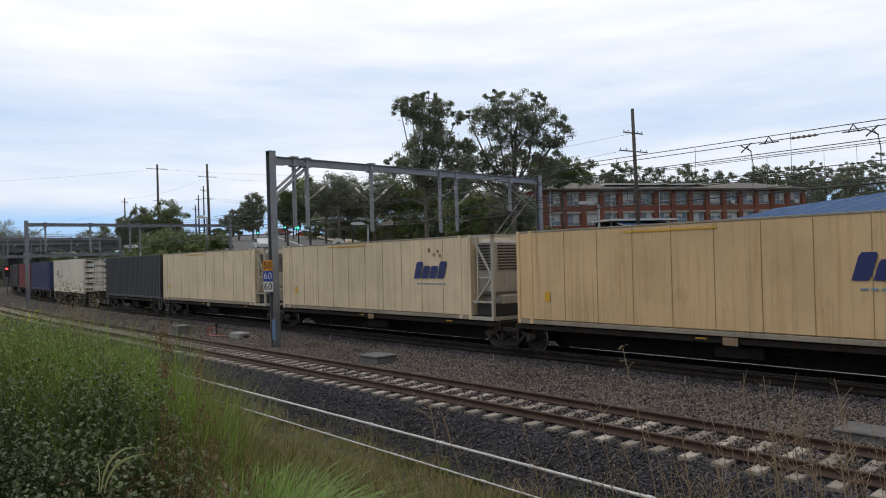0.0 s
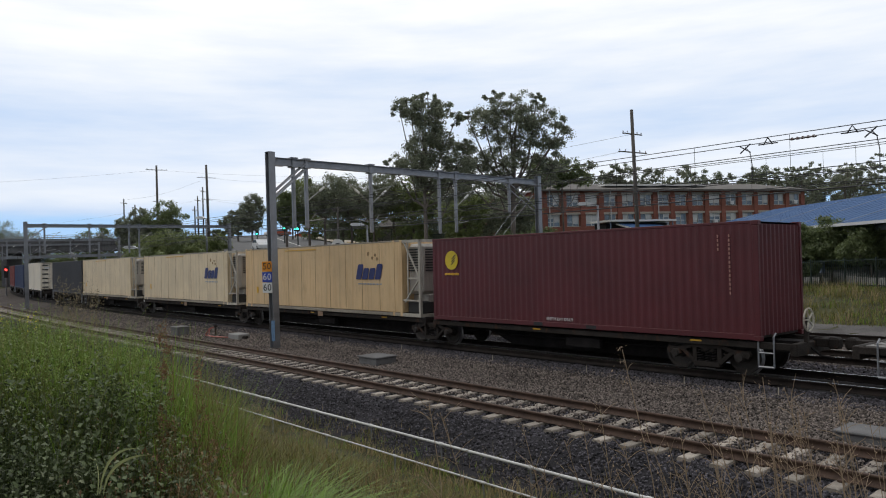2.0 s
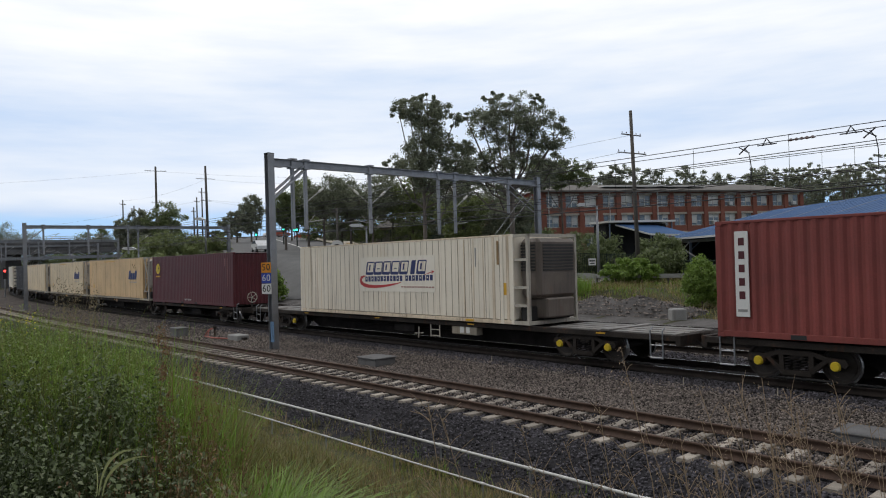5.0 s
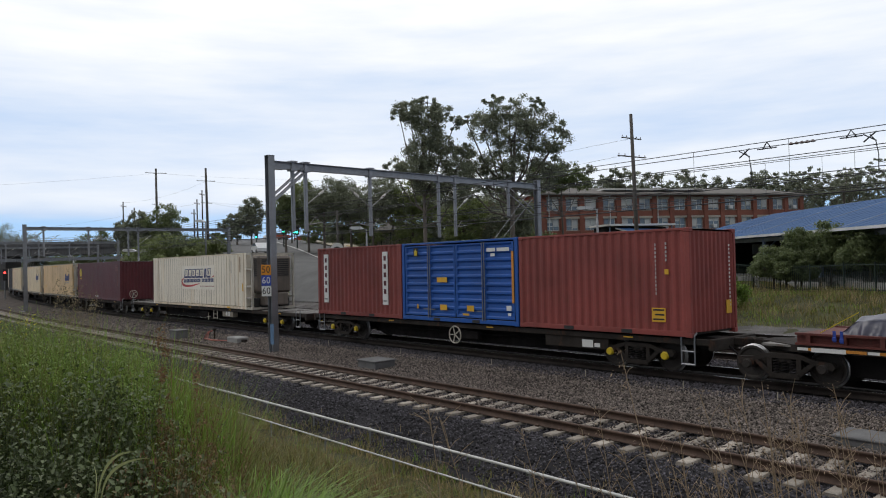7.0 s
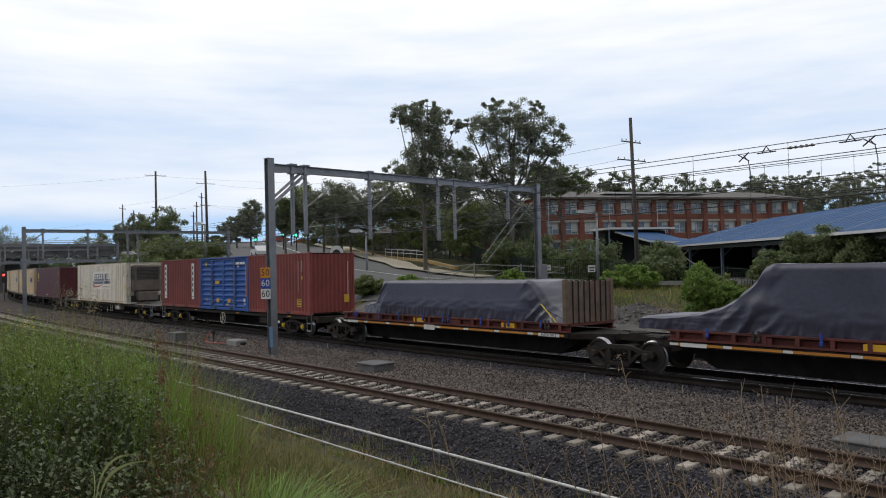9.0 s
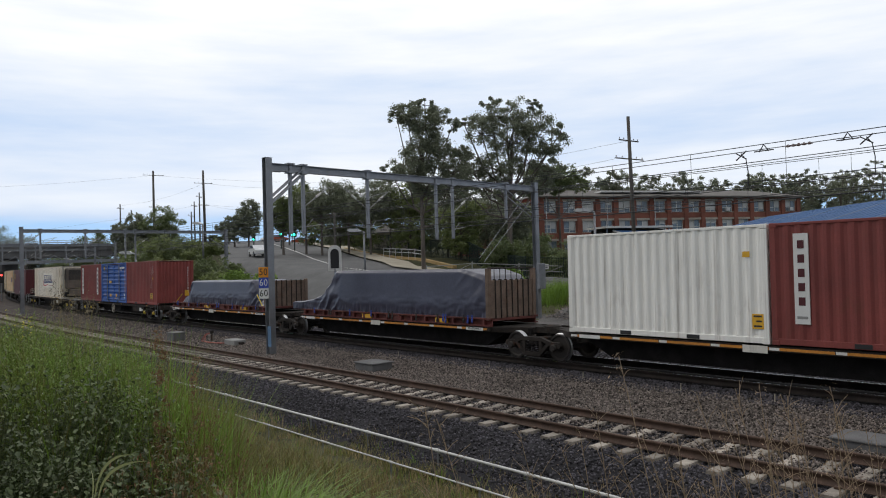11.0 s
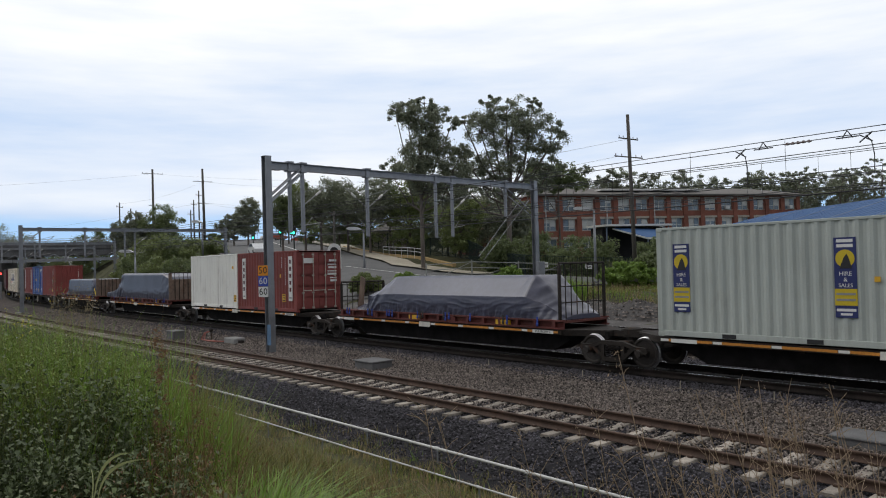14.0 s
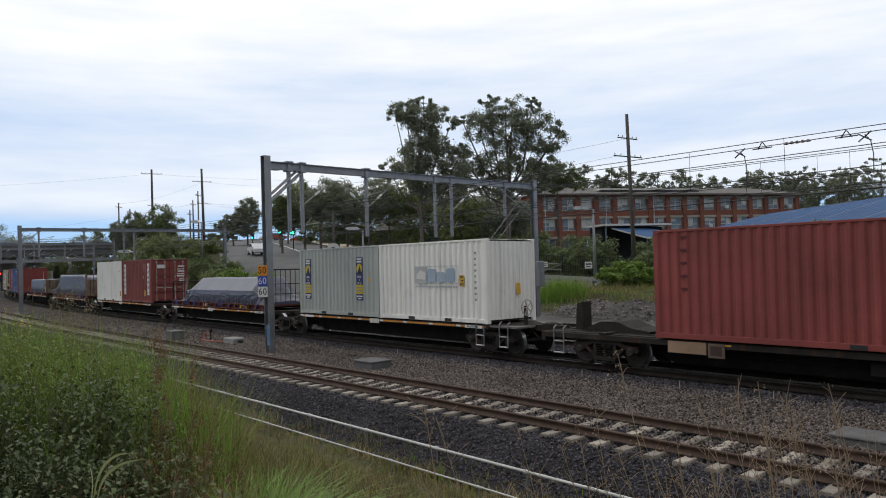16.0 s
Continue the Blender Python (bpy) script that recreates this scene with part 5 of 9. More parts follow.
def bridge():
    b = thing("road_bridge", "concrete road bridge crossing the railway", "bridge")
    b.matrix_basis = pose(-84, 168, 0, 0, 0, 4)
    part("deck", Shape().box(-90, 32, -4.5, 4.5, 8.4, 9.1), "bridge_c", b)
    part("girder", Shape().box(-90, 32, -4.2, -3.8, 7.0, 8.4).box(-90, 32, 3.8, 4.2, 7.0, 8.4), "bridge_c", b)
    for y in (-4.6, 4.4):
        part("parapet", Shape().box(-90, 32, y, y + 0.2, 9.1, 9.7), "bridge_c", b)
        r = Shape()
        for x in range(-88, 32, 3):
            r.rod([(x, y + 0.1, 9.7), (x, y + 0.1, 10.7)], 0.05, 5)
        for dz in (10.2, 10.7):
            r.rod([(-90, y + 0.1, dz), (32, y + 0.1, dz)], 0.05, 5)
        part("parapet_rail", r, "fence_g", b)
    for x in (-60, -34, -14, 14):
        part("pier", Shape().box(x - 0.6, x + 0.6, -3.5, 3.5, -1, 7.0, chamfer=0.05), "bridge_c", b)
    part("abutment", Shape().box(26, 34, -5, 5, -1, 8.3), "bridge_c", b)
    # second, lower pipe bridge
    p = thing("pipe_bridge", "steel footbridge beams below the road bridge", "bridge")
    p.matrix_basis = pose(-78, 158, 0, 0, 0, 4)
    part("beam", Shape().box(-60, 18, -1.2, -0.9, 5.6, 6.2).box(-60, 18, 0.9, 1.2, 5.6, 6.2), "galv", p)
    for x in range(-58, 18, 4):
        part("strut", Shape().bar((x, -1.05, 6.1), (x + 2, -1.05, 7.2), 0.12).bar((x + 2, -1.05, 7.2), (x + 4, -1.05, 6.1), 0.12), "galv", p)
    # bright arched roof beyond
    a = thing("arched_canopy", "white arched glazed station canopy beyond the bridge", "canopy")
    a.matrix_basis = pose(-97.5, 183, 1.9, 0, 0, 22)
    prof = [(5.2 * math.cos(math.pi * k / 16), 2.7 + 3.7 * math.sin(math.pi * k / 16)) for k in range(17)]
    sh = Shape()
    sh.sheet([[(x, y, z) for x, z in prof] for y in (0, 22)])
    part("roof_skin", sh, "roofwhite", a)
    for y in (0, 4, 8, 12):
        part("rib", Shape().rod([(x, y - 0.05, z + 0.02) for x, z in prof], 0.12, 6), "galv", a)
    for sx in (5.2, -5.2):
        part("side_beam", Shape().box(sx - 0.15, sx + 0.15, 0, 22, 2.4, 2.8), "galv", a)
        for y in (1, 8, 15, 21):
            part("column", Shape().rod([(sx, y, -3), (sx, y, 2.5)], 0.15, 8), "galv", a)
    # red signal by the line
    s = thing("railway_signal", "railway signal showing red beside the line", "railway signal", "railway signals")
    s.matrix_basis = pose(*on_line(117, 2.05), 0, 0, 31)
    part("post", Shape().rod([(0, 0, -0.5), (0, 0, 2.4)], 0.08, 8), "galv", s)
    hd = part("head", Shape().box(-0.25, 0.25, -0.15, 0.15, 2.2, 3.8, chamfer=0.03), "ink_black", s)
    part("lens", Shape().lathe([(0.16, 0), (0.13, 0.05)], "y", 12, (0, -0.22, 3.3)), "red_lamp", hd, "lit red lens")


def build_poles():
    utility_pole(16.1, 60, ground_z(16.1, 60), 14.8, [(12.85, 1.0), (11.35, 1.45)], -0.25, 0.19, turn=25)
    utility_pole(-54.1, 140, 6, 22.4, [(21.6, 1.9), (15.5, 0.8)], 0, 0.26)
    utility_pole(-44.4, 140, 6.5, 22.2, [(19.8, 1.7), (15.6, 1.0)], -0.2, 0.28)
    for x, top in ((-60.5, 16.2), (-58.4, 15.0), (-57.4, 14.6), (-47.0, 14.4), (-46.4, 16.3), (-45.4, 18.0), (-40.0, 13.5)):
        utility_pole(x, 140, 6, top, [(top - 0.8, 0.7)], 0, 0.16, turn=60)
    utility_pole(-11.0, 78, 2, 8.9, [(8.5, 0.5)], 0, 0.15)
    street_lamp(13.25, 62, 0.6, 7.2, 180)
    street_lamp(-7.5, 74, 1.2, 6.65, 180)
    street_lamp(-29.5, 92, 4, 9.0, 150)
    street_lamp(-33, 80, -0.3, 5.2, 180)
    # wires between poles
    for a, b, sag in (((15.9, 60, 12.8), (-44.4, 140, 19.8), 2.2), ((15.2, 59.7, 11.4), (-44.2, 140, 15.7), 2.0), ((-44.4, 140, 19.8), (-60.5, 140, 16), 0.8), ((-54.1, 140, 21.5), (-120, 120, 18), 1.0), ((-54.1, 140, 21.5), (16, 170, 23), 1.5), ((-44.4, 140, 15.6), (-7, 100, 10.5), 1.0), ((-44.4, 140, 15.8), (-130, 190, 13), 1.0)):
        w = thing("power_line", "thin dark power line strung between poles", "power line", "power lines", "structure")
        va, vb = Vector(a), Vector(b)
        part("strand", Shape().rod([va.lerp(vb, k / 12) - Vector((0, 0, sag * 4 * (k / 12) * (1 - k / 12))) for k in range(13)], 0.010, 4), "wire", w)
    # dark railway shelter sign and white phone-box shape
    s = thing("signal_head", "white-rimmed black signal head on a post", "railway signal", "railway signals")
    s.matrix_basis = pose(-8.8, 62, -0.58)
    part("post", Shape().rod([(0, 0, -0.3), (0, 0, 4.0)], 0.07, 8), "galv", s)
    ol = [(0.62 * math.cos(math.pi * k / 10), 0.75 + 0.5 * math.sin(math.pi * k / 10)) for k in range(11)]
    o2 = [(0.56, -1.0)] + [(0.56 * math.cos(math.pi * k / 10), 0.55 + 0.62 * math.sin(math.pi * k / 10)) for k in range(11)] + [(-0.56, -1.0)]
    part("hood", Shape().plate([(x, z + 4.4) for x, z in o2], -0.05, 0.05), "clean_w", s, "white rounded backboard")
    o3 = [(0.36, -0.8)] + [(0.36 * math.cos(math.pi * k / 10), 0.45 + 0.4 * math.sin(math.pi * k / 10)) for k in range(11)] + [(-0.36, -0.8)]
    part("face", Shape().plate([(x, z + 4.4) for x, z in o3], -0.09, -0.05), "ink_black", s)


def build_fences():
    # green mesh fence behind the tracks, then a grey gate
    f = thing("mesh_fence", "dark green steel mesh fence", "fence", "fences")
    pts = [(-13, 112), (-4, 97), (3.5, 84), (8.0, 68), (14.5, 64.5), (20, 66)]
    for (xa, ya), (xb, yb) in zip(pts, pts[1:]):
        n = max(1, int(math.hypot(xb - xa, yb - ya) / 2.6))
        for i in range(n):
            p, q = Vector((xa + (xb - xa) * i / n, ya + (yb - ya) * i / n, 0)), Vector((xa + (xb - xa) * (i + 1) / n, ya + (yb - ya) * (i + 1) / n, 0))
            za, zb = ground_z(p.x, p.y), ground_z(q.x, q.y)
            part("fence_post", Shape().bar((p.x, p.y, za - 0.2), (p.x, p.y, za + 2.3), 0.08), "fence", f)
            for dz in (2.2, 0.15):
                part("fence_rail", Shape().bar((p.x, p.y, za + dz), (q.x, q.y, zb + dz), 0.05), "fence", f)
            sh = Shape()
            for k in range(1, 22):
                m_ = p.lerp(q, k / 22)
                z_ = za + (zb - za) * k / 22
                sh.bar((m_.x, m_.y, z_ + 0.1), (m_.x, m_.y, z_ + 2.25), 0.055, 0.03)
            part("mesh_infill", sh, "fence", f)["kind"] = "stuff"
    for x, y, w_, h_ in ((9.5, 65.6, 0.5, 0.45), (13.2, 64.6, 0.65, 0.6)):
        n_ = thing("notice_board", "small white notice on the fence", "notice", "notices")
        z_ = ground_z(x, y) + 1.2
        part("board", Shape().box(x - w_ / 2, x + w_ / 2, y - 0.2, y - 0.17, z_, z_ + h_), "clean_w", n_)
        part("mark", Shape().box(x - w_ * 0.38, x + w_ * 0.38, y - 0.206, y - 0.2, z_ + h_ * 0.55, z_ + h_ * 0.75).box(x - w_ * 0.3, x + w_ * 0.3, y - 0.206, y - 0.2, z_ + h_ * 0.2, z_ + h_ * 0.35), "ink_black", n_)
    g = thing("steel_gate", "grey tubular steel gate and guard rail", "gate", "fences")
    for (xa, ya), (xb, yb) in (((-1.0, 57.5), (2.6, 58.0)), ((2.6, 58.0), (6.3, 58.0)), ((6.3, 58.0), (9.6, 57.0))):
        za, zb = ground_z(xa, ya), ground_z(xb, yb)
        sh = Shape().rod([(xa, ya, za - 0.2), (xa, ya, za + 1.9)], 0.06, 6)
        for dz in (0.3, 0.8, 1.3, 1.75):
            sh.rod([(xa, ya, za + dz), (xb, yb, zb + dz)], 0.035, 6)
        sh.rod([(xa, ya, za + 0.3), (xb, yb, zb + 1.75)], 0.03, 6)
        part("gate_leaf", sh, "fence_g", g)
    gr = thing("guard_rail", "grey steel guard rail along the access track", "guard rail", "fences")
    for (xa, ya), (xb, yb) in (((8.5, 60), (13, 55)), ((13, 55), (20, 52)), ((20, 52), (26, 46))):
        za, zb = ground_z(xa, ya), ground_z(xb, yb)
        part("rail_beam", Shape().bar((xa, ya, za + 0.6), (xb, yb, zb + 0.6), 0.06, 0.3), "fence_g", gr)
        for k in range(4):
            x, y = xa + (xb - xa) * k / 4, ya + (yb - ya) * k / 4
            part("guard_post", Shape().box(x - 0.06, x + 0.06, y, y + 0.12, ground_z(x, y) - 0.2, ground_z(x, y) + 0.7), "wood", gr)
    # dark palisade fence before the hall
    pf = thing("palisade_fence", "thin dark metal palisade fence before the hall", "fence", "fences")
    pts = [(16.5, 62), (20.5, 52.5), (23.0, 42), (25, 30)]
    for (xa, ya), (xb, yb) in zip(pts, pts[1:]):
        n = max(1, int(math.hypot(xb - xa, yb - ya) / 2.4))
        for i in range(n):
            p, q = Vector((xa + (xb - xa) * i / n, ya + (yb - ya) * i / n, 0)), Vector((xa + (xb - xa) * (i + 1) / n, ya + (yb - ya) * (i + 1) / n, 0))
            za, zb = ground_z(p.x, p.y), ground_z(q.x, q.y)
            part("fence_post", Shape().bar((p.x, p.y, za), (p.x, p.y, za + 1.75), 0.07), "fence", pf)
            for dz in (1.6, 0.2):
                part("fence_rail", Shape().bar((p.x, p.y, za + dz), (q.x, q.y, zb + dz), 0.04), "fence", pf)
            sh = Shape()
            for k in range(1, 16):
                m_ = p.lerp(q, k / 16)
                z_ = za + (zb - za) * k / 16
                sh.bar((m_.x, m_.y, z_ + 0.1), (m_.x, m_.y, z_ + 1.7), 0.022)
            part("mesh_infill", sh, "fence", pf)["kind"] = "stuff"
    wp = thing("white_post", "short white marker post in the grass", "post")
    part("post", Shape().box(21.55, 21.75, 50.4, 50.5, 0.3, 1.55, chamfer=0.02), "clean_w", wp)
    st = thing("concrete_block", "weathered square concrete block beside the tracks", "concrete block")
    part("block", Shape().box(11.5, 12.25, 36.9, 37.6, -0.6, 0.25, chamfer=0.05), "concrete_g", st)


brick_building()
hall()
build_road()
shed()
bridge()
build_poles()
build_fences()


# ---- the freight train ----
# In a wagon's space: x towards the front of the train, y towards the bank, z up from the rail head.
CW, CH = 1.219, 2.89


def bars(rows, parent, name, material, y, t=0.006):
    """Plain marks on a side wall: each (x0, x1, z0, z1)."""
    sh = Shape()
    for x0, x1, z0, z1 in rows:
        sh.box(x0, x1, y - t / 2, y + t / 2, z0, z1)
    return part(name, sh, material, parent)


def label_print(parent, x0, x1, z0, z1, y):
    """Dark unreadable lines on a yellow label."""
    n = 3
    bars([(x0 + 0.04, x1 - 0.04 - 0.06 * (i % 2), z0 + (z1 - z0) * (i + 0.55) / n - 0.022, z0 + (z1 - z0) * (i + 0.55) / n + 0.022) for i in range(n)], parent, "label_print", "ink_black", y + 0.004, 0.004)


def slant_word(parent, name, material, x, z, width, height, count, y, lean=0.25):
    """A painted name as plain slanted blocks of uneven height, reading away from the front."""
    w = width / count
    for i in range(count):
        a = x - i * w
        h = height if i in (0, count - 1) else height * 0.74
        u = w * 0.86

        def at(p, q):
            return (a - p * u - q * h * lean, z + q * h)
        o = [at(0.0, 0), at(0.9, 0), at(1.0, 0.14), at(1.0, 0.86), at(0.88, 1), at(0.1, 1), at(0, 0.84)]
        part(name, Shape().plate(o, y - 0.003, y + 0.004), material, parent)
    return parent


def corrugated(length, z0, z1, y, inner, pitch=0.278, depth=0.034, axis="x"):
    """A folded steel wall along x (or across, along y)."""
    n = int(length / pitch)
    pitch = length / n
    prof = []
    for i in range(n):
        a = -length / 2 + i * pitch
        prof += [(a, 0), (a + pitch * 0.25, 0), (a + pitch * 0.5, depth), (a + pitch * 0.75, depth)]
    prof.append((length / 2, 0))
    sgn = 1 if y > inner else -1
    put = (lambda a, d, z: (a, y - sgn * d, z)) if axis == "x" else (lambda a, d, z: (y - sgn * d, a, z))
    sh = Shape()
    sh.sheet([[put(a, d, z) for a, d in prof] for z in (z0, z1)])
    return sh


def container_frame(box, L, H, material, posts=0.10):
    """Corner posts, rails and castings common to all containers."""
    for sx in (1, -1):
        for sy in (1, -1):
            sh = Shape().box(min(sx * L / 2, sx * (L / 2 - posts * 1.5)), max(sx * L / 2, sx * (L / 2 - posts * 1.5)), min(sy * CW, sy * (CW - posts)), max(sy * CW, sy * (CW - posts)), 0.12, H - 0.12, chamfer=0.012)
            post = part("corner_post", sh, material, box)
            for z in (0, H - 0.118):
                c = Shape().box(min(sx * (L / 2 + 0.003), sx * (L / 2 - 0.178)), max(sx * (L / 2 + 0.003), sx * (L / 2 - 0.178)), min(sy * (CW + 0.003), sy * (CW - 0.162)), max(sy * (CW + 0.003), sy * (CW - 0.162)), z, z + 0.118, chamfer=0.01)
                c.box(sx * (L / 2 - 0.09) - 0.035, sx * (L / 2 - 0.09) + 0.035, min(sy * CW, sy * (CW + 0.006)), max(sy * CW, sy * (CW + 0.006)), z + 0.03, z + 0.09)
                part("corner_casting", c, material, post)
    for sy in (1, -1):
        y0, y1 = sorted((sy * (CW - 0.005), sy * (CW - 0.06)))
        part("top_rail", Shape().box(-L / 2 + 0.15, L / 2 - 0.15, y0, y1, H - 0.07, H - 0.004, chamfer=0.008), material, box)
        rail = part("bottom_rail", Shape().box(-L / 2 + 0.15, L / 2 - 0.15, y0, y1, 0.015, 0.16, chamfer=0.008), material, box)
        y2 = sy * (CW - 0.004)
        # pocket openings are black boxes, their inner shade painted on the rail
        for px in (1.03, -1.03):
            part("fork_pocket", Shape().box(px - 0.18, px + 0.18, min(y2, y2 + sy * 0.008), max(y2, y2 + sy * 0.008), 0.03, 0.135), "ink_black", rail)
    rf = Shape()
    n = int(L / 0.24)
    rows = [[(-L / 2 + 0.05 + i * (L - 0.1) / n, y, H - 0.03 + (0.018 if i % 2 else 0) * (abs(y) < CW - 0.1)) for i in range(n + 1)] for y in (-CW + 0.05, -CW + 0.12, CW - 0.12, CW - 0.05)]
    rf.sheet(rows)
    part("roof", rf, material, box)
    part("floor_panel", Shape().box(-L / 2 + 0.1, L / 2 - 0.1, -CW + 0.06, CW - 0.06, 0.05, 0.12), "under", box)


def doors(box, L, H, material, sx=-1):
    """Two end doors with locking rods, handles and hinges."""
    x = sx * (L / 2 - 0.03)
    for sy in (1, -1):
        d = Shape()
        y0, y1 = sorted((sy * 0.01, sy * (CW - 0.1)))
        rows = []
        zs = [0.16]
        for i in range(5):
            z = 0.16 + i * (H - 0.28) / 5
            zs += [z + 0.06, z + 0.11, z + (H - 0.28) / 5 - 0.11, z + (H - 0.28) / 5 - 0.06]
        zs.append(H - 0.12)
        for i, z in enumerate(zs):
            dep = 0.03 if i % 4 in (2, 3) and 0 < i < len(zs) - 1 else 0
            rows.append([(x + sx * (0.0 - dep), y, z) for y in (y0, y1)])
        d.sheet(rows)
        d.box(min(x, x - sx * 0.04), max(x, x - sx * 0.04), y0, y1, 0.14, H - 0.1)
        leaf = part("door", d, material, box)
        for k in (0.30, 0.78):
            y = sy * (k * (CW - 0.1))
            r = Shape().rod([(x + sx * 0.055, y, 0.14), (x + sx * 0.055, y, H - 0.1)], 0.02, 6)
            for z in (0.2, 0.9, 1.7, H - 0.2):
                r.box(x + min(0, sx * 0.06), x + max(0, sx * 0.06), y - 0.05, y + 0.05, z - 0.035, z + 0.035)
            part("lock_rod", r, "frame_w", leaf, "worn galvanised locking rod")
            h = Shape().box(x + min(sx * 0.06, sx * 0.085), x + max(sx * 0.06, sx * 0.085), min(y, y - sy * 0.42), max(y, y - sy * 0.42), 0.98, 1.02)
            part("handle", h, "frame_w", leaf)
        for z in (0.4, 1.0, 1.7, 2.4):
            part("hinge", Shape().box(x + min(0, sx * 0.05), x + max(0, sx * 0.05), sy * (CW - 0.10) - 0.04, sy * (CW - 0.10) + 0.04, z - 0.05, z + 0.05), material, leaf)
    m = Shape()
    rng = random.Random(3)
    for j in range(7):
        z = 2.35 - j * 0.16
        m.box(x + min(0, sx * 0.012), x + max(0, sx * 0.012), -0.98, -0.98 + rng.uniform(0.35, 0.6), z, z + (0.10 if j % 2 == 0 else 0.05))
    m.box(x + min(0, sx * 0.012), x + max(0, sx * 0.012), 0.28, 0.82, 2.28, 2.52)
    part("marking", m, "clean_w", box, "small white marks on the door")


def container(label, L, H, material, at_q, base, ends=("wall", "wall"), group="containers on the train", pitch=0.278, depth=0.034):
    """An ISO box with folded steel walls. ends: front, rear."""
    box = thing("shipping_container", label, "shipping container", group)
    container_frame(box, L, H, material)
    for sy in (1, -1):
        part("side_wall", corrugated(L - 0.3, 0.14, H - 0.05, sy * (CW - 0.012), 0, pitch, depth), material, box)
    for sx, kind in ((1, ends[0]), (-1, ends[1])):
        if kind == "doors":
            doors(box, L, H, material, sx)
        else:
            part("end_wall", corrugated(2 * CW - 0.2, 0.12, H - 0.08, sx * (L / 2 - 0.03), 0, 0.22, 0.045, "y"), material, box)
    RIDERS.append((box, at_q, base))
    return box


def number_column(box, x, z, n, material="clean_w", y=CW + 0.0, size=0.055, step=0.11, gap=()):
    """A vertical column of small marks standing for a container's number."""
    sh = Shape()
    rng = random.Random(n)
    for i in range(n):
        if i in gap:
            continue
        w = rng.uniform(0.55, 1.0) * size
        sh.box(x - w / 2, x + w / 2, y - 0.02, y + 0.006, z - i * step - 0.07, z - i * step)
    return part("marking", sh, material, box, "vertical column of small marks")


def reefer(label, L, H, material, at_q, base, seams, tail=1.08, group="refrigerated containers on the train", seam="seam", rail="rail_g", unit_paint="unit_pale", ladder=False):
    """A smooth-walled refrigerated container with an open service frame and cooling unit at its rear."""
    box = thing("refrigerated_container", label, "refrigerated container", group)
    f, r = L / 2, -L / 2 + tail
    body = Shape()
    body.box(r, f, -CW, CW, 0.14, H, chamfer=0.025)
    part("insulated_body", body, material, box)
    for sy in (1, -1):
        y0, y1 = sorted((sy * (CW - 0.02), sy * (CW + 0.012)))
        part("bottom_rail", Shape().box(r, f, y0, y1, 0.0, 0.13, chamfer=0.01), rail, box)
        part("top_rail", Shape().box(r, f, y0, y1, H - 0.05, H + 0.008, chamfer=0.008), rail, box)
        for x in seams:
            part("panel_seam", Shape().box(x - 0.009, x + 0.009, y0, y1 - 0.006 if sy > 0 else y1, 0.16, H - 0.08), seam, box)
        for x in (f - 0.09, f - 0.62, r + 0.55, r + 0.07):
            part("corner_post" if x in (f - 0.09, r + 0.07) else "lifting_post", Shape().box(x - 0.07, x + 0.07, min(y0, y1), max(y0, y1) + 0.006, 0.0, H + 0.012, chamfer=0.008), material, box)
    # open frame round the cooling unit
    x0, x1 = r - 0.64 if ladder else -L / 2, r
    for sy in (1, -1):
        y = sy * (CW - 0.05)
        fr = Shape().bar((x0 + 0.05, y, 0), (x0 + 0.05, y, H), 0.10).bar((x0, y, H - 0.05), (x1, y, H - 0.05), 0.10).bar((x0, y, 0.06), (x1, y, 0.06), 0.12)
        part("service_frame", fr, "frame_w", box, "worn white steel frame")
        br = Shape()
        if ladder:
            for z in (0.62, 1.2, 2.1):
                br.bar((x0, y, z), (x1, y, z), 0.085)
        else:
            br.bar((x0 + 0.08, y, H * 0.5), (x1 - 0.1, y, H - 0.1), 0.055).bar((x0 + 0.08, y, H * 0.5), (x1 - 0.1, y, 0.55), 0.055).bar((x0, y, 0.62), (x1, y, 0.62), 0.06)
            br.bar((x1 - 0.28, y - sy * 0.02, 0.6), (x1 - 0.28, y - sy * 0.02, H - 0.1), 0.05).bar((x1 - 0.28, y, H * 0.5), (x0 + 0.05, y, H * 0.5), 0.05)
        part("brace", br, "frame_w", box)
    part("lintel", Shape().bar((x0 + 0.05, -CW, H - 0.05), (x0 + 0.05, CW, H - 0.05), 0.10), "frame_w", box)
    part("end_sill", Shape().bar((x0 + 0.05, -CW, 0.06), (x0 + 0.05, CW, 0.06), 0.12), "frame_w", box)
    unit = part("cooling_unit", Shape().box(x1 - 0.85, x1 - 0.01, -0.95, 0.95, 0.85, H - 0.15, chamfer=0.12).box(x1 - 0.95, x1 - 0.01, -0.7, 0.7, 0.2, 0.85, chamfer=0.05), unit_paint, box, "stained grey cooling unit")
    g = Shape()
    for k in range(9):
        z = H - 1.2 + k * 0.1
        g.box(x1 - 0.88, x1 - 0.84, -0.75, 0.75, z, z + 0.05)
        g.box(x1 - 0.7, x1 - 0.1, 0.94, 0.975, z, z + 0.05)
    part("grille", g, "grille", unit)
    part("fuel_tank", Shape().box(x0 + 0.12, x1 - 0.1, -1.0, 1.05, 0.12, 0.58, chamfer=0.04), "grille", box)
    RIDERS.append((box, at_q, base))
    return box


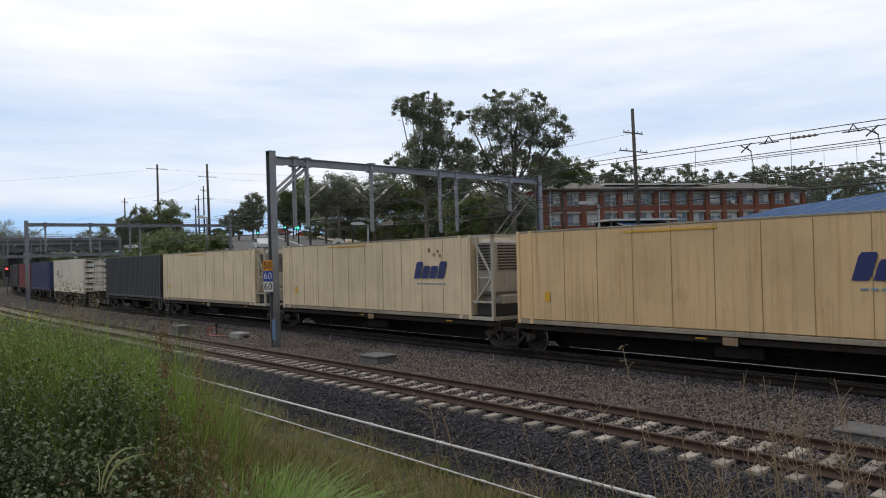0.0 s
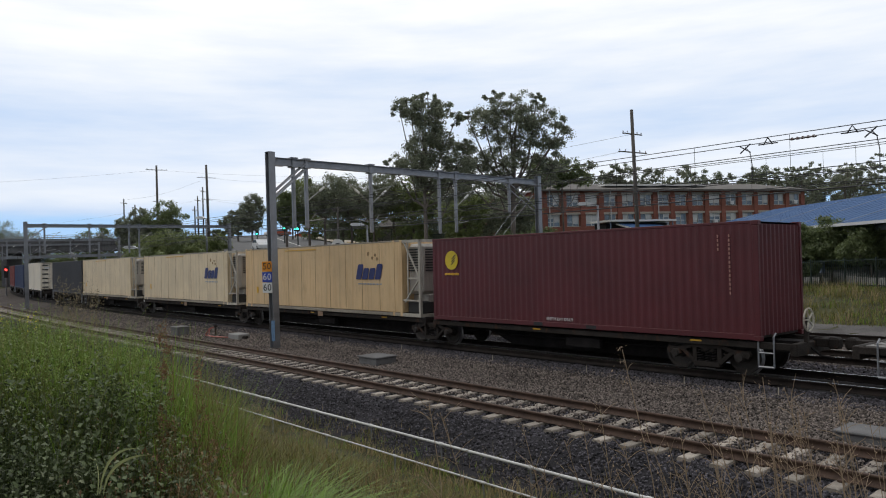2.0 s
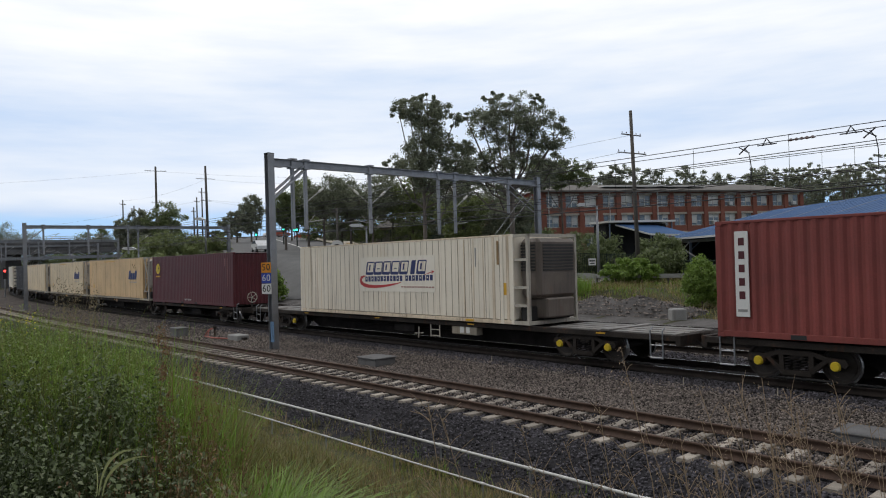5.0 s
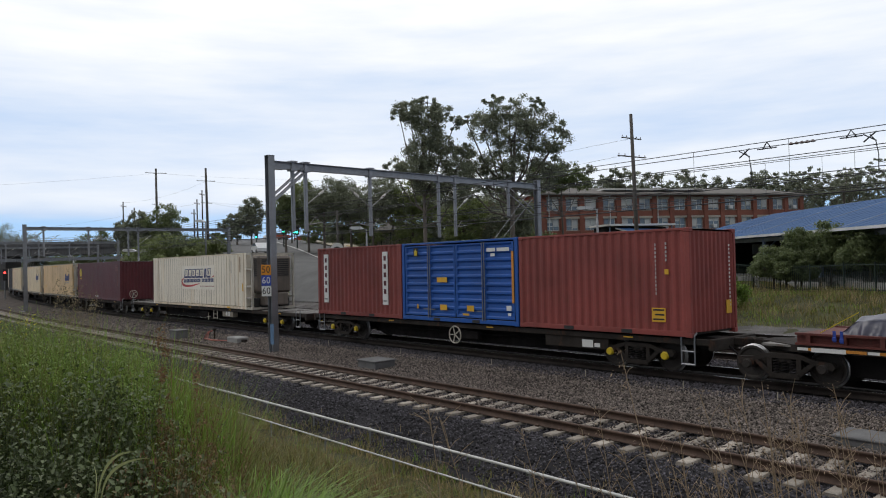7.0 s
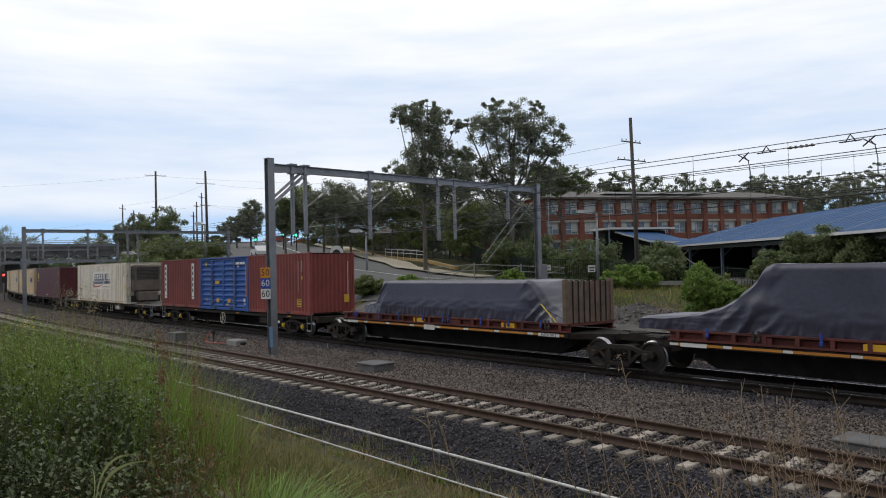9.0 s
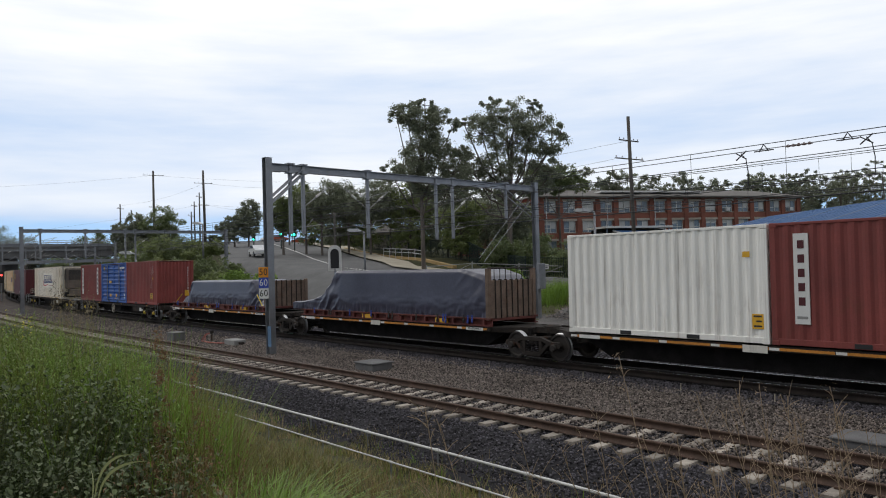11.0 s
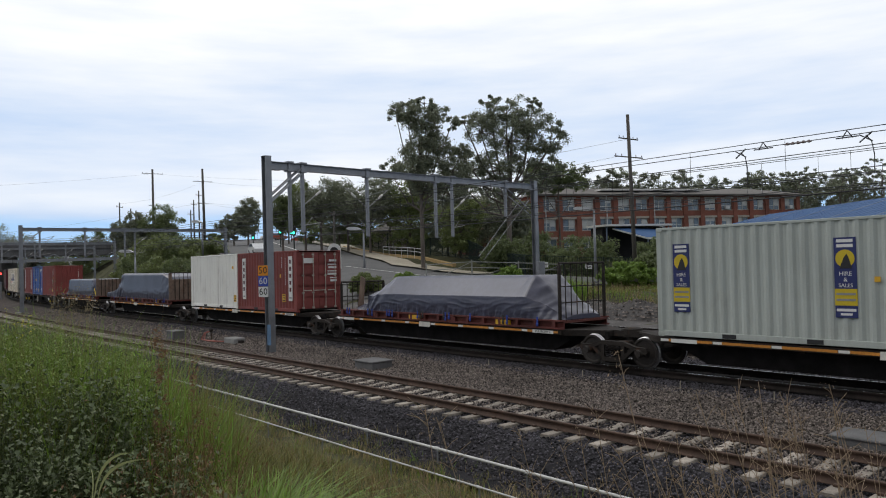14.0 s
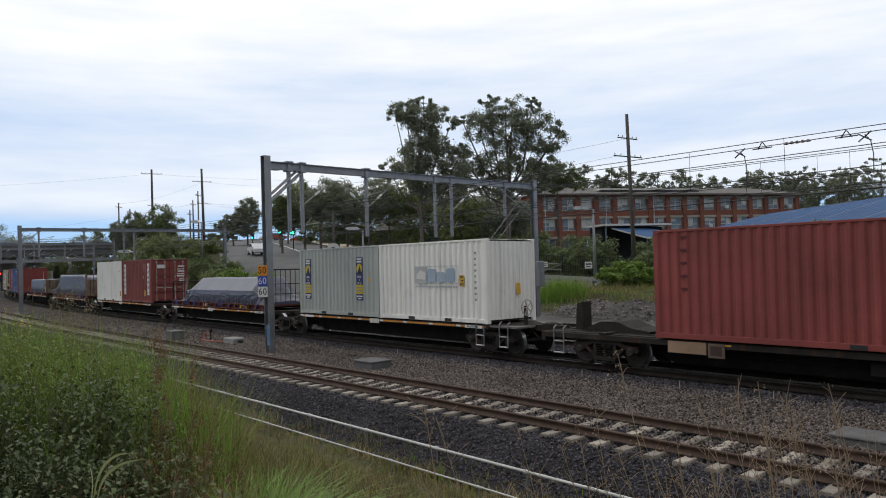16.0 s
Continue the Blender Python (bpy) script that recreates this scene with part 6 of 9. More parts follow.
def side_opening_container(label, L, H, at_q, base):
    """A blue container whose side is four folding doors with pressed horizontal ribs."""
    box = thing("side_door_container", label, "shipping container", "containers on the train")
    container_frame(box, L, H, "blue")
    n = 4
    w = (L - 0.34) / n
    for i in range(n):
        c = L / 2 - 0.17 - w * (i + 0.5)
        d = Shape()
        rows = []
        z = 0.2
        zs = []
        ribs = 9
        st = (H - 0.36) / ribs
        for k in range(ribs):
            zs += [(z + k * st, 0), (z + k * st + 0.06, 0), (z + k * st + 0.10, 0.05), (z + k * st + st - 0.06, 0.05)]
        zs += [(H - 0.16, 0), (H - 0.12, 0)]
        x0, x1 = c - w / 2 + 0.02, c + w / 2 - 0.02
        for zz, dep in zs:
            rows.append([(x0, CW - 0.02, zz), (x0 + 0.07, CW - 0.02, zz), (x0 + 0.10, CW - 0.02 - dep, zz), (x1 - 0.10, CW - 0.02 - dep, zz), (x1 - 0.07, CW - 0.02, zz), (x1, CW - 0.02, zz)])
        d.sheet(rows)
        leaf = part("side_door", d, "blue", box)
        xr = x0 + 0.035 if i % 2 == 0 else x1 - 0.035
        r = Shape().rod([(xr, CW + 0.01, 0.12), (xr, CW + 0.01, H - 0.1)], 0.017, 6)
        part("lock_rod", r, "galv", leaf)
        if i < 3:
            hx = (x0 - 0.02, x0 + 0.30) if i % 2 == 0 else (x1 - 0.30, x1 + 0.02)
            part("handle", Shape().box(hx[0], hx[1], CW, CW + 0.025, 0.42, 0.45), "galv", leaf)
        part("hinge", Shape().box(xr - 0.03, xr + 0.03, CW - 0.02, CW + 0.02, 1.2, 1.26).box(xr - 0.03, xr + 0.03, CW - 0.02, CW + 0.02, 2.1, 2.16), "blue", leaf)
    part("side_wall", corrugated(L - 0.3, 0.14, H - 0.05, -CW + 0.012, 0), "blue", box)
    for sx in (1, -1):
        part("end_wall", corrugated(2 * CW - 0.2, 0.12, H - 0.08, sx * (L / 2 - 0.03), 0, 0.22, 0.045, "y"), "blue", box)
    y = CW + 0.006
    bars([(0.42, 0.98, 1.42, 1.60)], box, "warning_label", "label_y", y)
    bars([(0.45, 0.82, 0.42, 0.62)], box, "warning_label", "label_y", y)
    bars([(-0.95, -0.60, 0.42, 0.62)], box, "warning_label", "label_y", y)
    bars([(-0.70, -0.38, 0.27, 0.34)], box, "warning_label", "label_y", y)
    bars([(2.05, 2.14, 0.44, 0.60)], box, "warning_label", "label_y", y)
    bars([(2.05, 2.30, 2.38, 2.70)], box, "emblem", "ink_black", y)
    part("emblem_inlay", Shape().plate([(2.10, 2.42), (2.25, 2.42), (2.26, 2.56), (2.19, 2.66), (2.09, 2.56)], y + 0.003, y + 0.007), "yellow", box)
    bars([(-2.86, -2.76, 0.75, 2.45)], box, "reflector_strip", "orange", y + 0.004)
    bars([(-2.02, -1.62, 2.46, 2.58), (-2.66, -2.1, 2.46, 2.58), (-2.0, -1.8, 2.30, 2.40)], box, "marking", "clean_w", y)
    bars([(-2.72, -2.50, 0.50, 0.66), (-2.70, -2.56, 0.33, 0.42)], box, "marking", "clean_w", y)
    RIDERS.append((box, at_q, base))
    return box


# ---- bogies and wagons ----
def make_bogie_meshes():
    out = {}
    wb = 0.89
    R = 0.43
    w = Shape()
    for sy in (1, -1):
        y = sy * 0.7175
        o = sy * 0.065
        w.lathe([(0.09, -o * 1.2 + y), (0.12, -o + y), (0.30, -o * 0.5 + y), (0.37, -o * 0.9 + y), (R + 0.028, -o * 0.95 + y), (R + 0.022, -o * 0.5 + y), (R, -o * 0.3 + y), (R - 0.006, o + y), (0.37, o + y), (0.33, o * 0.5 + y), (0.14, o * 0.25 + y), (0.12, o * 1.2 + y), (0.085, o * 1.4 + y)], "y", 28)
    w.rod([(0, -1.05, 0), (0, 1.05, 0)], 0.075, 12)
    out["wheelset"] = w.mesh("wheelset", "wheel", False)
    out["wheelset"].materials.append(M["tread"])
    for f in out["wheelset"].polygons:
        if all(math.hypot(out["wheelset"].vertices[i].co.x, out["wheelset"].vertices[i].co.z) > R - 0.01 for i in f.vertices):
            f.material_index = 1
    c = Shape()
    c.lathe([(0.115, 0.0), (0.115, 0.05), (0.095, 0.07), (0.095, 0.10)], "y", 14)
    for k in range(3):
        a = 2 * math.pi * k / 3
        c.rod([(0.06 * math.cos(a), 0.1, 0.06 * math.sin(a)), (0.06 * math.cos(a), 0.115, 0.06 * math.sin(a))], 0.014, 6)
    out["cap"] = {k: c.mesh("axle_cap", k) for k in ("wheel", "yellow")}
    s = Shape()
    s.plate([(-1.16, 0.50), (-1.10, 0.60), (-0.75, 0.62), (-0.36, 0.74), (0.36, 0.74), (0.75, 0.62), (1.10, 0.60), (1.16, 0.50), (1.10, 0.42), (0.74, 0.50), (0.42, 0.62), (-0.42, 0.62), (-0.74, 0.50), (-1.10, 0.42)], -0.07, 0.07)
    s.plate([(-0.72, 0.52), (-0.60, 0.54), (-0.24, 0.24), (-0.32, 0.16)], -0.07, 0.07)
    s.plate([(0.72, 0.52), (0.60, 0.54), (0.24, 0.24), (0.32, 0.16)], -0.07, 0.07)
    s.plate([(-0.36, 0.15), (0.36, 0.15), (0.34, 0.27), (-0.34, 0.27)], -0.09, 0.09)
    s.box(-0.40, -0.29, -0.06, 0.06, 0.25, 0.66).box(0.29, 0.40, -0.06, 0.06, 0.25, 0.66)
    for sx in (1, -1):
        s.box(sx * wb - 0.16, sx * wb + 0.16, -0.08, 0.08, 0.40, 0.58, chamfer=0.03)
    out["sideframe"] = s.mesh("sideframe", "under")
    sp = Shape()
    for x in (-0.2, 0, 0.2):
        pts = [(x + 0.075 * math.cos(a * 0.9), 0.0 + 0.075 * math.sin(a * 0.9), 0.27 + a * 0.0098) for a in range(0, 32)]
        sp.rod(pts, 0.017, 5)
    out["spring"] = sp.mesh("springs", "black")
    b = Shape().box(-0.19, 0.19, -1.02, 1.02, 0.50, 0.70, chamfer=0.03).lathe([(0.22, 0.70), (0.22, 0.80)], "z", 16)
    b.box(-0.26, 0.26, -0.35, 0.35, 0.48, 0.66)
    out["bolster"] = b.mesh("bolster", "under")
    k = Shape()
    for sx in (1, -1):
        k.bar((sx * 0.42, -0.95, 0.42), (sx * 0.42, 0.95, 0.42), 0.07, 0.09)
        for sy in (1, -1):
            k.box(sx * 0.42 - 0.03, sx * 0.42 + 0.06, sy * 0.7175 - 0.06, sy * 0.7175 + 0.06, 0.30, 0.56)
    out["brake_beam"] = k.mesh("brake_beam", "black")
    return out


BOGIE = make_bogie_meshes()
WHEELSETS, RIDERS = [], []


def bogie(wagon, x, cap="wheel"):
    b = part("bogie", BOGIE["bolster"], "under", wagon, "grimy cast steel three-piece bogie", pose(x, 0, 0))
    for sy in (1, -1):
        sf = part("sideframe", BOGIE["sideframe"], "", b, "", pose(0, sy * 0.99, 0))
    for sx in (1, -1):
        w = part("wheelset", BOGIE["wheelset"], "", b, "pair of steel wheels on an axle", pose(sx * 0.89, 0, 0.43))
        WHEELSETS.append(w)
        for sy in (1, -1):
            part("axle_cap", BOGIE["cap"][cap], "", b, "yellow axle cap" if cap == "yellow" else "", pose(sx * 0.89, sy * 1.03, 0.44, 0, 0, 0 if sy > 0 else 180))
    for sy in (1, -1):
        part("spring_nest", BOGIE["spring"], "", b, "", pose(0, sy * 0.99, 0))
    part("brake_beam", BOGIE["brake_beam"], "", b)
    return b


def coupler(wagon, x, sx):
    sh = Shape().box(min(x, x + sx * 0.42), max(x, x + sx * 0.42), -0.10, 0.10, 0.74, 0.94, chamfer=0.02)
    sh.box(min(x + sx * 0.36, x + sx * 0.62), max(x + sx * 0.36, x + sx * 0.62), -0.17, 0.15, 0.70, 0.98, chamfer=0.05)
    part("coupler", sh, "under", wagon, "rusty knuckle coupler")
    h = Shape().rod([(x, 0.35, 0.80), (x + sx * 0.3, 0.34, 0.55), (x + sx * 0.55, 0.30, 0.52)], 0.03, 6)
    part("air_hose", h, "black", wagon)


def hand_rail(wagon, x, y):
    sh = Shape()
    for dx in (0, 0.38):
        sh.rod([(x + dx, y, 0.28), (x + dx, y, 1.02), (x + dx + 0.0, y - 0.12, 1.10)], 0.022, 6)
    sh.rod([(x, y, 0.28), (x + 0.38, y, 0.28)], 0.03, 6).rod([(x, y, 0.62), (x + 0.38, y, 0.62)], 0.02, 6)
    part("step", sh, "galv", wagon, "pale steel shunter's step")


def flat_wagon(label, q, length, bogie_at, cap="wheel", deck="deck", z=0.92, open_deck=(), bogies=None, free_ends=(1, -1)):
    """A skeletal container wagon: deep centre sill, side sills, cross members, two bogies."""
    w = thing("container_wagon", label, "railway wagon", "wagons of the freight train")
    h = length / 2
    for sy in (1, -1):
        y0, y1 = sorted((sy * 1.14, sy * 1.02))
        sill = Shape().box(-h, h, y0, y1, z - 0.17, z - 0.01, chamfer=0.012)
        part("side_sill", sill, "under", w)
    c = Shape()
    b = bogie_at - 1.5
    c.plate([(-h, z - 0.32), (-b - 0.6, z - 0.36), (-b + 0.3, z - 0.74), (b - 0.3, z - 0.74), (b + 0.6, z - 0.36), (h, z - 0.32), (h, z - 0.03), (-h, z - 0.03)], -0.28, 0.28)
    part("centre_sill", c, "black", w)
    n = int(length / 1.55)
    for i in range(n + 1):
        x = -h + 0.12 + i * (length - 0.24) / n
        part("cross_member", Shape().box(x - 0.06, x + 0.06, -1.02, 1.02, z - 0.20, z - 0.04), "under", w)
    for x0, x1 in open_deck:
        part("deck_plate", Shape().box(x0, x1, -1.0, 1.0, z - 0.03, z + 0.01), deck, w, "worn steel deck plate")
        for k, y in enumerate((-0.55, 0.0, 0.55)):
            part("deck_strip", Shape().box(x0 + 0.05, x1 - 0.05, y - 0.11, y + 0.11, z + 0.01, z + 0.025), deck, w)
        part("deck_beam", Shape().box((x0 + x1) / 2 - 0.14, (x0 + x1) / 2 + 0.14, -1.16, 1.16, z + 0.012, z + 0.05), deck, w)
    for i in range(int(length / 5.5)):
        x = -h + 2.5 + i * 5.5
        part("reflector_strip", Shape().box(x - 0.16, x + 0.16, 1.14, 1.146, z - 0.09, z - 0.05), "label_y", w)
    for x in (bogie_at, -bogie_at) if bogies is None else bogies:
        bogie(w, x, cap)
    for sx in (1, -1):
        if sx in free_ends:
            coupler(w, sx * h, sx)
            hand_rail(w, sx * (h - 0.45) - (0.38 if sx > 0 else 0), 1.16)
        part("head_stock", Shape().box(sx * h - 0.08, sx * h + 0.08, -1.14, 1.14, z - 0.30, z, chamfer=0.015), "under", w)
    br = Shape().lathe([(0.17, -0.45), (0.17, 0.45)], "x", 12, (2.2, -0.5, z - 0.55)).box(-0.8, 0.5, 0.75, 0.95, z - 0.55, z - 0.25, chamfer=0.02)
    br.rod([(-4, 0.55, z - 0.4), (4, 0.55, z - 0.4)], 0.025, 6)
    part("brake_gear", br, "black", w)
    RIDERS.append((w, q, 0.0))
    return w


def brake_wheel(wagon, x, y, z, r=0.26, facing="x"):
    sh = Shape()
    pts = []
    for k in range(25):
        a = 2 * math.pi * k / 24
        pts.append((x, y + r * math.cos(a), z + r * math.sin(a)) if facing == "x" else (x + r * math.cos(a), y, z + r * math.sin(a)))
    sh.rod(pts, 0.022, 6)
    for k in range(5):
        a = 2 * math.pi * k / 5
        e_ = (x, y + r * math.cos(a), z + r * math.sin(a)) if facing == "x" else (x + r * math.cos(a), y, z + r * math.sin(a))
        sh.bar((x, y, z), e_, 0.03)
    part("hand_brake_wheel", sh, "frame_w", wagon, "pale spoked hand brake wheel")
    if facing == "x":
        part("brake_stand", Shape().bar((x + 0.06, y, 0.85), (x + 0.06, y, z + 0.05), 0.09), "under", wagon)


def platform(label, q, n, first=False, last=False):
    """One platform of the articulated set; it carries the bogie at its rear, the first one also that in front."""
    w = thing("articulated_platform", label, "railway wagon", "platforms of the articulated wagon")
    h = 6.05
    z = 0.99
    for sy in (1, -1):
        y0, y1 = sorted((sy * 1.18, sy * 1.04))
        sill = part("side_sill", Shape().box(-h, h, y0, y1, z - 0.16, z - 0.02, chamfer=0.01), "under", w)
        if sy > 0:
            for i in range(8):
                x = h - 0.85 - i * 1.5
                part("reflector_strip", Shape().box(x - 0.62, x + 0.62, 1.18, 1.187, z - 0.125, z - 0.06), "orange", sill, "faded orange reflective strip")
                part("reflector_block", Shape().box(x + 0.62, x + 0.86, 1.18, 1.188, z - 0.125, z - 0.06), "clean_w", sill)
            part("number_plate", Shape().box(0.10, 0.72, 1.185, 1.196, z - 0.21, z - 0.03), "offwhite", sill, "pale panel with a worn number")
            part("platform_plate", Shape().box(-h + 0.30, -h + 1.15, 1.182, 1.19, z - 0.15, z - 0.05), "clean_w", sill)
            if n:
                part("lettering", text_shape("PLATFORM %d" % n, 0.105, 0.002), "ink_black", sill, "black stencilled lettering", pose(-h + 0.725, 1.193, z - 0.10))
            part("platform_plate", Shape().box(h - 1.05, h - 0.30, 1.182, 1.19, z - 0.15, z - 0.05), "clean_w", sill)
    c = Shape().plate([(-h - 1.2, 0.72), (-h, 0.72), (-h + 0.9, 0.24), (h - 0.9, 0.24), (h, 0.72), (h + 1.2, 0.72), (h + 1.2, 0.93), (-h - 1.2, 0.93)], -0.45, 0.45)
    part("centre_sill", c, "black", w)
    for sx in (1, -1):
        o = [(sx * (h - 0.2), -1.15), (sx * (h - 0.2), 1.15), (sx * (h + 0.25), 1.0), (sx * (h + 1.25), 0.34), (sx * (h + 1.25), -0.34), (sx * (h + 0.25), -1.0)]
        part("end_casting", Shape().plate(o, 0.80, 0.97, "xy"), "under", w)
    part("articulation", Shape().lathe([(0.30, 0.86), (0.30, 1.02), (0.2, 1.06)], "z", 16, (-h - 1.75, 0, 0)).box(-h - 2.3, -h - 1.2, -0.28, 0.28, 0.80, 0.98), "under", w)
    for k in range(5):
        x = -h + 1.2 + k * (2 * h - 2.4) / 4
        part("cross_member", Shape().box(x - 0.07, x + 0.07, -1.04, 1.04, z - 0.22, z - 0.03), "under", w)
    if last:
        bogie(w, -h + 0.1)
        coupler(w, -h - 1.2, -1)
        hand_rail(w, -h - 0.9, 1.2)
        hand_rail(w, -h + 0.2, 1.2)
        brake_wheel(w, -h - 1.0, 0.35, 1.55)
        part("end_deck", Shape().box(-h - 1.3, -h, -1.15, 1.15, 0.90, 0.96), "deck", w)
    else:
        bogie(w, -h - 1.76)
    if first:
        bogie(w, h + 0.4)
        coupler(w, h + 0.95, 1)
        part("end_deck", Shape().box(h, h + 0.95, -1.0, 1.0, 0.90, 0.95), "deck", w)
    RIDERS.append((w, q, 0.0))
    return w


def flat_rack(label, q, base=1.0, front="none", rear="wall"):
    """A red flat rack: deep side beams, stake pockets, lashing rings and end walls."""
    w = thing("flat_rack", label, "flat rack", "flat racks on the articulated wagon")
    h = 6.096
    for sy in (1, -1):
        y0, y1 = sorted((sy * 1.219, sy * 1.05))
        beam = part("side_beam", Shape().box(-h, h, y0, y1, 0.0, 0.05).box(-h, h, min(sy * 1.10, sy * 1.05), max(sy * 1.10, sy * 1.05), 0.04, 0.24).box(-h, h, y0, y1, 0.23, 0.28), "rack", w)
        for i in range(16):
            x = -h + 0.3 + i * (2 * h - 0.6) / 15
            part("stake_pocket", Shape().box(x - 0.05, x + 0.05, min(sy * 1.222, sy * 1.08), max(sy * 1.222, sy * 1.08), 0.02, 0.27), "rack", beam)
        for x in (-3.6, -1.0, 1.0, 3.6):
            part("fork_pocket", Shape().box(x - 0.30, x + 0.30, min(sy * 1.08, sy * 1.21), max(sy * 1.08, sy * 1.21), 0.05, 0.20), "label_y" if x in (1.0, -3.6) else "rack", beam)
    part("deck", Shape().box(-h, h, -1.1, 1.1, 0.18, 0.25), "rack", w)
    for sx, kind in ((1, front), (-1, rear)):
        x = sx * (h - 0.12)
        if kind == "none":
            continue
        pw = 0.045 if kind == "gate" else 0.08
        for sy in (1, -1):
            part("end_post", Shape().box(x - pw, x + pw, sy * 1.12 - pw, sy * 1.12 + pw, 0.2, 1.62 if kind == "wall" else 1.95 if kind != "gate" or sx < 0 else 1.36, chamfer=0.012), "under" if kind == "gate" else "bulkhead", w)
        if kind == "gate" and sx > 0:
            part("leaning_board", Shape().plate([(5.55, 0.25), (5.20, 0.25), (4.98, 1.55), (5.28, 1.66)], 0.55, 0.60), "bulkhead", w, "grey-brown board leaning by the gate")
        if kind in ("wall", "wall_tall"):
            for i in range(8):
                y = -0.97 + i * 0.277
                part("wall_board", Shape().box(x - 0.035, x + 0.035, y - 0.13, y + 0.13, 0.26, 1.55, chamfer=0.01), "bulkhead", w)
            for i in range(7):
                y = -0.83 + i * 0.277
                part("wall_rib", Shape().box(x - 0.06, x + 0.06, y - 0.02, y + 0.02, 0.26, 1.58), "under", w)
            if kind == "wall_tall":
                r = Shape().rod([(x, -1.12, 1.5), (x, -1.12, 1.96), (x, 1.12, 1.96), (x, 1.12, 1.5)], 0.03, 6)
                for i in range(7):
                    y = -0.83 + i * 0.277
                    r.rod([(x, y, 1.55), (x, y, 1.96)], 0.015, 5)
                part("top_rail", r, "under", w)
                part("tie_strap", Shape().rod([(x + 0.07, -1.15, 0.86), (x + 0.085, 0, 0.95), (x + 0.07, 1.15, 0.84)], 0.022, 5), "strap", w, "blue lashing strap")
        else:
            zt = 1.42 if sx > 0 else 2.02
            gate = part("pipe_gate", Shape().rod([(x, -1.12, 0.25), (x, -1.12, zt), (x, 1.12, zt), (x, 1.12, 0.25)], 0.04, 6), "under", w, "rusty pipe gate")
            for i in range(7):
                y = -0.83 + i * 0.277
                part("gate_bar", Shape().rod([(x, y, 0.25), (x, y, zt)], 0.018, 5), "under", gate)
            for zz in (0.8, 1.3):
                part("gate_rail", Shape().rod([(x, -1.12, zz), (x, 1.12, zz)], 0.02, 5), "under", gate)
    rng = random.Random(int(q * 10))
    for i in range(8):
        xc = -h + 0.9 + i * 1.46 + rng.uniform(-0.25, 0.25)
        for j in range(rng.choice((1, 2, 3, 3))):
            x = xc + j * rng.uniform(0.12, 0.24)
            kind = rng.choice(("strap", "strap", "wheel"))
            foot = rng.uniform(0.04, 0.12)
            st = Shape().box(x - 0.035, x + 0.035, 1.224, 1.236, foot, 0.36, chamfer=0.003)
            st.box(x - 0.045, x + 0.045, 1.224, 1.258, foot + 0.02, foot + 0.11, chamfer=0.01)
            part("lashing_strap", st, kind, w, "blue ratchet strap" if kind == "strap" else "dark lashing ratchet")
    RIDERS.append((w, q, base))
    return w


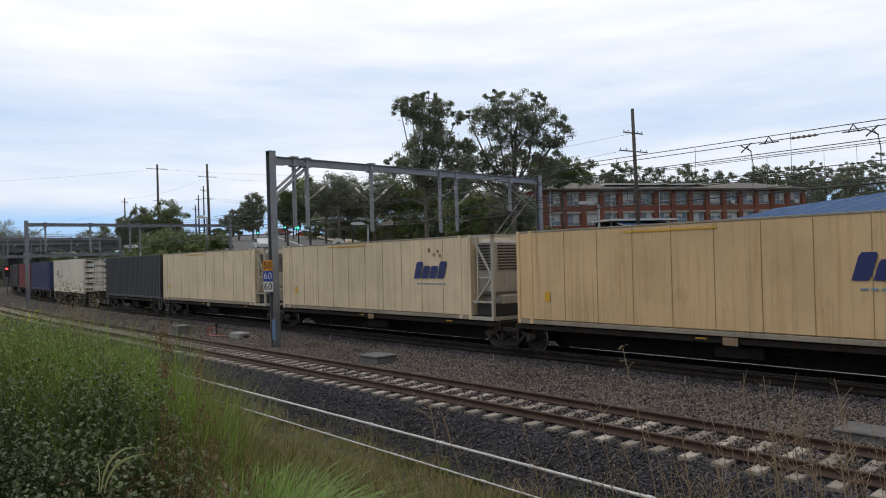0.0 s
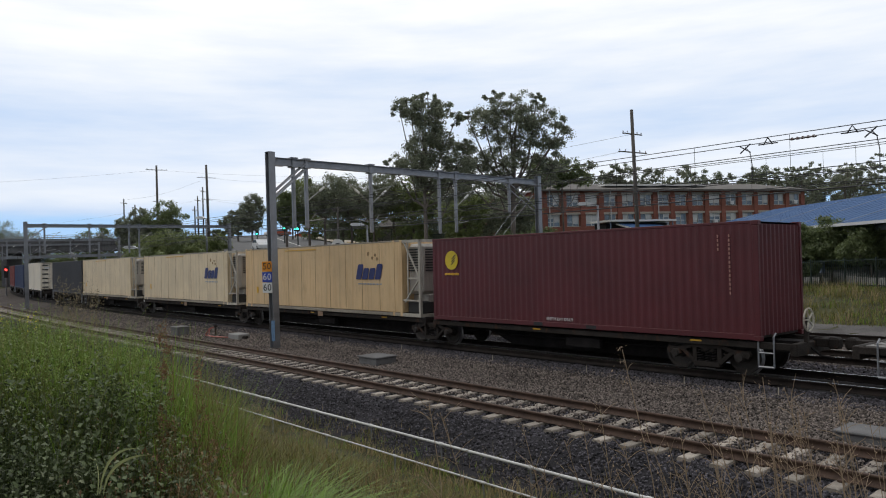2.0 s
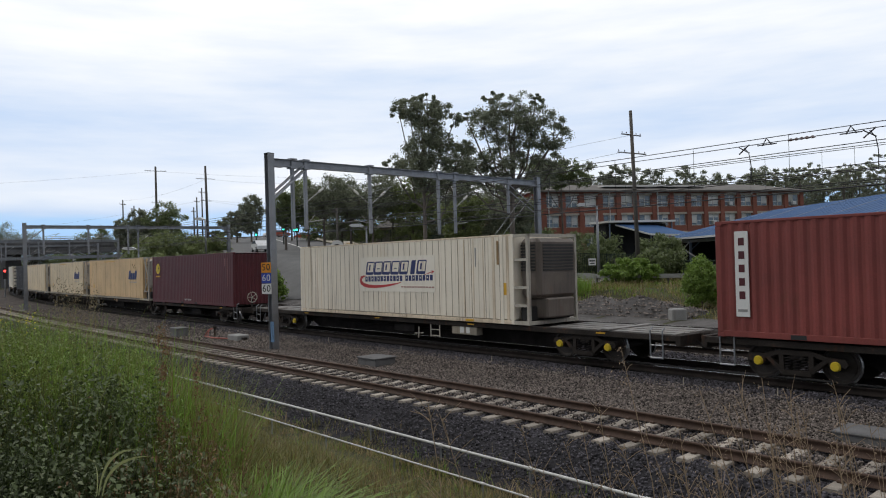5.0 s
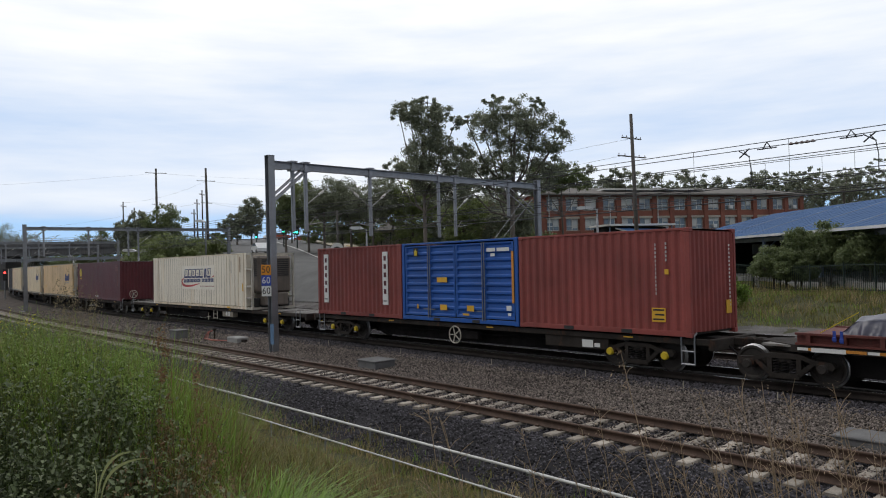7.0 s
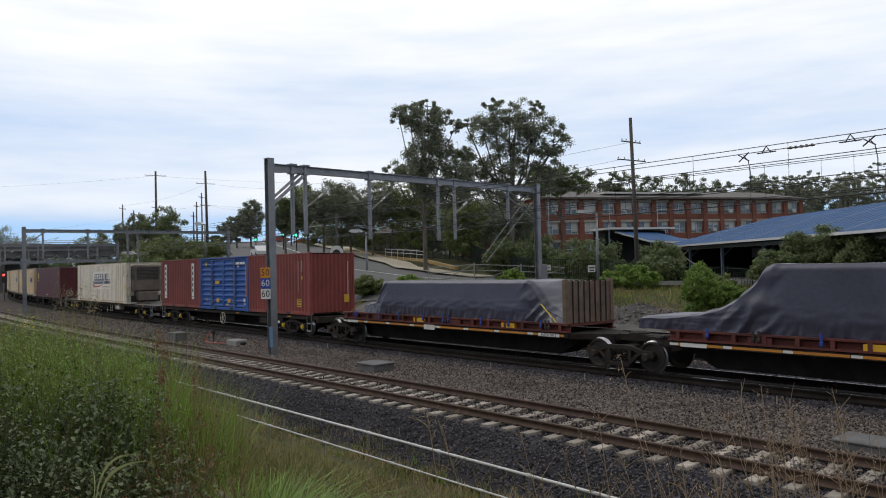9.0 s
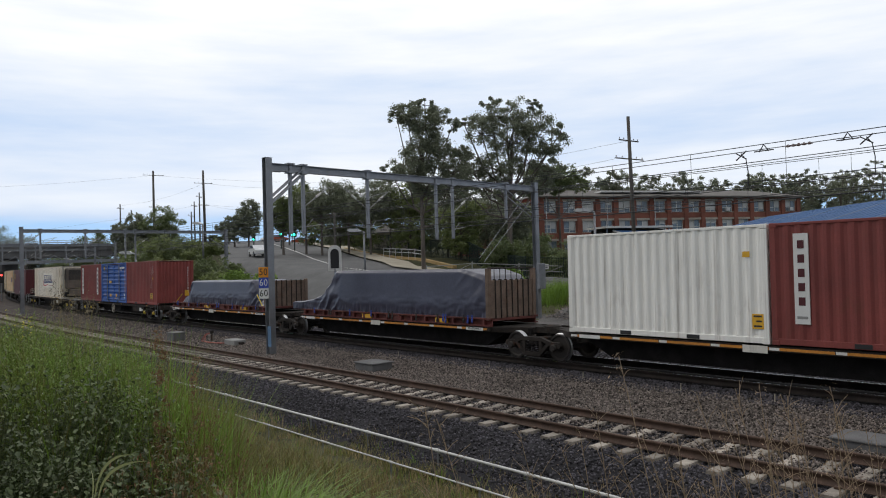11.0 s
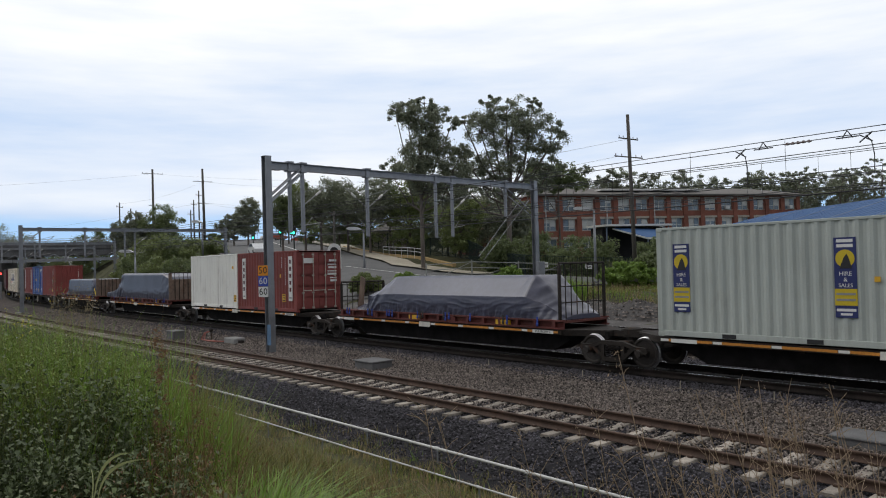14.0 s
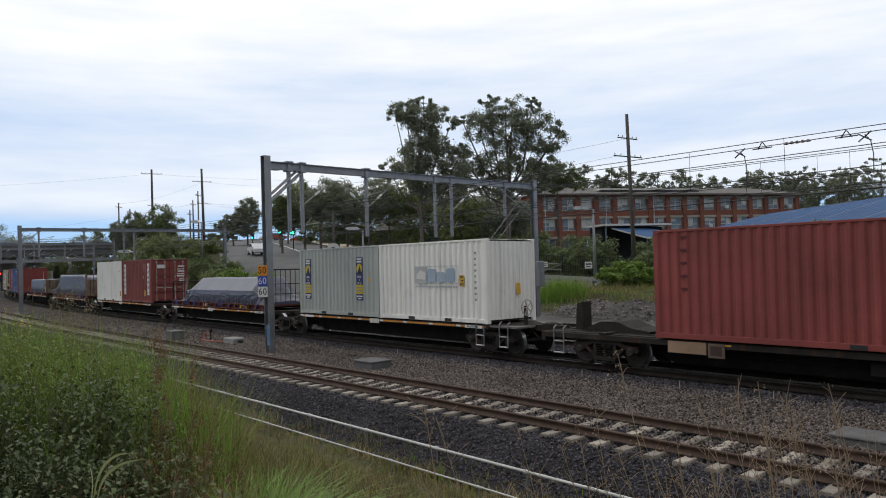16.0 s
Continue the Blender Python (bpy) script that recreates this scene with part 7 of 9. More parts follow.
def tarp_load(label, q, base, sections, top_material="tarp", split=None, seed=1):
    """A lashed load under a tarpaulin. sections along x: (x, half width at the deck, shoulder height, half width there, top height, half width there)."""
    load = thing("tarpaulin_load", label, "covered load", "loads under tarpaulins")
    xs = np.linspace(sections[0][0], sections[-1][0], 280)
    cols = [np.interp(xs, [s[0] for s in sections], [s[k] for s in sections]) for k in range(6)]
    steep = np.clip(np.abs(np.gradient(cols[4], xs)) * 0.9, 0, 1)
    steep = np.convolve(steep, np.ones(21) / 21, "same")
    noise.seed_set(seed)

    def crease(p):
        """Sharp-edged folds, 0 to 1."""
        return 1.0 - min(1.0, abs(noise.noise(p)) * 2.6)

    def ring(i, u):
        x, wb, zs, ws, zt, wt = [c[i] for c in cols]
        # u from -1 (far deck edge) over the top to 1 (near deck edge)
        a = abs(u)
        sg = 1 if u > 0 else -1
        if a > 0.6:
            k = (1 - a) / 0.4
            y, z = wb + (ws - wb) * k, zs * k
        elif a > 0.4:
            k = (0.6 - a) / 0.2
            y, z = ws + (wt - ws) * k, zs + (zt - zs) * k
        else:
            y, z = wt * a / 0.4, zt
        # taut above, gathered into upright folds towards the hem, crumpled on the slopes
        hem = max(0.0, 1.0 - z / 0.5) ** 1.5 if a > 0.6 else 0.0
        broad = noise.noise((x * 0.7 + seed, z * 0.8, seed)) * 0.018
        fold = crease((x * 3.4 + 0.5 * z, z * 0.9 + sg, seed + 3.0)) * 0.07 + crease((x * 7.5 + z * 2.2, z * 2.6, seed + 7.0)) * 0.045
        lie = crease((x * 1.3, z * 6.0, seed + 5.0)) * 0.016
        crump = (crease((x * 1.9 + z * 1.4, z * 1.6 + u, seed + 9.0)) - 0.4) * 0.10 * steep[i]
        d = broad + ((fold - 0.03) * 0.6 - 0.075) * hem + lie * max(0.0, 1.0 - abs(z - 0.4) / 0.4) * (a > 0.6) + (crump if a > 0.3 else 0.0)
        lift = noise.noise((x * 1.6, sg * 2.0, seed + 11.0)) * 0.05 * hem + (crump * 0.8 + noise.noise((x * 0.8, u * 2, seed)) * 0.012 if a <= 0.6 else 0.0)
        return (x, sg * (y + d) if a > 0.02 else 0.0, max(0.0, z + lift))

    us = np.concatenate([np.linspace(-1, -0.6, 12), np.linspace(-0.6, -0.4, 6)[1:], np.linspace(-0.4, 0.4, 11)[1:], np.linspace(0.4, 0.6, 8)[1:], np.linspace(0.6, 1, 26)[1:]])
    grid = [[ring(i, u) for u in us] for i in range(len(xs))]
    if split is None:
        sh = Shape().sheet(grid)
        part("cover", sh, top_material, load, smooth=True)
    else:
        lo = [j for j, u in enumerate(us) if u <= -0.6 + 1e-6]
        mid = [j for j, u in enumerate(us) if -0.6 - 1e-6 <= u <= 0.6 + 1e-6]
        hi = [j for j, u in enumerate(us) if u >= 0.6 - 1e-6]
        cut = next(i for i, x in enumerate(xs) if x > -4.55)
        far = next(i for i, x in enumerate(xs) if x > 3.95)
        # the upper middle of the cover takes the paler grey
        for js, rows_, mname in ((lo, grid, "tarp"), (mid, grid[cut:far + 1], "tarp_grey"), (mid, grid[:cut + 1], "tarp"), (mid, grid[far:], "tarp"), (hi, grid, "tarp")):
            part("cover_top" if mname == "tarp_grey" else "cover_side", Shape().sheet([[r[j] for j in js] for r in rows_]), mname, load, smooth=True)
    for i in (0, len(xs) - 1):
        r = grid[i]
        sh = Shape()
        sh.add(r, [tuple(range(len(r)))])
        part("cover_end", sh, "tarp", load)
    RIDERS.append((load, q, base))
    return load


def build_train():
    Y = CW + 0.004
    # front of the train, far along the line
    for q, material, lab in ((129.5, "brown_c", "dark brown shipping container"), (115.0, "slate", "dark grey shipping container"), (101.0, "oxide", "red-brown shipping container on a wagon"), (87.6, "navy_c", "dark blue shipping container on a wagon")):
        container(lab, 12.192, CH, material, q, 0.95)
        flat_wagon("grimy black container wagon", q, 13.4, 4.9)
    c = container("white container with dark door hardware", 12.192, 2.95, "ivory", 73.2, 0.95, ("wall", "doors"))
    flat_wagon("grimy black container wagon", 73.2, 13.2, 4.9)
    slant_word(c, "emblem", "ink_grey", 4.6, 1.5, 0.7, 0.5, 2, Y, 0.1)
    hd = Shape()
    for sy in (1, -1):
        for i in range(6):
            hd.box(-6.13, -6.06, sy * 0.75 - 0.28, sy * 0.75 + 0.28, 0.3 + i * 0.46, 0.42 + i * 0.46)
    part("door_hardware", hd, "ink_black", c, "black hinge straps")
    container("dark grey curtain-sided container", 12.0, CH, "slate", 54.3, 0.95)
    flat_wagon("grimy black container wagon", 54.3, 13.0, 4.8)
    # cream refrigerated containers
    seams = [-4.6 + 1.22 * i for i in range(9)]
    r0 = reefer("cream refrigerated container with a rusty rear frame", 13.9, CH + 0.02, "cream_pale", 40.75, 0.95, seams, 1.0)
    flat_wagon("grimy black articulated container wagon", 40.75, 14.3, 7.3, bogies=(5.6, 32.75 - 40.75), free_ends=(1,))
    rA = reefer("pale cream refrigerated container with a blue painted name", 14.3, CH + 0.02, "cream_pale", 24.8, 0.95, seams)
    flat_wagon("grimy black articulated container wagon", 24.8, 14.6, 7.5, bogies=(17.1 - 24.8,), free_ends=())
    rB = reefer("stained cream refrigerated container with a blue painted name", 14.3, CH + 0.04, "cream", 9.42, 0.94, seams)
    flat_wagon("grimy black articulated container wagon", 9.42, 14.5, 7.5, bogies=(1.88 - 9.42,), free_ends=())
    for r in (rA, rB):
        slant_word(r, "painted_name", "ink_blue", -2.95, 1.42, 1.78, 0.62, 4, CW + 0.02, 0.30)
        bars([(-4.75 + 0.21 * k, -4.75 + 0.21 * k + 0.15, 1.21, 1.25) for k in range(8)], r, "painted_line", "ink_sky", CW + 0.018)
        rng = random.Random(7)
        for k in range(5):
            x, z = -4.3 - rng.uniform(-0.5, 0.5), rng.uniform(2.2, 2.75)
            part("patch", Shape().lathe([(0.07, 0), (0.07, 0.006)], "y", 10, (x, CW + 0.012, z)), "seam", r)
    for r in (r0, rA, rB):
        bars([(5.75, 5.95, 0.72, 1.02)], r, "warning_label", "label_y", CW + 0.018)
        bars([(0.2, 3.0, 2.73, 2.775)], r, "painted_line", "label_y", CW + 0.018)
        part("data_plate", Shape().box(-0.3, 0.1, CW + 0.012, CW + 0.022, -0.22, -0.02), "panel_tan", r)
    # maroon forty-foot box
    k = container("maroon forty-foot container with a yellow round emblem", 12.192, 2.94, "maroon", -4.57, 0.90, pitch=0.235, depth=0.011)
    wk = flat_wagon("grimy black articulated container wagon with a hand brake wheel", -4.9, 13.0, 5.2, z=0.88, bogies=(-9.15 + 4.9,), free_ends=(-1,))
    brake_wheel(wk, -6.62, 0.55, 1.42, 0.27)
    part("emblem", Shape().lathe([(0.335, -0.006), (0.335, 0.006)], "y", 28, (5.05, Y + 0.004, 2.15)), "yellow", k, "round yellow emblem")
    st = Shape()
    for i in range(3):
        st.plate([(5.10 - 0.02 * i, 1.99 + 0.10 * i), (5.04 - 0.02 * i, 1.99 + 0.10 * i), (4.84 - 0.02 * i, 2.14 + 0.10 * i), (4.90 - 0.02 * i, 2.14 + 0.10 * i)], Y + 0.010, Y + 0.015)
    part("emblem_stripe", st, "ink_black", k)
    bars([(5.42 - 0.075 * i - 0.055, 5.42 - 0.075 * i, 1.62, 1.70) for i in range(10)], k, "painted_name", "label_y", Y + 0.003)
    part("lettering", text_shape("EMPTY LIFT ONLY", 0.13, 0.002), "clean_w", k, "white stencilled lettering", pose(0.15, Y, 0.26))
    number_column(k, -5.35, 2.62, 14, "ink_rust", Y - 0.008, 0.04)
    number_column(k, -5.05, 2.62, 4, "ink_rust", Y - 0.008, 0.04)
    # ivory refrigerated container, alone on a long wagon
    sc = reefer("ivory refrigerated container with a blue and red painted name", 14.45, 2.93, "ivory", -24.95, 0.94, [6.6 - 0.34 * i for i in range(38)], 0.95, seam="seam_i", rail="ivory_s", unit_paint="unit", ladder=True)
    wg = flat_wagon("grimy container wagon with worn open deck and yellow axle caps", -24.9, 24.3, 8.95, "yellow", z=0.92, open_deck=((7.4, 12.0), (-12.0, -7.6)))
    gear = part("equipment_box", Shape().box(-4.4, -3.1, 0.80, 1.10, 0.46, 0.78, chamfer=0.02), "rail_g", wg, "grey brake equipment box")
    part("number_plate", Shape().box(-3.75, -3.55, 1.10, 1.106, 0.52, 0.74).box(-4.05, -3.87, 1.10, 1.106, 0.52, 0.74), "clean_w", gear)
    part("brake_lever", Shape().bar((-1.0, 1.10, 0.36), (-1.5, 1.10, 0.40), 0.03).bar((-1.22, 1.10, 0.20), (-1.26, 1.10, 0.62), 0.03), "frame_w", wg, "pale brake release lever")
    step = Shape()
    for x in (-1.95, -2.45):
        step.bar((x, 1.10, 0.30), (x, 1.10, 0.82), 0.03)
    for z_ in (0.34, 0.56, 0.76):
        step.bar((-1.95, 1.10, z_), (-2.45, 1.10, z_), 0.03)
    part("side_step", step, "frame_w", wg, "pale steel side step")
    part("painted_panel", Shape().box(-2.35, 2.35, CW + 0.012, CW + 0.015, 0.98, 2.36), "panel_w", sc, "slightly whiter panel behind the painted name")
    for i in range(7):
        x, w_ = 1.97 - i * 0.555, 0.50 if i != 5 else 0.24
        x -= 0.12 if i == 5 else (-0.06 if i == 6 else 0)
        z_, h_ = 1.67, 0.50

        def at(p, q):
            return (x - p * w_ - q * h_ * 0.22, z_ + q * h_ + 0.02 * (i / 6))
        part("painted_name", Shape().plate([at(-0.06, 0), at(0.10, -0.06), at(0.92, -0.06), at(1.0, 0.04), at(1.0, 0.94), at(0.92, 1), at(0.06, 1), at(-0.06, 0.9)], CW + 0.016, CW + 0.020), "ink_blue", sc)
        if i != 5:
            part("name_inlay", Shape().plate([at(0.14, 0.16), at(0.92, 0.16), at(0.92, 0.90), at(0.12, 0.90)], CW + 0.020, CW + 0.023), "ivory", sc)
            part("name_core", Shape().plate([at(0.36, 0.38), at(0.70, 0.38), at(0.70, 0.46), at(0.36, 0.46)] if i % 2 else [at(0.34, 0.30), at(0.52, 0.30), at(0.52, 0.76), at(0.34, 0.76)], CW + 0.023, CW + 0.026), "ink_blue", sc)
    rng = random.Random(6)
    row = []
    xx = 2.02
    for k in range(20):
        if k == 12:
            xx -= 0.14
        row.append((xx - 0.15, xx, 1.37 + 0.003 * k, 1.575 + 0.003 * k))
        xx -= 0.208
    for one in row:
        bars([one], sc, "painted_mark", "ink_blue", CW + 0.019)
    bars([(x0 + 0.05, x1 - 0.05, z0 + 0.085, z1 - 0.075) for x0, x1, z0, z1 in row[::2]], sc, "line_gap", "panel_w", CW + 0.0205)
    # red crescent under the name, ending in an arrow
    path = [(1.98, 1.60, 0.02), (2.16, 1.585, 0.08), (2.30, 1.52, 0.13), (2.36, 1.43, 0.16), (2.30, 1.32, 0.16), (2.12, 1.235, 0.15), (1.80, 1.185, 0.135), (1.40, 1.17, 0.12), (0.90, 1.19, 0.10), (0.40, 1.235, 0.075), (0.0, 1.29, 0.05), (-0.35, 1.345, 0.02)]
    sw = Shape()
    ed = []
    for k, (x, z_, w_) in enumerate(path):
        a, b = path[max(k - 1, 0)], path[min(k + 1, len(path) - 1)]
        d = Vector((b[0] - a[0], b[1] - a[1])).normalized()
        ed.append([(x - d.y * w_ / 2, CW + 0.0215, z_ + d.x * w_ / 2), (x + d.y * w_ / 2, CW + 0.0215, z_ - d.x * w_ / 2)])
    sw.sheet(ed)
    part("painted_swoosh", sw, "ink_red", sc, "curved red stroke")
    part("painted_arrow", Shape().plate([(-1.75, 1.625), (-2.18, 1.72), (-2.16, 1.66), (-2.33, 1.76), (-2.16, 1.80), (-2.19, 1.755), (-1.75, 1.645)], CW + 0.016, CW + 0.020), "ink_red", sc)
    bars([(-0.35 - 0.165 * k - 0.12, -0.35 - 0.165 * k, 1.15, 1.20) for k in range(12)], sc, "painted_line", "ink_rust", CW + 0.018)
    # closely ribbed end bays and the lifting posts
    for x0, n_, st_ in ((6.85, 6, 0.13), (5.75, 4, 0.16), (0.95, 4, 0.12), (-3.9, 6, 0.24)):
        for k in range(n_):
            part("panel_rib", Shape().box(x0 - k * st_ - 0.02, x0 - k * st_ + 0.02, CW - 0.005, CW + 0.010, 0.16, 2.84, chamfer=0.004), "ivory" if k % 2 else "ivory_s", sc)
    for k, x in enumerate((-5.35, -5.75, -6.0)):
        part("lifting_post", Shape().box(x - 0.06, x + 0.06, CW - 0.005, CW + 0.016, 0.02, 2.92, chamfer=0.008), "ivory_s" if k != 1 else "ivory", sc)
    bars([(-4.52, -4.47, 1.9, 2.55)], sc, "number_strip", "ink_grey", CW + 0.009)
    bars([(-5.62, -5.52, 1.95, 2.75)], sc, "rust_patch", "seam", CW + 0.014)
    bars([(-4.35, -3.95, 0.02, 0.10)], sc, "warning_label", "label_y", CW + 0.016)
    bars([(-5.94, -5.81, 0.95, 1.35)], sc, "warning_label", "label_y", CW + 0.006)
    # three twenty-foot boxes on one wagon
    w3 = flat_wagon("grimy black container wagon with a spoked hand brake wheel", -47.4, 19.2, 7.32, "yellow", z=0.96)
    brake_wheel(w3, 0.1, 1.20, 0.55, 0.30, "y")
    part("equipment_box", Shape().box(-6.4, -4.0, 0.75, 1.1, 0.45, 0.86, chamfer=0.02), "under", w3)
    part("spray_mark", Shape().box(-5.85, -5.45, 1.1, 1.104, 0.50, 0.72).box(-6.1, -5.9, 1.1, 1.104, 0.52, 0.64), "clean_w", w3)
    a = container("red-brown container with two white name panels", 6.058, CH, "oxide", -41.27, 0.98)
    side_opening_container("bright blue container with ribbed folding side doors", 6.058, CH, -47.38, 0.98)
    r = container("rusty red container with yellow labels", 6.058, CH, "red", -53.49, 0.98)
    number_column(r, -2.0, 2.50, 13, "ink_pale", Y - 0.01, 0.04)
    number_column(r, -2.32, 2.52, 5, "ink_pale", Y - 0.01, 0.04)
    bars([(-2.28, -1.86, 0.38, 0.76)], r, "warning_label", "label_y", Y)
    label_print(r, -2.28, -1.86, 0.38, 0.76, Y)
    bars([(-2.40, -2.28, 1.66, 1.80)], r, "warning_label", "label_y", Y)
    e1 = Shape().box(-3.035, -3.025, -0.9, -0.62, 0.55, 0.92)
    part("warning_label", e1, "label_y", r)
    e2 = Shape()
    for i in range(16):
        e2.box(-3.035, -3.025, -0.86, -0.81, 2.40 - i * 0.11, 2.46 - i * 0.11)
    part("marking", e2, "clean_w", r)
    # articulated set: five platforms
    qs = [-65.25, -80.85, -96.42, -112.05, -127.6]
    for i, q in enumerate(qs):
        platform("grimy black articulated platform with orange reflectors", q, (5, 4, 3, 2, 1)[i], i == 0, i == 4)
    rack = flat_rack("rusty red flat rack with a boarded end wall", qs[0], 0.99, "none", "wall")
    for x, x2, z2 in ((5.55, 4.75, 0.78), (-5.6, -4.95, 0.85)):
        part("tie_strap", Shape().bar((x, 1.14, 0.30), (x2, 1.10, z2), 0.05, 0.015), "yellow", rack, "yellow lashing strap")
    flat_rack("rusty red flat rack with a tall boarded end wall", qs[1], 0.99, "none", "wall_tall")
    flat_rack("rusty red flat rack with pipe gates", qs[3], 0.99, "gate", "gate")
    d = 0.26
    tarp_load("large machine part wrapped in black tarpaulin on a flat rack", qs[0], 0.99 + d,
              [(-5.75, 1.05, 0.10, 0.9, 0.16, 0.5), (-5.4, 1.08, 0.22, 0.85, 0.32, 0.5), (-4.95, 1.10, 0.42, 0.95, 0.60, 0.7), (-4.7, 1.12, 0.90, 1.0, 1.05, 0.8), (-4.45, 1.14, 1.22, 1.06, 1.30, 0.9), (-4.2, 1.16, 1.26, 1.08, 1.33, 0.95), (3.4, 1.16, 1.24, 1.08, 1.30, 0.95), (3.6, 1.14, 0.75, 1.05, 0.9, 0.8), (4.0, 1.1, 0.42, 0.95, 0.55, 0.6), (4.9, 1.05, 0.30, 0.85, 0.40, 0.5), (5.2, 1.0, 0.05, 0.8, 0.1, 0.4)], seed=4)
    tarp_load("tall curved machine part wrapped in dark tarpaulin on a flat rack", qs[1], 0.99 + d,
              [(-6.0, 1.05, 0.9, 0.95, 1.1, 0.8), (-5.6, 1.12, 1.3, 1.02, 1.45, 0.9), (-4.6, 1.16, 1.60, 1.10, 1.69, 1.02), (3.3, 1.16, 1.62, 1.12, 1.71, 1.04), (3.45, 1.16, 1.56, 1.12, 1.64, 1.04), (3.7, 1.16, 1.24, 1.12, 1.32, 1.02), (4.1, 1.16, 0.88, 1.12, 0.95, 1.02), (4.6, 1.16, 0.60, 1.13, 0.67, 1.02), (5.2, 1.17, 0.42, 1.14, 0.48, 1.04), (6.0, 1.18, 0.32, 1.15, 0.38, 1.05), (6.95, 1.18, 0.28, 1.15, 0.34, 1.05), (7.08, 1.12, 0.18, 1.1, 0.24, 1.0)], "tarp", seed=8)
    tarp_load("house-shaped load under tarpaulin, paler grey on top, on a flat rack", qs[3], 0.99 + d,
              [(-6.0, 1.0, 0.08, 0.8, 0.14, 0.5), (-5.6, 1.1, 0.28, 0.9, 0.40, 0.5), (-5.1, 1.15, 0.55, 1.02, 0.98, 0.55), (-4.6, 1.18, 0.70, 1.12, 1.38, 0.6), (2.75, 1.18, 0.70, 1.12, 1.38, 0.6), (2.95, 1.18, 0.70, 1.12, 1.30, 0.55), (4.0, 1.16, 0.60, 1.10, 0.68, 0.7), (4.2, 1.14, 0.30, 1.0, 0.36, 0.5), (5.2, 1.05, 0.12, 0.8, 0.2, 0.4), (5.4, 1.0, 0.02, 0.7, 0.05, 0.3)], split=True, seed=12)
    wt = container("white twenty-foot container with yellow labels", 6.058, CH, "white", -93.36, 1.0)
    bars([(-2.90, -2.62, 0.36, 0.72)], wt, "warning_label", "label_y", Y)
    label_print(wt, -2.90, -2.62, 0.36, 0.72, Y)
    bars([(-2.60, -2.42, 2.10, 2.24)], wt, "warning_label", "label_y", Y)
    g = container("red-brown container with white name panels and rear doors", 6.058, CH, "oxide", -99.48, 1.0, ("wall", "doors"))
    number_column(g, -1.98, 2.55, 12, "ink_pale", Y - 0.01, 0.04)
    number_column(g, -1.62, 2.60, 5, "ink_pale", Y - 0.01, 0.04)
    bars([(-1.98, -1.68, 0.46, 0.84)], g, "warning_label", "label_y", Y)
    label_print(g, -1.98, -1.68, 0.46, 0.84, Y)
    bars([(-1.58, -1.46, 1.62, 1.78)], g, "warning_label", "label_y", Y)
    for box, xs in ((a, (2.35, -1.98)), (g, (2.30, -2.45))):
        for x in xs:
            part("name_panel", Shape().box(x - 0.17, x + 0.17, Y - 0.03, Y, 0.52, 2.62), "clean_w", box, "white vertical name panel")
            for i in range(6):
                if i < 5:
                    bars([(x - 0.075, x + 0.075, 2.27 - i * 0.33, 2.46 - i * 0.33)], box, "name_marking", "maroon", Y + 0.003)
            bars([(x - 0.12, x + 0.12, 0.64, 0.70)], box, "name_marking", "ink_grey", Y + 0.003)
    gy = container("pale grey twenty-foot container with blue and yellow stickers", 6.058, CH, "grey_c", -124.53, 1.0)
    for x in (2.30, -1.72):
        st = part("sticker", Shape().box(x - 0.23, x + 0.23, Y - 0.03, Y, 1.30, 2.44), "ink_blue", gy, "dark blue sticker")
        part("sticker_lower", Shape().box(x - 0.23, x + 0.23, Y - 0.03, Y + 0.001, 0.93, 1.30), "yellow", st)
        part("sticker_foot", Shape().box(x - 0.23, x + 0.23, Y - 0.03, Y + 0.001, 0.66, 0.92), "ink_blue", st)
        part("sticker_moon", Shape().lathe([(0.20, 0), (0.20, 0.004)], "y", 20, (x, Y, 1.97)), "yellow", st)
        part("sticker_figure", Shape().plate([(x - 0.14, 1.75), (x + 0.12, 1.75), (x + 0.02, 2.0), (x - 0.04, 2.08), (x - 0.09, 1.95)], Y + 0.003, Y + 0.007), "ink_black", st)
        bars([(x - 0.17, x + 0.17, 2.33, 2.40), (x - 0.17, x + 0.17, 2.22, 2.29)], st, "sticker_bar", "clean_w", Y + 0.003)
        part("lettering", text_shape("HIRE", 0.13, 0.002), "clean_w", st, "", pose(x, Y + 0.003, 1.63))
        part("lettering", text_shape("&", 0.13, 0.002), "clean_w", st, "", pose(x, Y + 0.003, 1.50))
        part("lettering", text_shape("SALES", 0.115, 0.002), "clean_w", st, "", pose(x, Y + 0.003, 1.37))
        bars([(x - 0.2, x + 0.2, 1.16, 1.21), (x - 0.2, x + 0.2, 1.03, 1.08)], st, "sticker_bar", "ink_grey", Y + 0.003)
        bars([(x - 0.2, x + 0.2, 0.80, 0.86), (x - 0.12, x + 0.12, 0.71, 0.76)], st, "sticker_bar", "clean_w", Y + 0.003)
    bars([(-2.42, -2.30, 1.45, 1.57)], gy, "warning_label", "label_y", Y)
    am = container("white twenty-foot container with rust streaks and a faded blue emblem", 6.058, CH, "white", -130.64, 1.0)
    bars([(0.10, 0.78, 1.38, 1.98)], am, "emblem", "ink_pale", Y)
    part("emblem_inlay", Shape().plate([(0.70, 1.55), (0.2, 1.50), (0.16, 1.75), (0.42, 1.86), (0.66, 1.72)], Y + 0.004, Y + 0.007), "clean_w", am)
    slant_word(am, "painted_name", "ink_fade", 0.05, 1.42, 1.55, 0.48, 3, Y, 0.0)
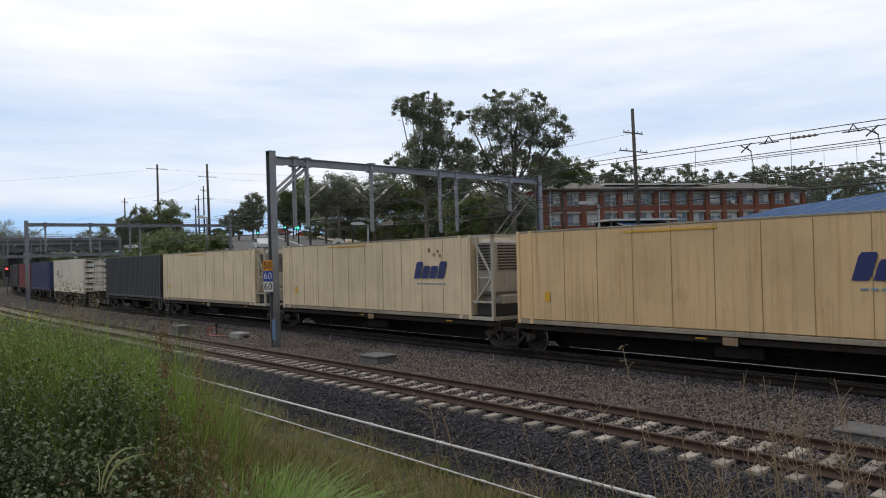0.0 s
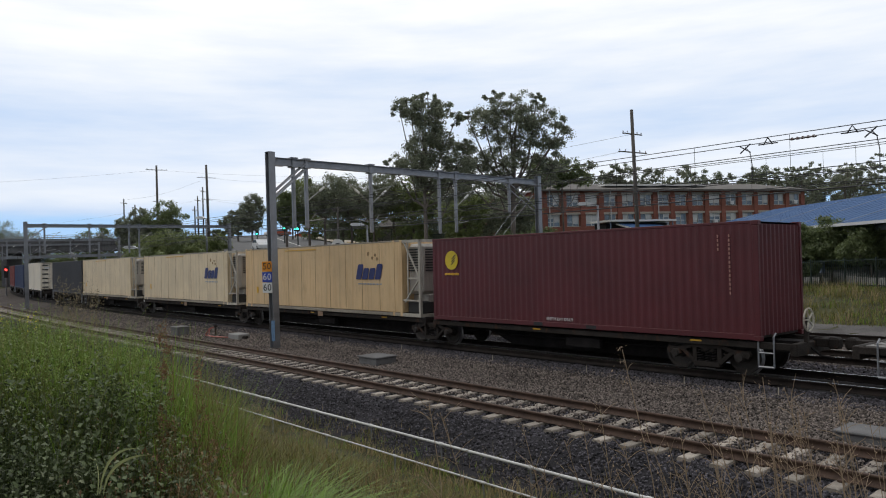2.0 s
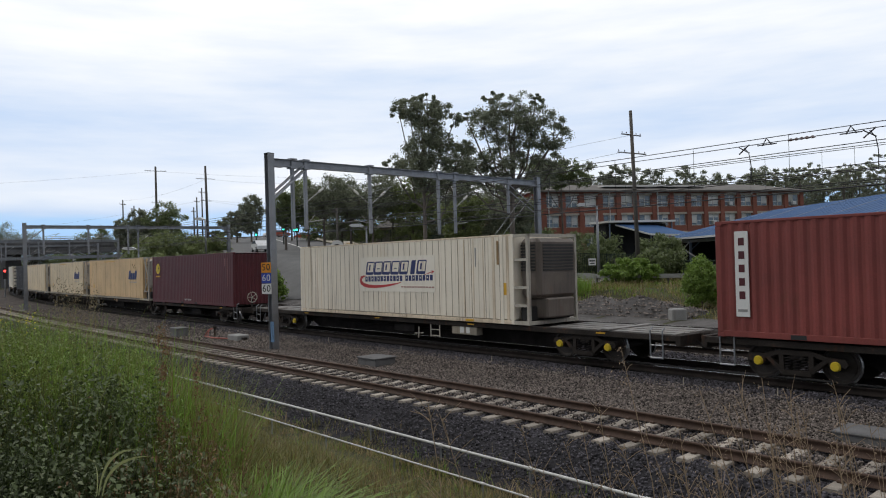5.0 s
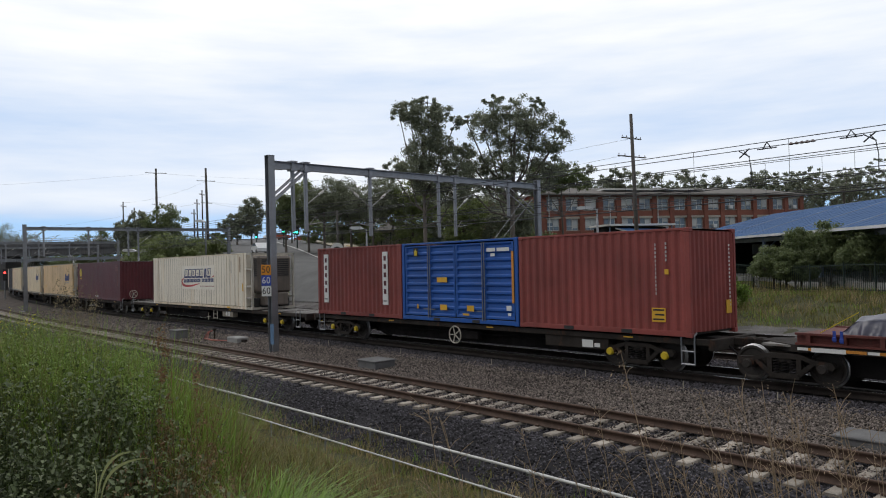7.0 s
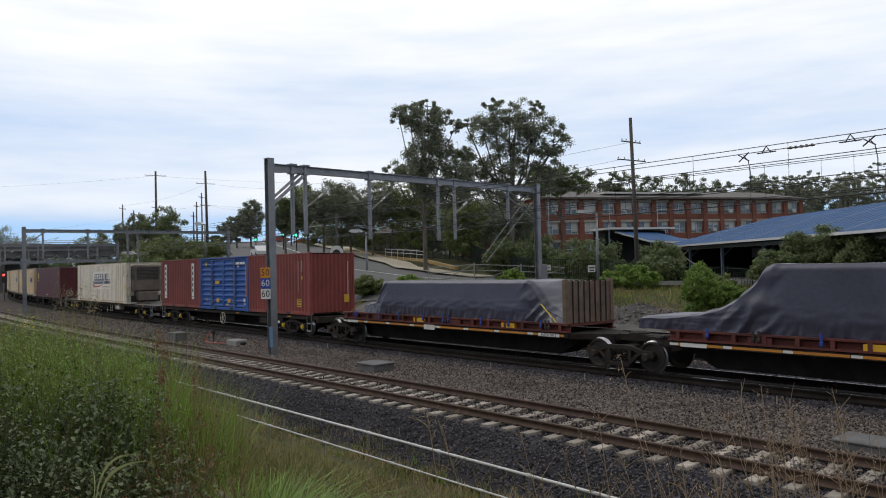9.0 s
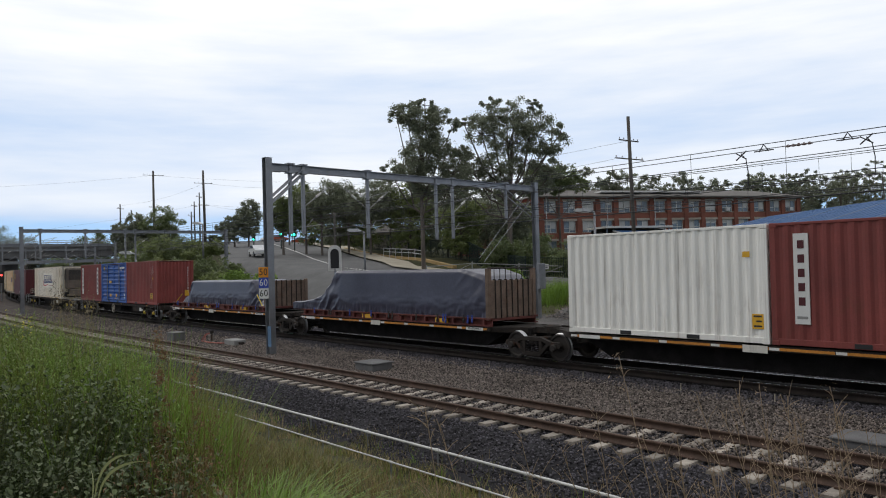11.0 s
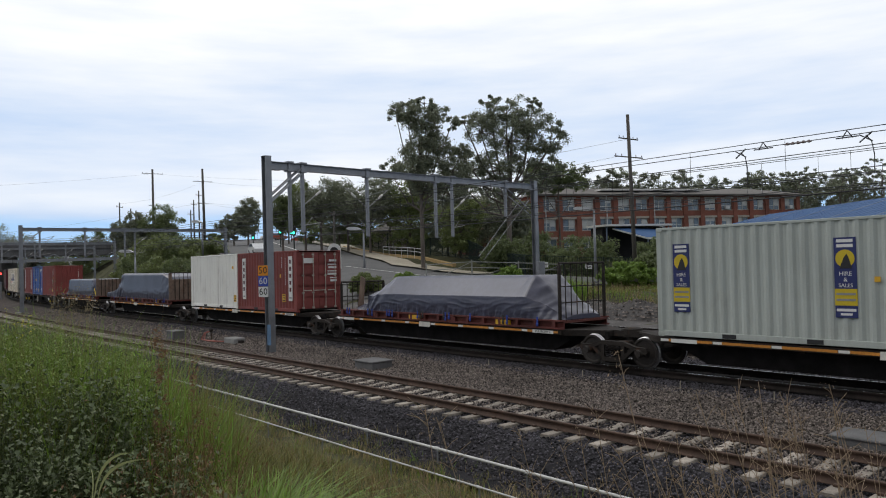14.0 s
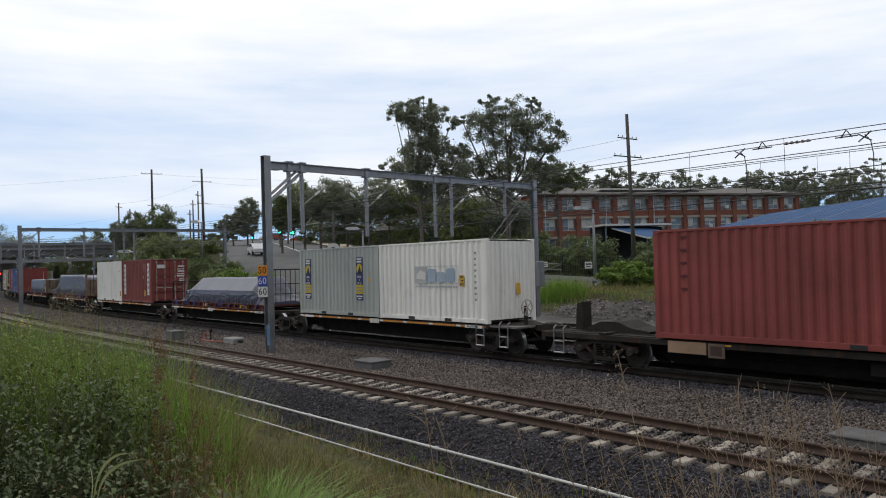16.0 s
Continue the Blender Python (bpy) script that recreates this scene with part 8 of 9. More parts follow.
    bars([(0.75 - 0.13 * i - 0.085, 0.75 - 0.13 * i, 1.22, 1.29) for i in range(18)], am, "painted_line", "ink_pale", Y)
    bars([(0.78, 0.80, 1.36, 2.0), (-1.62, 0.80, 1.985, 2.0), (-1.62, 0.80, 1.36, 1.375), (-1.62, -1.60, 1.36, 2.0)], am, "name_border", "ink_pale", Y)
    bars([(-1.90, -1.66, 1.28, 1.66)], am, "warning_label", "label_y", Y)
    label_print(am, -1.90, -1.66, 1.28, 1.66, Y)
    number_column(am, -2.45, 2.45, 9, "ink_grey", Y - 0.012, 0.09, 0.2)
    part("warning_label", Shape().box(-3.035, -3.025, -0.42, -0.22, 0.95, 1.35), "label_y", am)
    # rear wagon with one long red container
    lr = container("faded red forty-foot container", 12.192, 2.90, "red", -146.16, 0.92)
    number_column(lr, 5.2, 2.72, 5, "maroon", Y - 0.01, 0.2, 0.34)
    wl_ = flat_wagon("dark container wagon with a long bare front end", -145.75, 19.5, 7.5, z=0.90, deck="under", open_deck=((5.5, 9.5),))
    part("data_panel", Shape().box(4.25, 5.35, 1.14, 1.17, 0.56, 0.87), "panel_tan", wl_, "brown painted panel with worn marks")
    part("end_stand", Shape().plate([(8.9, 0.9), (9.2, 0.9), (9.12, 1.72), (8.92, 1.78)], -0.22, 0.22), "under", wl_)
    part("neck_beam", Shape().plate([(6.3, 0.92), (8.7, 0.92), (8.5, 1.02), (8.0, 1.22), (7.4, 1.24), (6.9, 1.06), (6.3, 1.0)], -0.55, 0.55), "under", wl_)
    part("data_plate", Shape().box(3.75, 4.2, 1.14, 1.17, 0.50, 0.86), "bulkhead", wl_)
    part("data_mark", Shape().box(3.82, 4.13, 1.17, 1.175, 0.56, 0.80), "brown_c", wl_)


build_train()
# how far the train has gone after t seconds
def gone(t):
    return 9.62 * t - 0.01 * t * t


def motions():
    steps = [0.5 * i for i in range(33)]
    for ob, q, base in RIDERS:
        rows = []
        for t in steps:
            s = q + gone(t)
            x, y, z = on_line(s)
            m = pose(x, y, 0, 0, 0, heading(s)) @ pose(0, 0, 0, 0.69, 0, 0) @ pose(0, 0, base)
            rows.append((t, m))
        walk(ob, rows)
    fine = [i / 15 for i in range(241)]
    for w in WHEELSETS:
        at = w.matrix_basis.translation.copy()
        walk(w, [(t, pose(at.x, at.y, at.z, 0, math.degrees(gone(t) / 0.43) % 360, 0)) for t in fine])


# ---- trees, shrubs and grass ----
def leaf_cloud(rng, centres, radii, per, size, flat=0.8):
    """Leaf cards set like shingles over small rounded clumps. Returns vertices and faces."""
    c, r = np.repeat(np.asarray(centres, float), per, 0), np.repeat(np.asarray(radii, float), per)[:, None]
    n = len(c)
    d = rng.normal(size=(n, 3)) + np.array([0, 0, 0.25])
    d /= np.linalg.norm(d, axis=1, keepdims=True)
    p = c + d * r * np.array([1.0, 1.0, flat]) * rng.uniform(0.25, 1.25, (n, 1))
    out = d + rng.normal(size=(n, 3)) * 0.55
    out /= np.linalg.norm(out, axis=1, keepdims=True)
    a = rng.normal(size=(n, 3)) - np.array([0, 0, 0.5])
    a -= out * (a * out).sum(1, keepdims=True)
    a /= np.linalg.norm(a, axis=1, keepdims=True)
    b = np.cross(out, a)
    k = size * rng.uniform(0.6, 1.4, (n, 1))
    l, w = a * k, b * k * 0.42
    v = np.stack([p - l, p + w, p + l, p - w], 1).reshape(-1, 3)
    return v, np.arange(len(v)).reshape(-1, 4)


def tree(name, x, y, blobs, label, material="gum", leaf=0.22, clumps=26, per=70, trunk=0.35, seed=1, z0=None, lean=(0, 0), bark="bark", group="trees", clump_size=0.30, category="tree"):
    """A tapered trunk with limbs and a crown of leaf clumps. blobs: (dx, dy, z, rx, ry, rz) about the foot."""
    rng = np.random.RandomState(seed)
    t = thing(name, label, category, group)
    z0 = ground_z(x, y) if z0 is None else z0
    t.matrix_basis = pose(x, y, z0)
    cs, rs = [], []
    widest = max(b[3] * b[5] for b in blobs)
    wood = Shape()
    top = max(b[2] + b[5] * 0.3 for b in blobs)
    mid = (lean[0] * 0.5, lean[1] * 0.5, top * 0.45)
    wood.rod([(0, 0, -0.4), mid, (lean[0], lean[1], top * 0.8)], trunk, 8, trunk * 0.35)
    for (dx, dy, z, rx, ry, rz) in blobs:
        fork = Vector((lean[0] * 0.5, lean[1] * 0.5, min(top * 0.45, z * 0.6)))
        hub = Vector((dx, dy, z - rz * 0.3))
        bend = fork.lerp(hub, 0.5) + Vector((rng.uniform(-0.4, 0.4), rng.uniform(-0.4, 0.4), -0.06 * top))
        wood.rod([fork, bend, hub], trunk * 0.45, 6, trunk * 0.18)
        for i in range(max(10, int(clumps * rx * rz / widest))):
            d = rng.normal(size=3)
            d /= np.linalg.norm(d)
            r = rng.uniform(0.35, 1.0) ** 0.5 * rng.uniform(0.85, 1.12)
            c = np.array([dx, dy, z]) + d * np.array([rx, ry, rz]) * r
            cs.append(c)
            rs.append(clump_size * min(rx, rz) * rng.uniform(0.7, 1.4))
            if i % 3 == 0:
                wood.rod([hub, hub.lerp(Vector(c), 0.55) + Vector((0, 0, -0.1 * rz)), Vector(c)], trunk * 0.16, 4, trunk * 0.05)
    part("trunk", wood, bark, t)
    v, f = leaf_cloud(rng, cs, rs, per, leaf)
    part("crown", np_mesh("crown", v, f, material), "", t)
    return t


def bush(x, y, w, h, label, material="leaf_b", seed=1, leaf=0.10, clumps=40, per=60, z0=None):
    z = 0.0
    blobs = [(0, 0, h * 0.55, w * 0.5, w * 0.5, h * 0.45), (w * 0.25, 0.1, h * 0.4, w * 0.35, w * 0.35, h * 0.35), (-w * 0.25, -0.1, h * 0.38, w * 0.35, w * 0.35, h * 0.35)]
    return tree("shrub", x, y, blobs, label, material, leaf, clumps, per, 0.06, seed, z0, group="shrubs", clump_size=0.28, category="shrub")


def build_trees():
    # two tall gums behind the portal
    tree("gum_tree", -1.6, 75, [(0.3, 0, 16.2, 2.4, 2.5, 1.6), (-1.2, 0, 17.0, 1.7, 1.8, 1.1), (1.8, 0.3, 16.9, 1.3, 1.5, 0.9), (2.0, 0, 13.4, 1.9, 2.0, 1.5), (0.2, 0, 12.6, 2.2, 2.2, 1.9), (-1.4, 0, 10.9, 2.3, 2.2, 1.3), (1.0, 0, 9.8, 2.6, 2.3, 1.5), (-2.3, 0, 16.6, 0.9, 1.0, 0.6), (3.3, 0, 15.6, 0.9, 1.0, 0.7), (-3.1, 0, 11.0, 1.4, 1.2, 0.7), (0.6, 0, 17.9, 1.2, 1.0, 0.5), (3.3, 0, 11.0, 1.9, 1.8, 1.5), (3.0, 0, 8.6, 2.4, 2.0, 1.5), (4.4, 0, 12.8, 1.0, 1.0, 0.8)],
         "tall gum tree with an open grey-green crown", "gum", 0.12, 62, 90, 0.24, 2, z0=1.7, clump_size=0.36)
    tree("gum_tree", 7.6, 80, [(0.2, 0, 17.6, 2.2, 2.4, 1.5), (-2.6, 0, 15.6, 2.0, 2.2, 1.7), (2.9, 0, 16.2, 2.2, 2.2, 1.7), (0.4, 0, 14.6, 3.2, 2.6, 1.9), (5.0, 0, 14.0, 1.8, 2.0, 1.5), (-3.6, 0, 11.6, 1.9, 2.0, 1.4), (-0.6, 0.4, 11.6, 3.0, 2.6, 1.6), (4.8, 0, 11.2, 2.0, 2.0, 1.2), (2.6, 0.5, 12.3, 1.6, 2.0, 1.3), (6.1, 0, 15.3, 1.1, 1.5, 0.8), (-5.0, 0, 12.9, 1.2, 1.5, 0.8), (3.2, 0, 18.3, 1.2, 1.2, 0.7), (-1.5, 0, 18.6, 1.3, 1.3, 0.7), (-4.4, 0, 16.4, 0.9, 1.0, 0.6), (-4.6, 0, 9.6, 2.0, 1.8, 1.3), (-1.6, 0, 9.2, 2.2, 1.8, 1.2), (3.0, 0, 9.4, 2.2, 1.8, 1.2)],
         "broad gum tree with dark trunk and spreading limbs", "gum", 0.12, 70, 90, 0.32, 3, z0=2.0, clump_size=0.34, lean=(0.8, 0))
    # lower trees behind the portal: x, y, top, width
    rng = random.Random(9)
    for x, y, top, w in ((-20.3, 96, 12.4, 3.0), (-17.5, 97, 14.5, 3.6), (-15.1, 95, 14.6, 4.4), (-12.0, 98, 14.2, 4.2), (-8.7, 94, 14.4, 4.8), (-6.3, 97, 13.5, 4.6), (-3.6, 94, 14.1, 4.8), (1.2, 95, 13.3, 5.4), (6.3, 94, 12.6, 5.2), (10.0, 95, 12.3, 3.6), (-10.5, 103, 13.0, 5), (-2, 104, 13.0, 5.5), (4, 104, 12.5, 5.5), (8.6, 88, 10.2, 4.0), (2.6, 86, 10.6, 4.2), (-14, 104, 13, 5)):
        z0 = ground_z(x, y)
        top -= z0
        blobs = [(rng.uniform(-0.4, 0.4) * w, 0, top * 0.86, w * 0.42, w * 0.42, top * 0.13), (-w * 0.3, 0, top * 0.68, w * 0.46, w * 0.46, top * 0.17), (w * 0.3, 0, top * 0.66, w * 0.46, w * 0.46, top * 0.17), (0, 0, top * 0.45, w * 0.6, w * 0.5, top * 0.17), (0, -0.3, top * 0.24, w * 0.6, w * 0.5, top * 0.14)]
        if x < -4.5 and y < 100:
            blobs = blobs[:3] + [(0, 0, top * 0.54, w * 0.45, w * 0.45, top * 0.12)]
        tree("tree", x, y, blobs, "dark green tree on the slope behind the road", rng.choice(("gum", "gum_l", "leaf_d", "gum")), 0.14, 60, 50, 0.18, int(x * 7 + 300), clump_size=0.42)
    for i in range(7):
        bush(-21 + i * 3.0, 124 + (i % 3) * 1.5, 4.6, 4.4 - 0.1 * i, "dark hedge growth behind the road", "leaf_d", 400 + i, 0.16, 40, 50)
    tree("tree", 15.3, 92, [(0.3, 0, 10.2, 2.4, 2.0, 1.3), (-2.4, 0, 10.0, 2.1, 2.0, 1.4), (2.3, 0, 9.0, 1.7, 1.6, 1.0), (-0.8, 0, 8.6, 1.8, 1.6, 0.9), (-3.4, 0, 8.2, 1.5, 1.5, 1.0)],
         "dark green tree overhanging the brick building", "leaf_d", 0.13, 70, 50, 0.16, 19, z0=3.6, clump_size=0.36)
    # behind and above the brick building
    for i in range(24):
        x = 18 + i * 2.98 + rng.uniform(-1.2, 1.2)
        y = 143 + rng.uniform(-5, 6)
        top = 22.3 - 2.6 * min(1, max(0, (i - 4) / 8)) + rng.uniform(-1.2, 0.6)
        z0 = 5.0
        top -= z0
        blobs = [(rng.uniform(-1, 1), 0, top * 0.88, 2.2, 2.2, 1.3), (rng.uniform(-2.5, -1), 0, top * 0.74, 2.4, 2.2, 1.4), (rng.uniform(1, 2.5), 0, top * 0.72, 2.4, 2.2, 1.4), (0, 0, top * 0.55, 3.0, 2.5, 1.8)]
        tree("gum_tree", x, y, blobs, "open-crowned gum tree behind the buildings", "gum", 0.20, 30, 46, 0.2, 40 + i, z0, clump_size=0.34)
    # big open gums on the right, beyond the hall
    for i, (x, y, top, w) in enumerate(((66.5, 135, 19.2, 10), (75, 136, 19.0, 9), (82.5, 135, 21, 9), (90, 138, 20.5, 9), (60.5, 140, 17.8, 8), (71, 145, 19.0, 9))):
        z0 = 4.0
        top -= z0
        blobs = [(rng.uniform(-1, 1), 0, top * 0.90, w * 0.34, 2.5, 0.9), (-w * 0.3, 0, top * 0.80, w * 0.28, 2.5, 0.9), (w * 0.32, 0, top * 0.82, w * 0.28, 2.5, 0.9), (0, 0, top * 0.70, w * 0.42, 2.5, 1.0), (-w * 0.32, 0, top * 0.62, w * 0.3, 2.5, 1.0), (w * 0.3, 0, top * 0.60, w * 0.34, 2.5, 1.0), (0, 0, top * 0.48, w * 0.5, 2.5, 1.3), (0, 0, top * 0.32, w * 0.5, 2.5, 1.4)]
        tree("gum_tree", x, y, blobs, "open-crowned grey gum tree against the sky", "gum", 0.15, 26, 60, 0.22, 70 + i, z0, clump_size=0.36)
    # left skyline
    for i, (x, y, top, w) in enumerate(((-53.7, 131, 13.9, 4.0), (-48.4, 129, 14.7, 5.8), (-57.8, 135, 12.6, 3.8), (-51, 134, 12.5, 5), (-84, 182, 13.6, 5), (-89, 184, 12.6, 5), (-31.5, 122, 14.8, 3.4), (-33.6, 121, 12.0, 4.4), (-26.0, 128, 15.5, 4.0), (-22.5, 130, 16.5, 4.0), (-113, 190, 16.9, 8), (-120, 192, 17, 9), (-107, 192, 14.0, 7), (-45.6, 150, 10.2, 3))):
        z0 = ground_z(x, y)
        top -= z0
        blobs = [(rng.uniform(-0.5, 0.5), 0, top * 0.82, w * 0.40, w * 0.4, top * 0.16), (-w * 0.25, 0, top * 0.62, w * 0.42, w * 0.42, top * 0.18), (w * 0.25, 0, top * 0.62, w * 0.42, w * 0.42, top * 0.18), (0, 0, top * 0.40, w * 0.52, w * 0.5, top * 0.18)]
        tree("tree", x, y, blobs, "dark rounded tree on the skyline", rng.choice(("gum", "leaf_d")), 0.18, 40, 60, 0.18, 90 + i, clump_size=0.40)
    # scrub on the cutting slope under the far portal
    for i, (x, y, top, w) in enumerate(((-37.7, 100, 8.0, 6.0), (-40.5, 101, 7.6, 5.0), (-34.5, 99, 7.8, 5.0), (-32.1, 98, 7.3, 4.6), (-29.6, 97, 7.0, 3.4), (-44, 108, 6.6, 4.2), (-38, 93, 5.4, 4.6), (-34, 89, 4.9, 4.4), (-30, 85, 4.6, 4.0), (-42, 100, 5.0, 4.2), (-26, 82, 4.8, 3.6), (-22.5, 78, 4.6, 3.4))):
        z0 = max(0.0, top - 4.0)
        bush(x, y, w, top - z0, "green scrub on the railway cutting", rng.choice(("gum_l", "leaf_d", "gum_l")), 200 + i, 0.13, 46, 60, z0)
    for i in range(18):
        bush(-142 + i * 4.6, 212 + rng.uniform(-5, 5), 9, rng.uniform(8.5, 11), "dark growth in the cutting beyond the bridge", "leaf_d", 240 + i, 0.25, 40, 50, -0.5)
    # shrubs beyond the tracks
    bush(14.3, 40.5, 1.9, 2.75, "bright green leafy shrub beside the tracks", "leaf_b", 31, 0.07, 90, 80)
    bush(16.0, 41.0, 2.0, 1.6, "bright green leafy shrub beside the tracks", "leaf_b", 32, 0.08, 40, 60)
    for i, (x, y, w, h, m_) in enumerate(((14.2, 55, 4.2, 2.0, "leaf_b"), (17.2, 58, 4.0, 2.6, "leaf_d"), (13.6, 68, 6.0, 4.2, "leaf_d"), (20.2, 68, 4.0, 3.8, "leaf_d"), (9.8, 72, 4.5, 4.6, "leaf_d"), (6.6, 74, 4.0, 4.0, "leaf_d"), (18.2, 50, 3.0, 1.3, "gum_l"), (25, 37, 3.0, 1.5, "gum_l"), (5.2, 55, 2.2, 1.4, "leaf_b"), (-2.4, 57, 2.2, 1.5, "leaf_b"), (-6, 60, 2.4, 1.6, "gum_l"), (-15.5, 65, 2.6, 3.2, "leaf_b"), (-18.0, 65, 3.0, 3.6, "leaf_b"), (-20.5, 68, 3.4, 3.4, "gum_l"))):
        bush(x, y, w, h, "leafy shrub on the far side of the railway", m_, 50 + i, 0.13, 70, 64)
    for i, (x, y, h, w) in enumerate(((21.7, 48, 3.2, 2.3), (23.5, 48, 4.5, 1.8), (24.9, 47, 4.7, 2.3), (25.7, 44, 4.1, 2.8), (27.6, 44, 4.3, 2.8), (22.6, 47, 2.8, 2.2))):
        blobs = [(0, 0, h * 0.72, w * 0.5, w * 0.5, h * 0.2), (-w * 0.25, 0, h * 0.5, w * 0.42, w * 0.42, h * 0.22), (w * 0.25, 0, h * 0.48, w * 0.42, w * 0.42, h * 0.22)]
        tree("small_tree", x, y, blobs, "small bushy green tree before the hall", "leaf_d", 0.085, 60, 80, 0.07, 110 + i, clump_size=0.36)


def blade_field(rng, x, y, z, height, width, lean, name, material, label, bend=0.5, seg=3):
    """Grass blades as narrow curved strips."""
    n = len(x)
    a = rng.uniform(0, 2 * np.pi, n)
    h = height * rng.uniform(0.55, 1.25, n)
    l = lean * rng.uniform(0.2, 1.3, n)
    w = width * rng.uniform(0.6, 1.3, n)
    side = np.stack([-np.sin(a), np.cos(a), np.zeros(n)], 1)
    out = np.stack([np.cos(a), np.sin(a), np.zeros(n)], 1)
    base = np.stack([x, y, z - 0.03], 1)
    rows = []
    for k in range(seg + 1):
        u = k / seg
        c = base + out * (l * h * u ** (1 + bend))[:, None] + np.array([0, 0, 1.0]) * (h * (u - 0.25 * l * u * u))[:, None]
        ww = (w * (1 - u * 0.92))[:, None] * side
        rows += [c - ww, c + ww]
    v = np.stack(rows, 1)
    f = []
    idx = np.arange(n) * (2 * (seg + 1))
    for k in range(seg):
        f.append(np.stack([idx + 2 * k, idx + 2 * k + 1, idx + 2 * k + 3, idx + 2 * k + 2], 1))
    me = np_mesh(name, v.reshape(-1, 3), np.concatenate(f), material)
    return tagged(new(name, me), label, "grass", kind="stuff")


# how steeply the growth on the bank falls away from eye level, by bearing (x / y)
GROWTH = ((-0.68, 0.036), (-0.604, 0.045), (-0.558, 0.055), (-0.504, 0.069), (-0.45, 0.087), (-0.388, 0.098), (-0.31, 0.153), (-0.27, 0.182), (-0.234, 0.212), (-0.17, 0.228), (-0.14, 0.25), (-0.065, 0.27), (0.012, 0.30), (0.09, 0.316), (0.166, 0.34), (0.32, 0.36), (0.7, 0.37))


def growth_top(x, y):
    return EYE[2] - y * np.interp(x / y, [g[0] for g in GROWTH], [g[1] for g in GROWTH])


def bank_points(rng, n, b0, b1, d0, d1, o0=9.4):
    b = rng.uniform(b0, b1, n)
    y = np.sqrt(rng.uniform(d0 * d0, d1 * d1, n))
    x = b * y
    s, o = line_place(x, y)
    k = o > o0
    x, y, o = x[k], y[k], o[k]
    return x, y, land(x, y), o


def mounds(x, y, k=1.7, seed=3.0):
    """Uneven growth: 0 in the hollows, 1 on the humps."""
    return np.array([min(1.0, max(0.0, 0.5 + 0.75 * noise.noise((a * k, b * k, seed)) + 0.35 * noise.noise((a * k * 2.7, b * k * 2.7, seed + 4)))) for a, b in zip(x, y)])


def low_near(y):
    """How much of the full height the growth reaches, close to the path and farther down the bank."""
    return np.interp(y, [3.4, 4.2, 5.0, 5.8], [0.46, 0.64, 0.92, 1.0])


def leafy_stems(rng, foot, tip, per, long, wide, droop, name, material, label, first=0.25, spread=0.02):
    """Plants as stems carrying folded, pointed leaves that face the sky. foot, tip: arrays of stem ends."""
    m = len(foot)
    u = rng.uniform(first, 1.0, (m, per, 1)) ** 0.8
    p = (foot[:, None] + (tip - foot)[:, None] * u + rng.normal(size=(m, per, 3)) * spread).reshape(-1, 3)
    n = len(p)
    az = rng.uniform(0, 2 * np.pi, n)
    el = rng.uniform(-0.9, 0.7, n) - droop
    way = np.stack([np.cos(az) * np.cos(el), np.sin(az) * np.cos(el), np.sin(el)], 1)
    side = np.stack([-np.sin(az), np.cos(az), rng.uniform(-0.5, 0.5, n)], 1)
    up = np.cross(way, side)
    k = (long * rng.uniform(0.55, 1.3, n))[:, None]
    w = k * wide
    a, t = p, p + way * k + np.array([0, 0, -0.18]) * k
    c = p + way * k * 0.5
    v = np.stack([a, c, t, c + side * w + up * w * 0.35, c - side * w + up * w * 0.35], 1).reshape(-1, 3)
    f = np.array([(0, 1, 3), (1, 2, 3), (0, 4, 1), (1, 4, 2)])
    f = (f[None] + 5 * np.arange(n)[:, None, None]).reshape(-1, 3)
    # the stems themselves, thin and three-sided
    r = 0.0022
    ring = np.array([(r, 0, 0), (-r * 0.5, r * 0.87, 0), (-r * 0.5, -r * 0.87, 0)])
    sv = np.concatenate([foot[:, None] + ring, tip[:, None] + ring * 0.5], 1).reshape(-1, 3)
    g = np.array([(0, 1, 4), (0, 4, 3), (1, 2, 5), (1, 5, 4), (2, 0, 3), (2, 3, 5)])
    g = (g[None] + 6 * np.arange(m)[:, None, None] + len(v)).reshape(-1, 3)
    me = np_mesh(name, np.concatenate([v, sv]), np.concatenate([f, g]), material)
    return tagged(new(name, me), label, "weeds", kind="stuff")


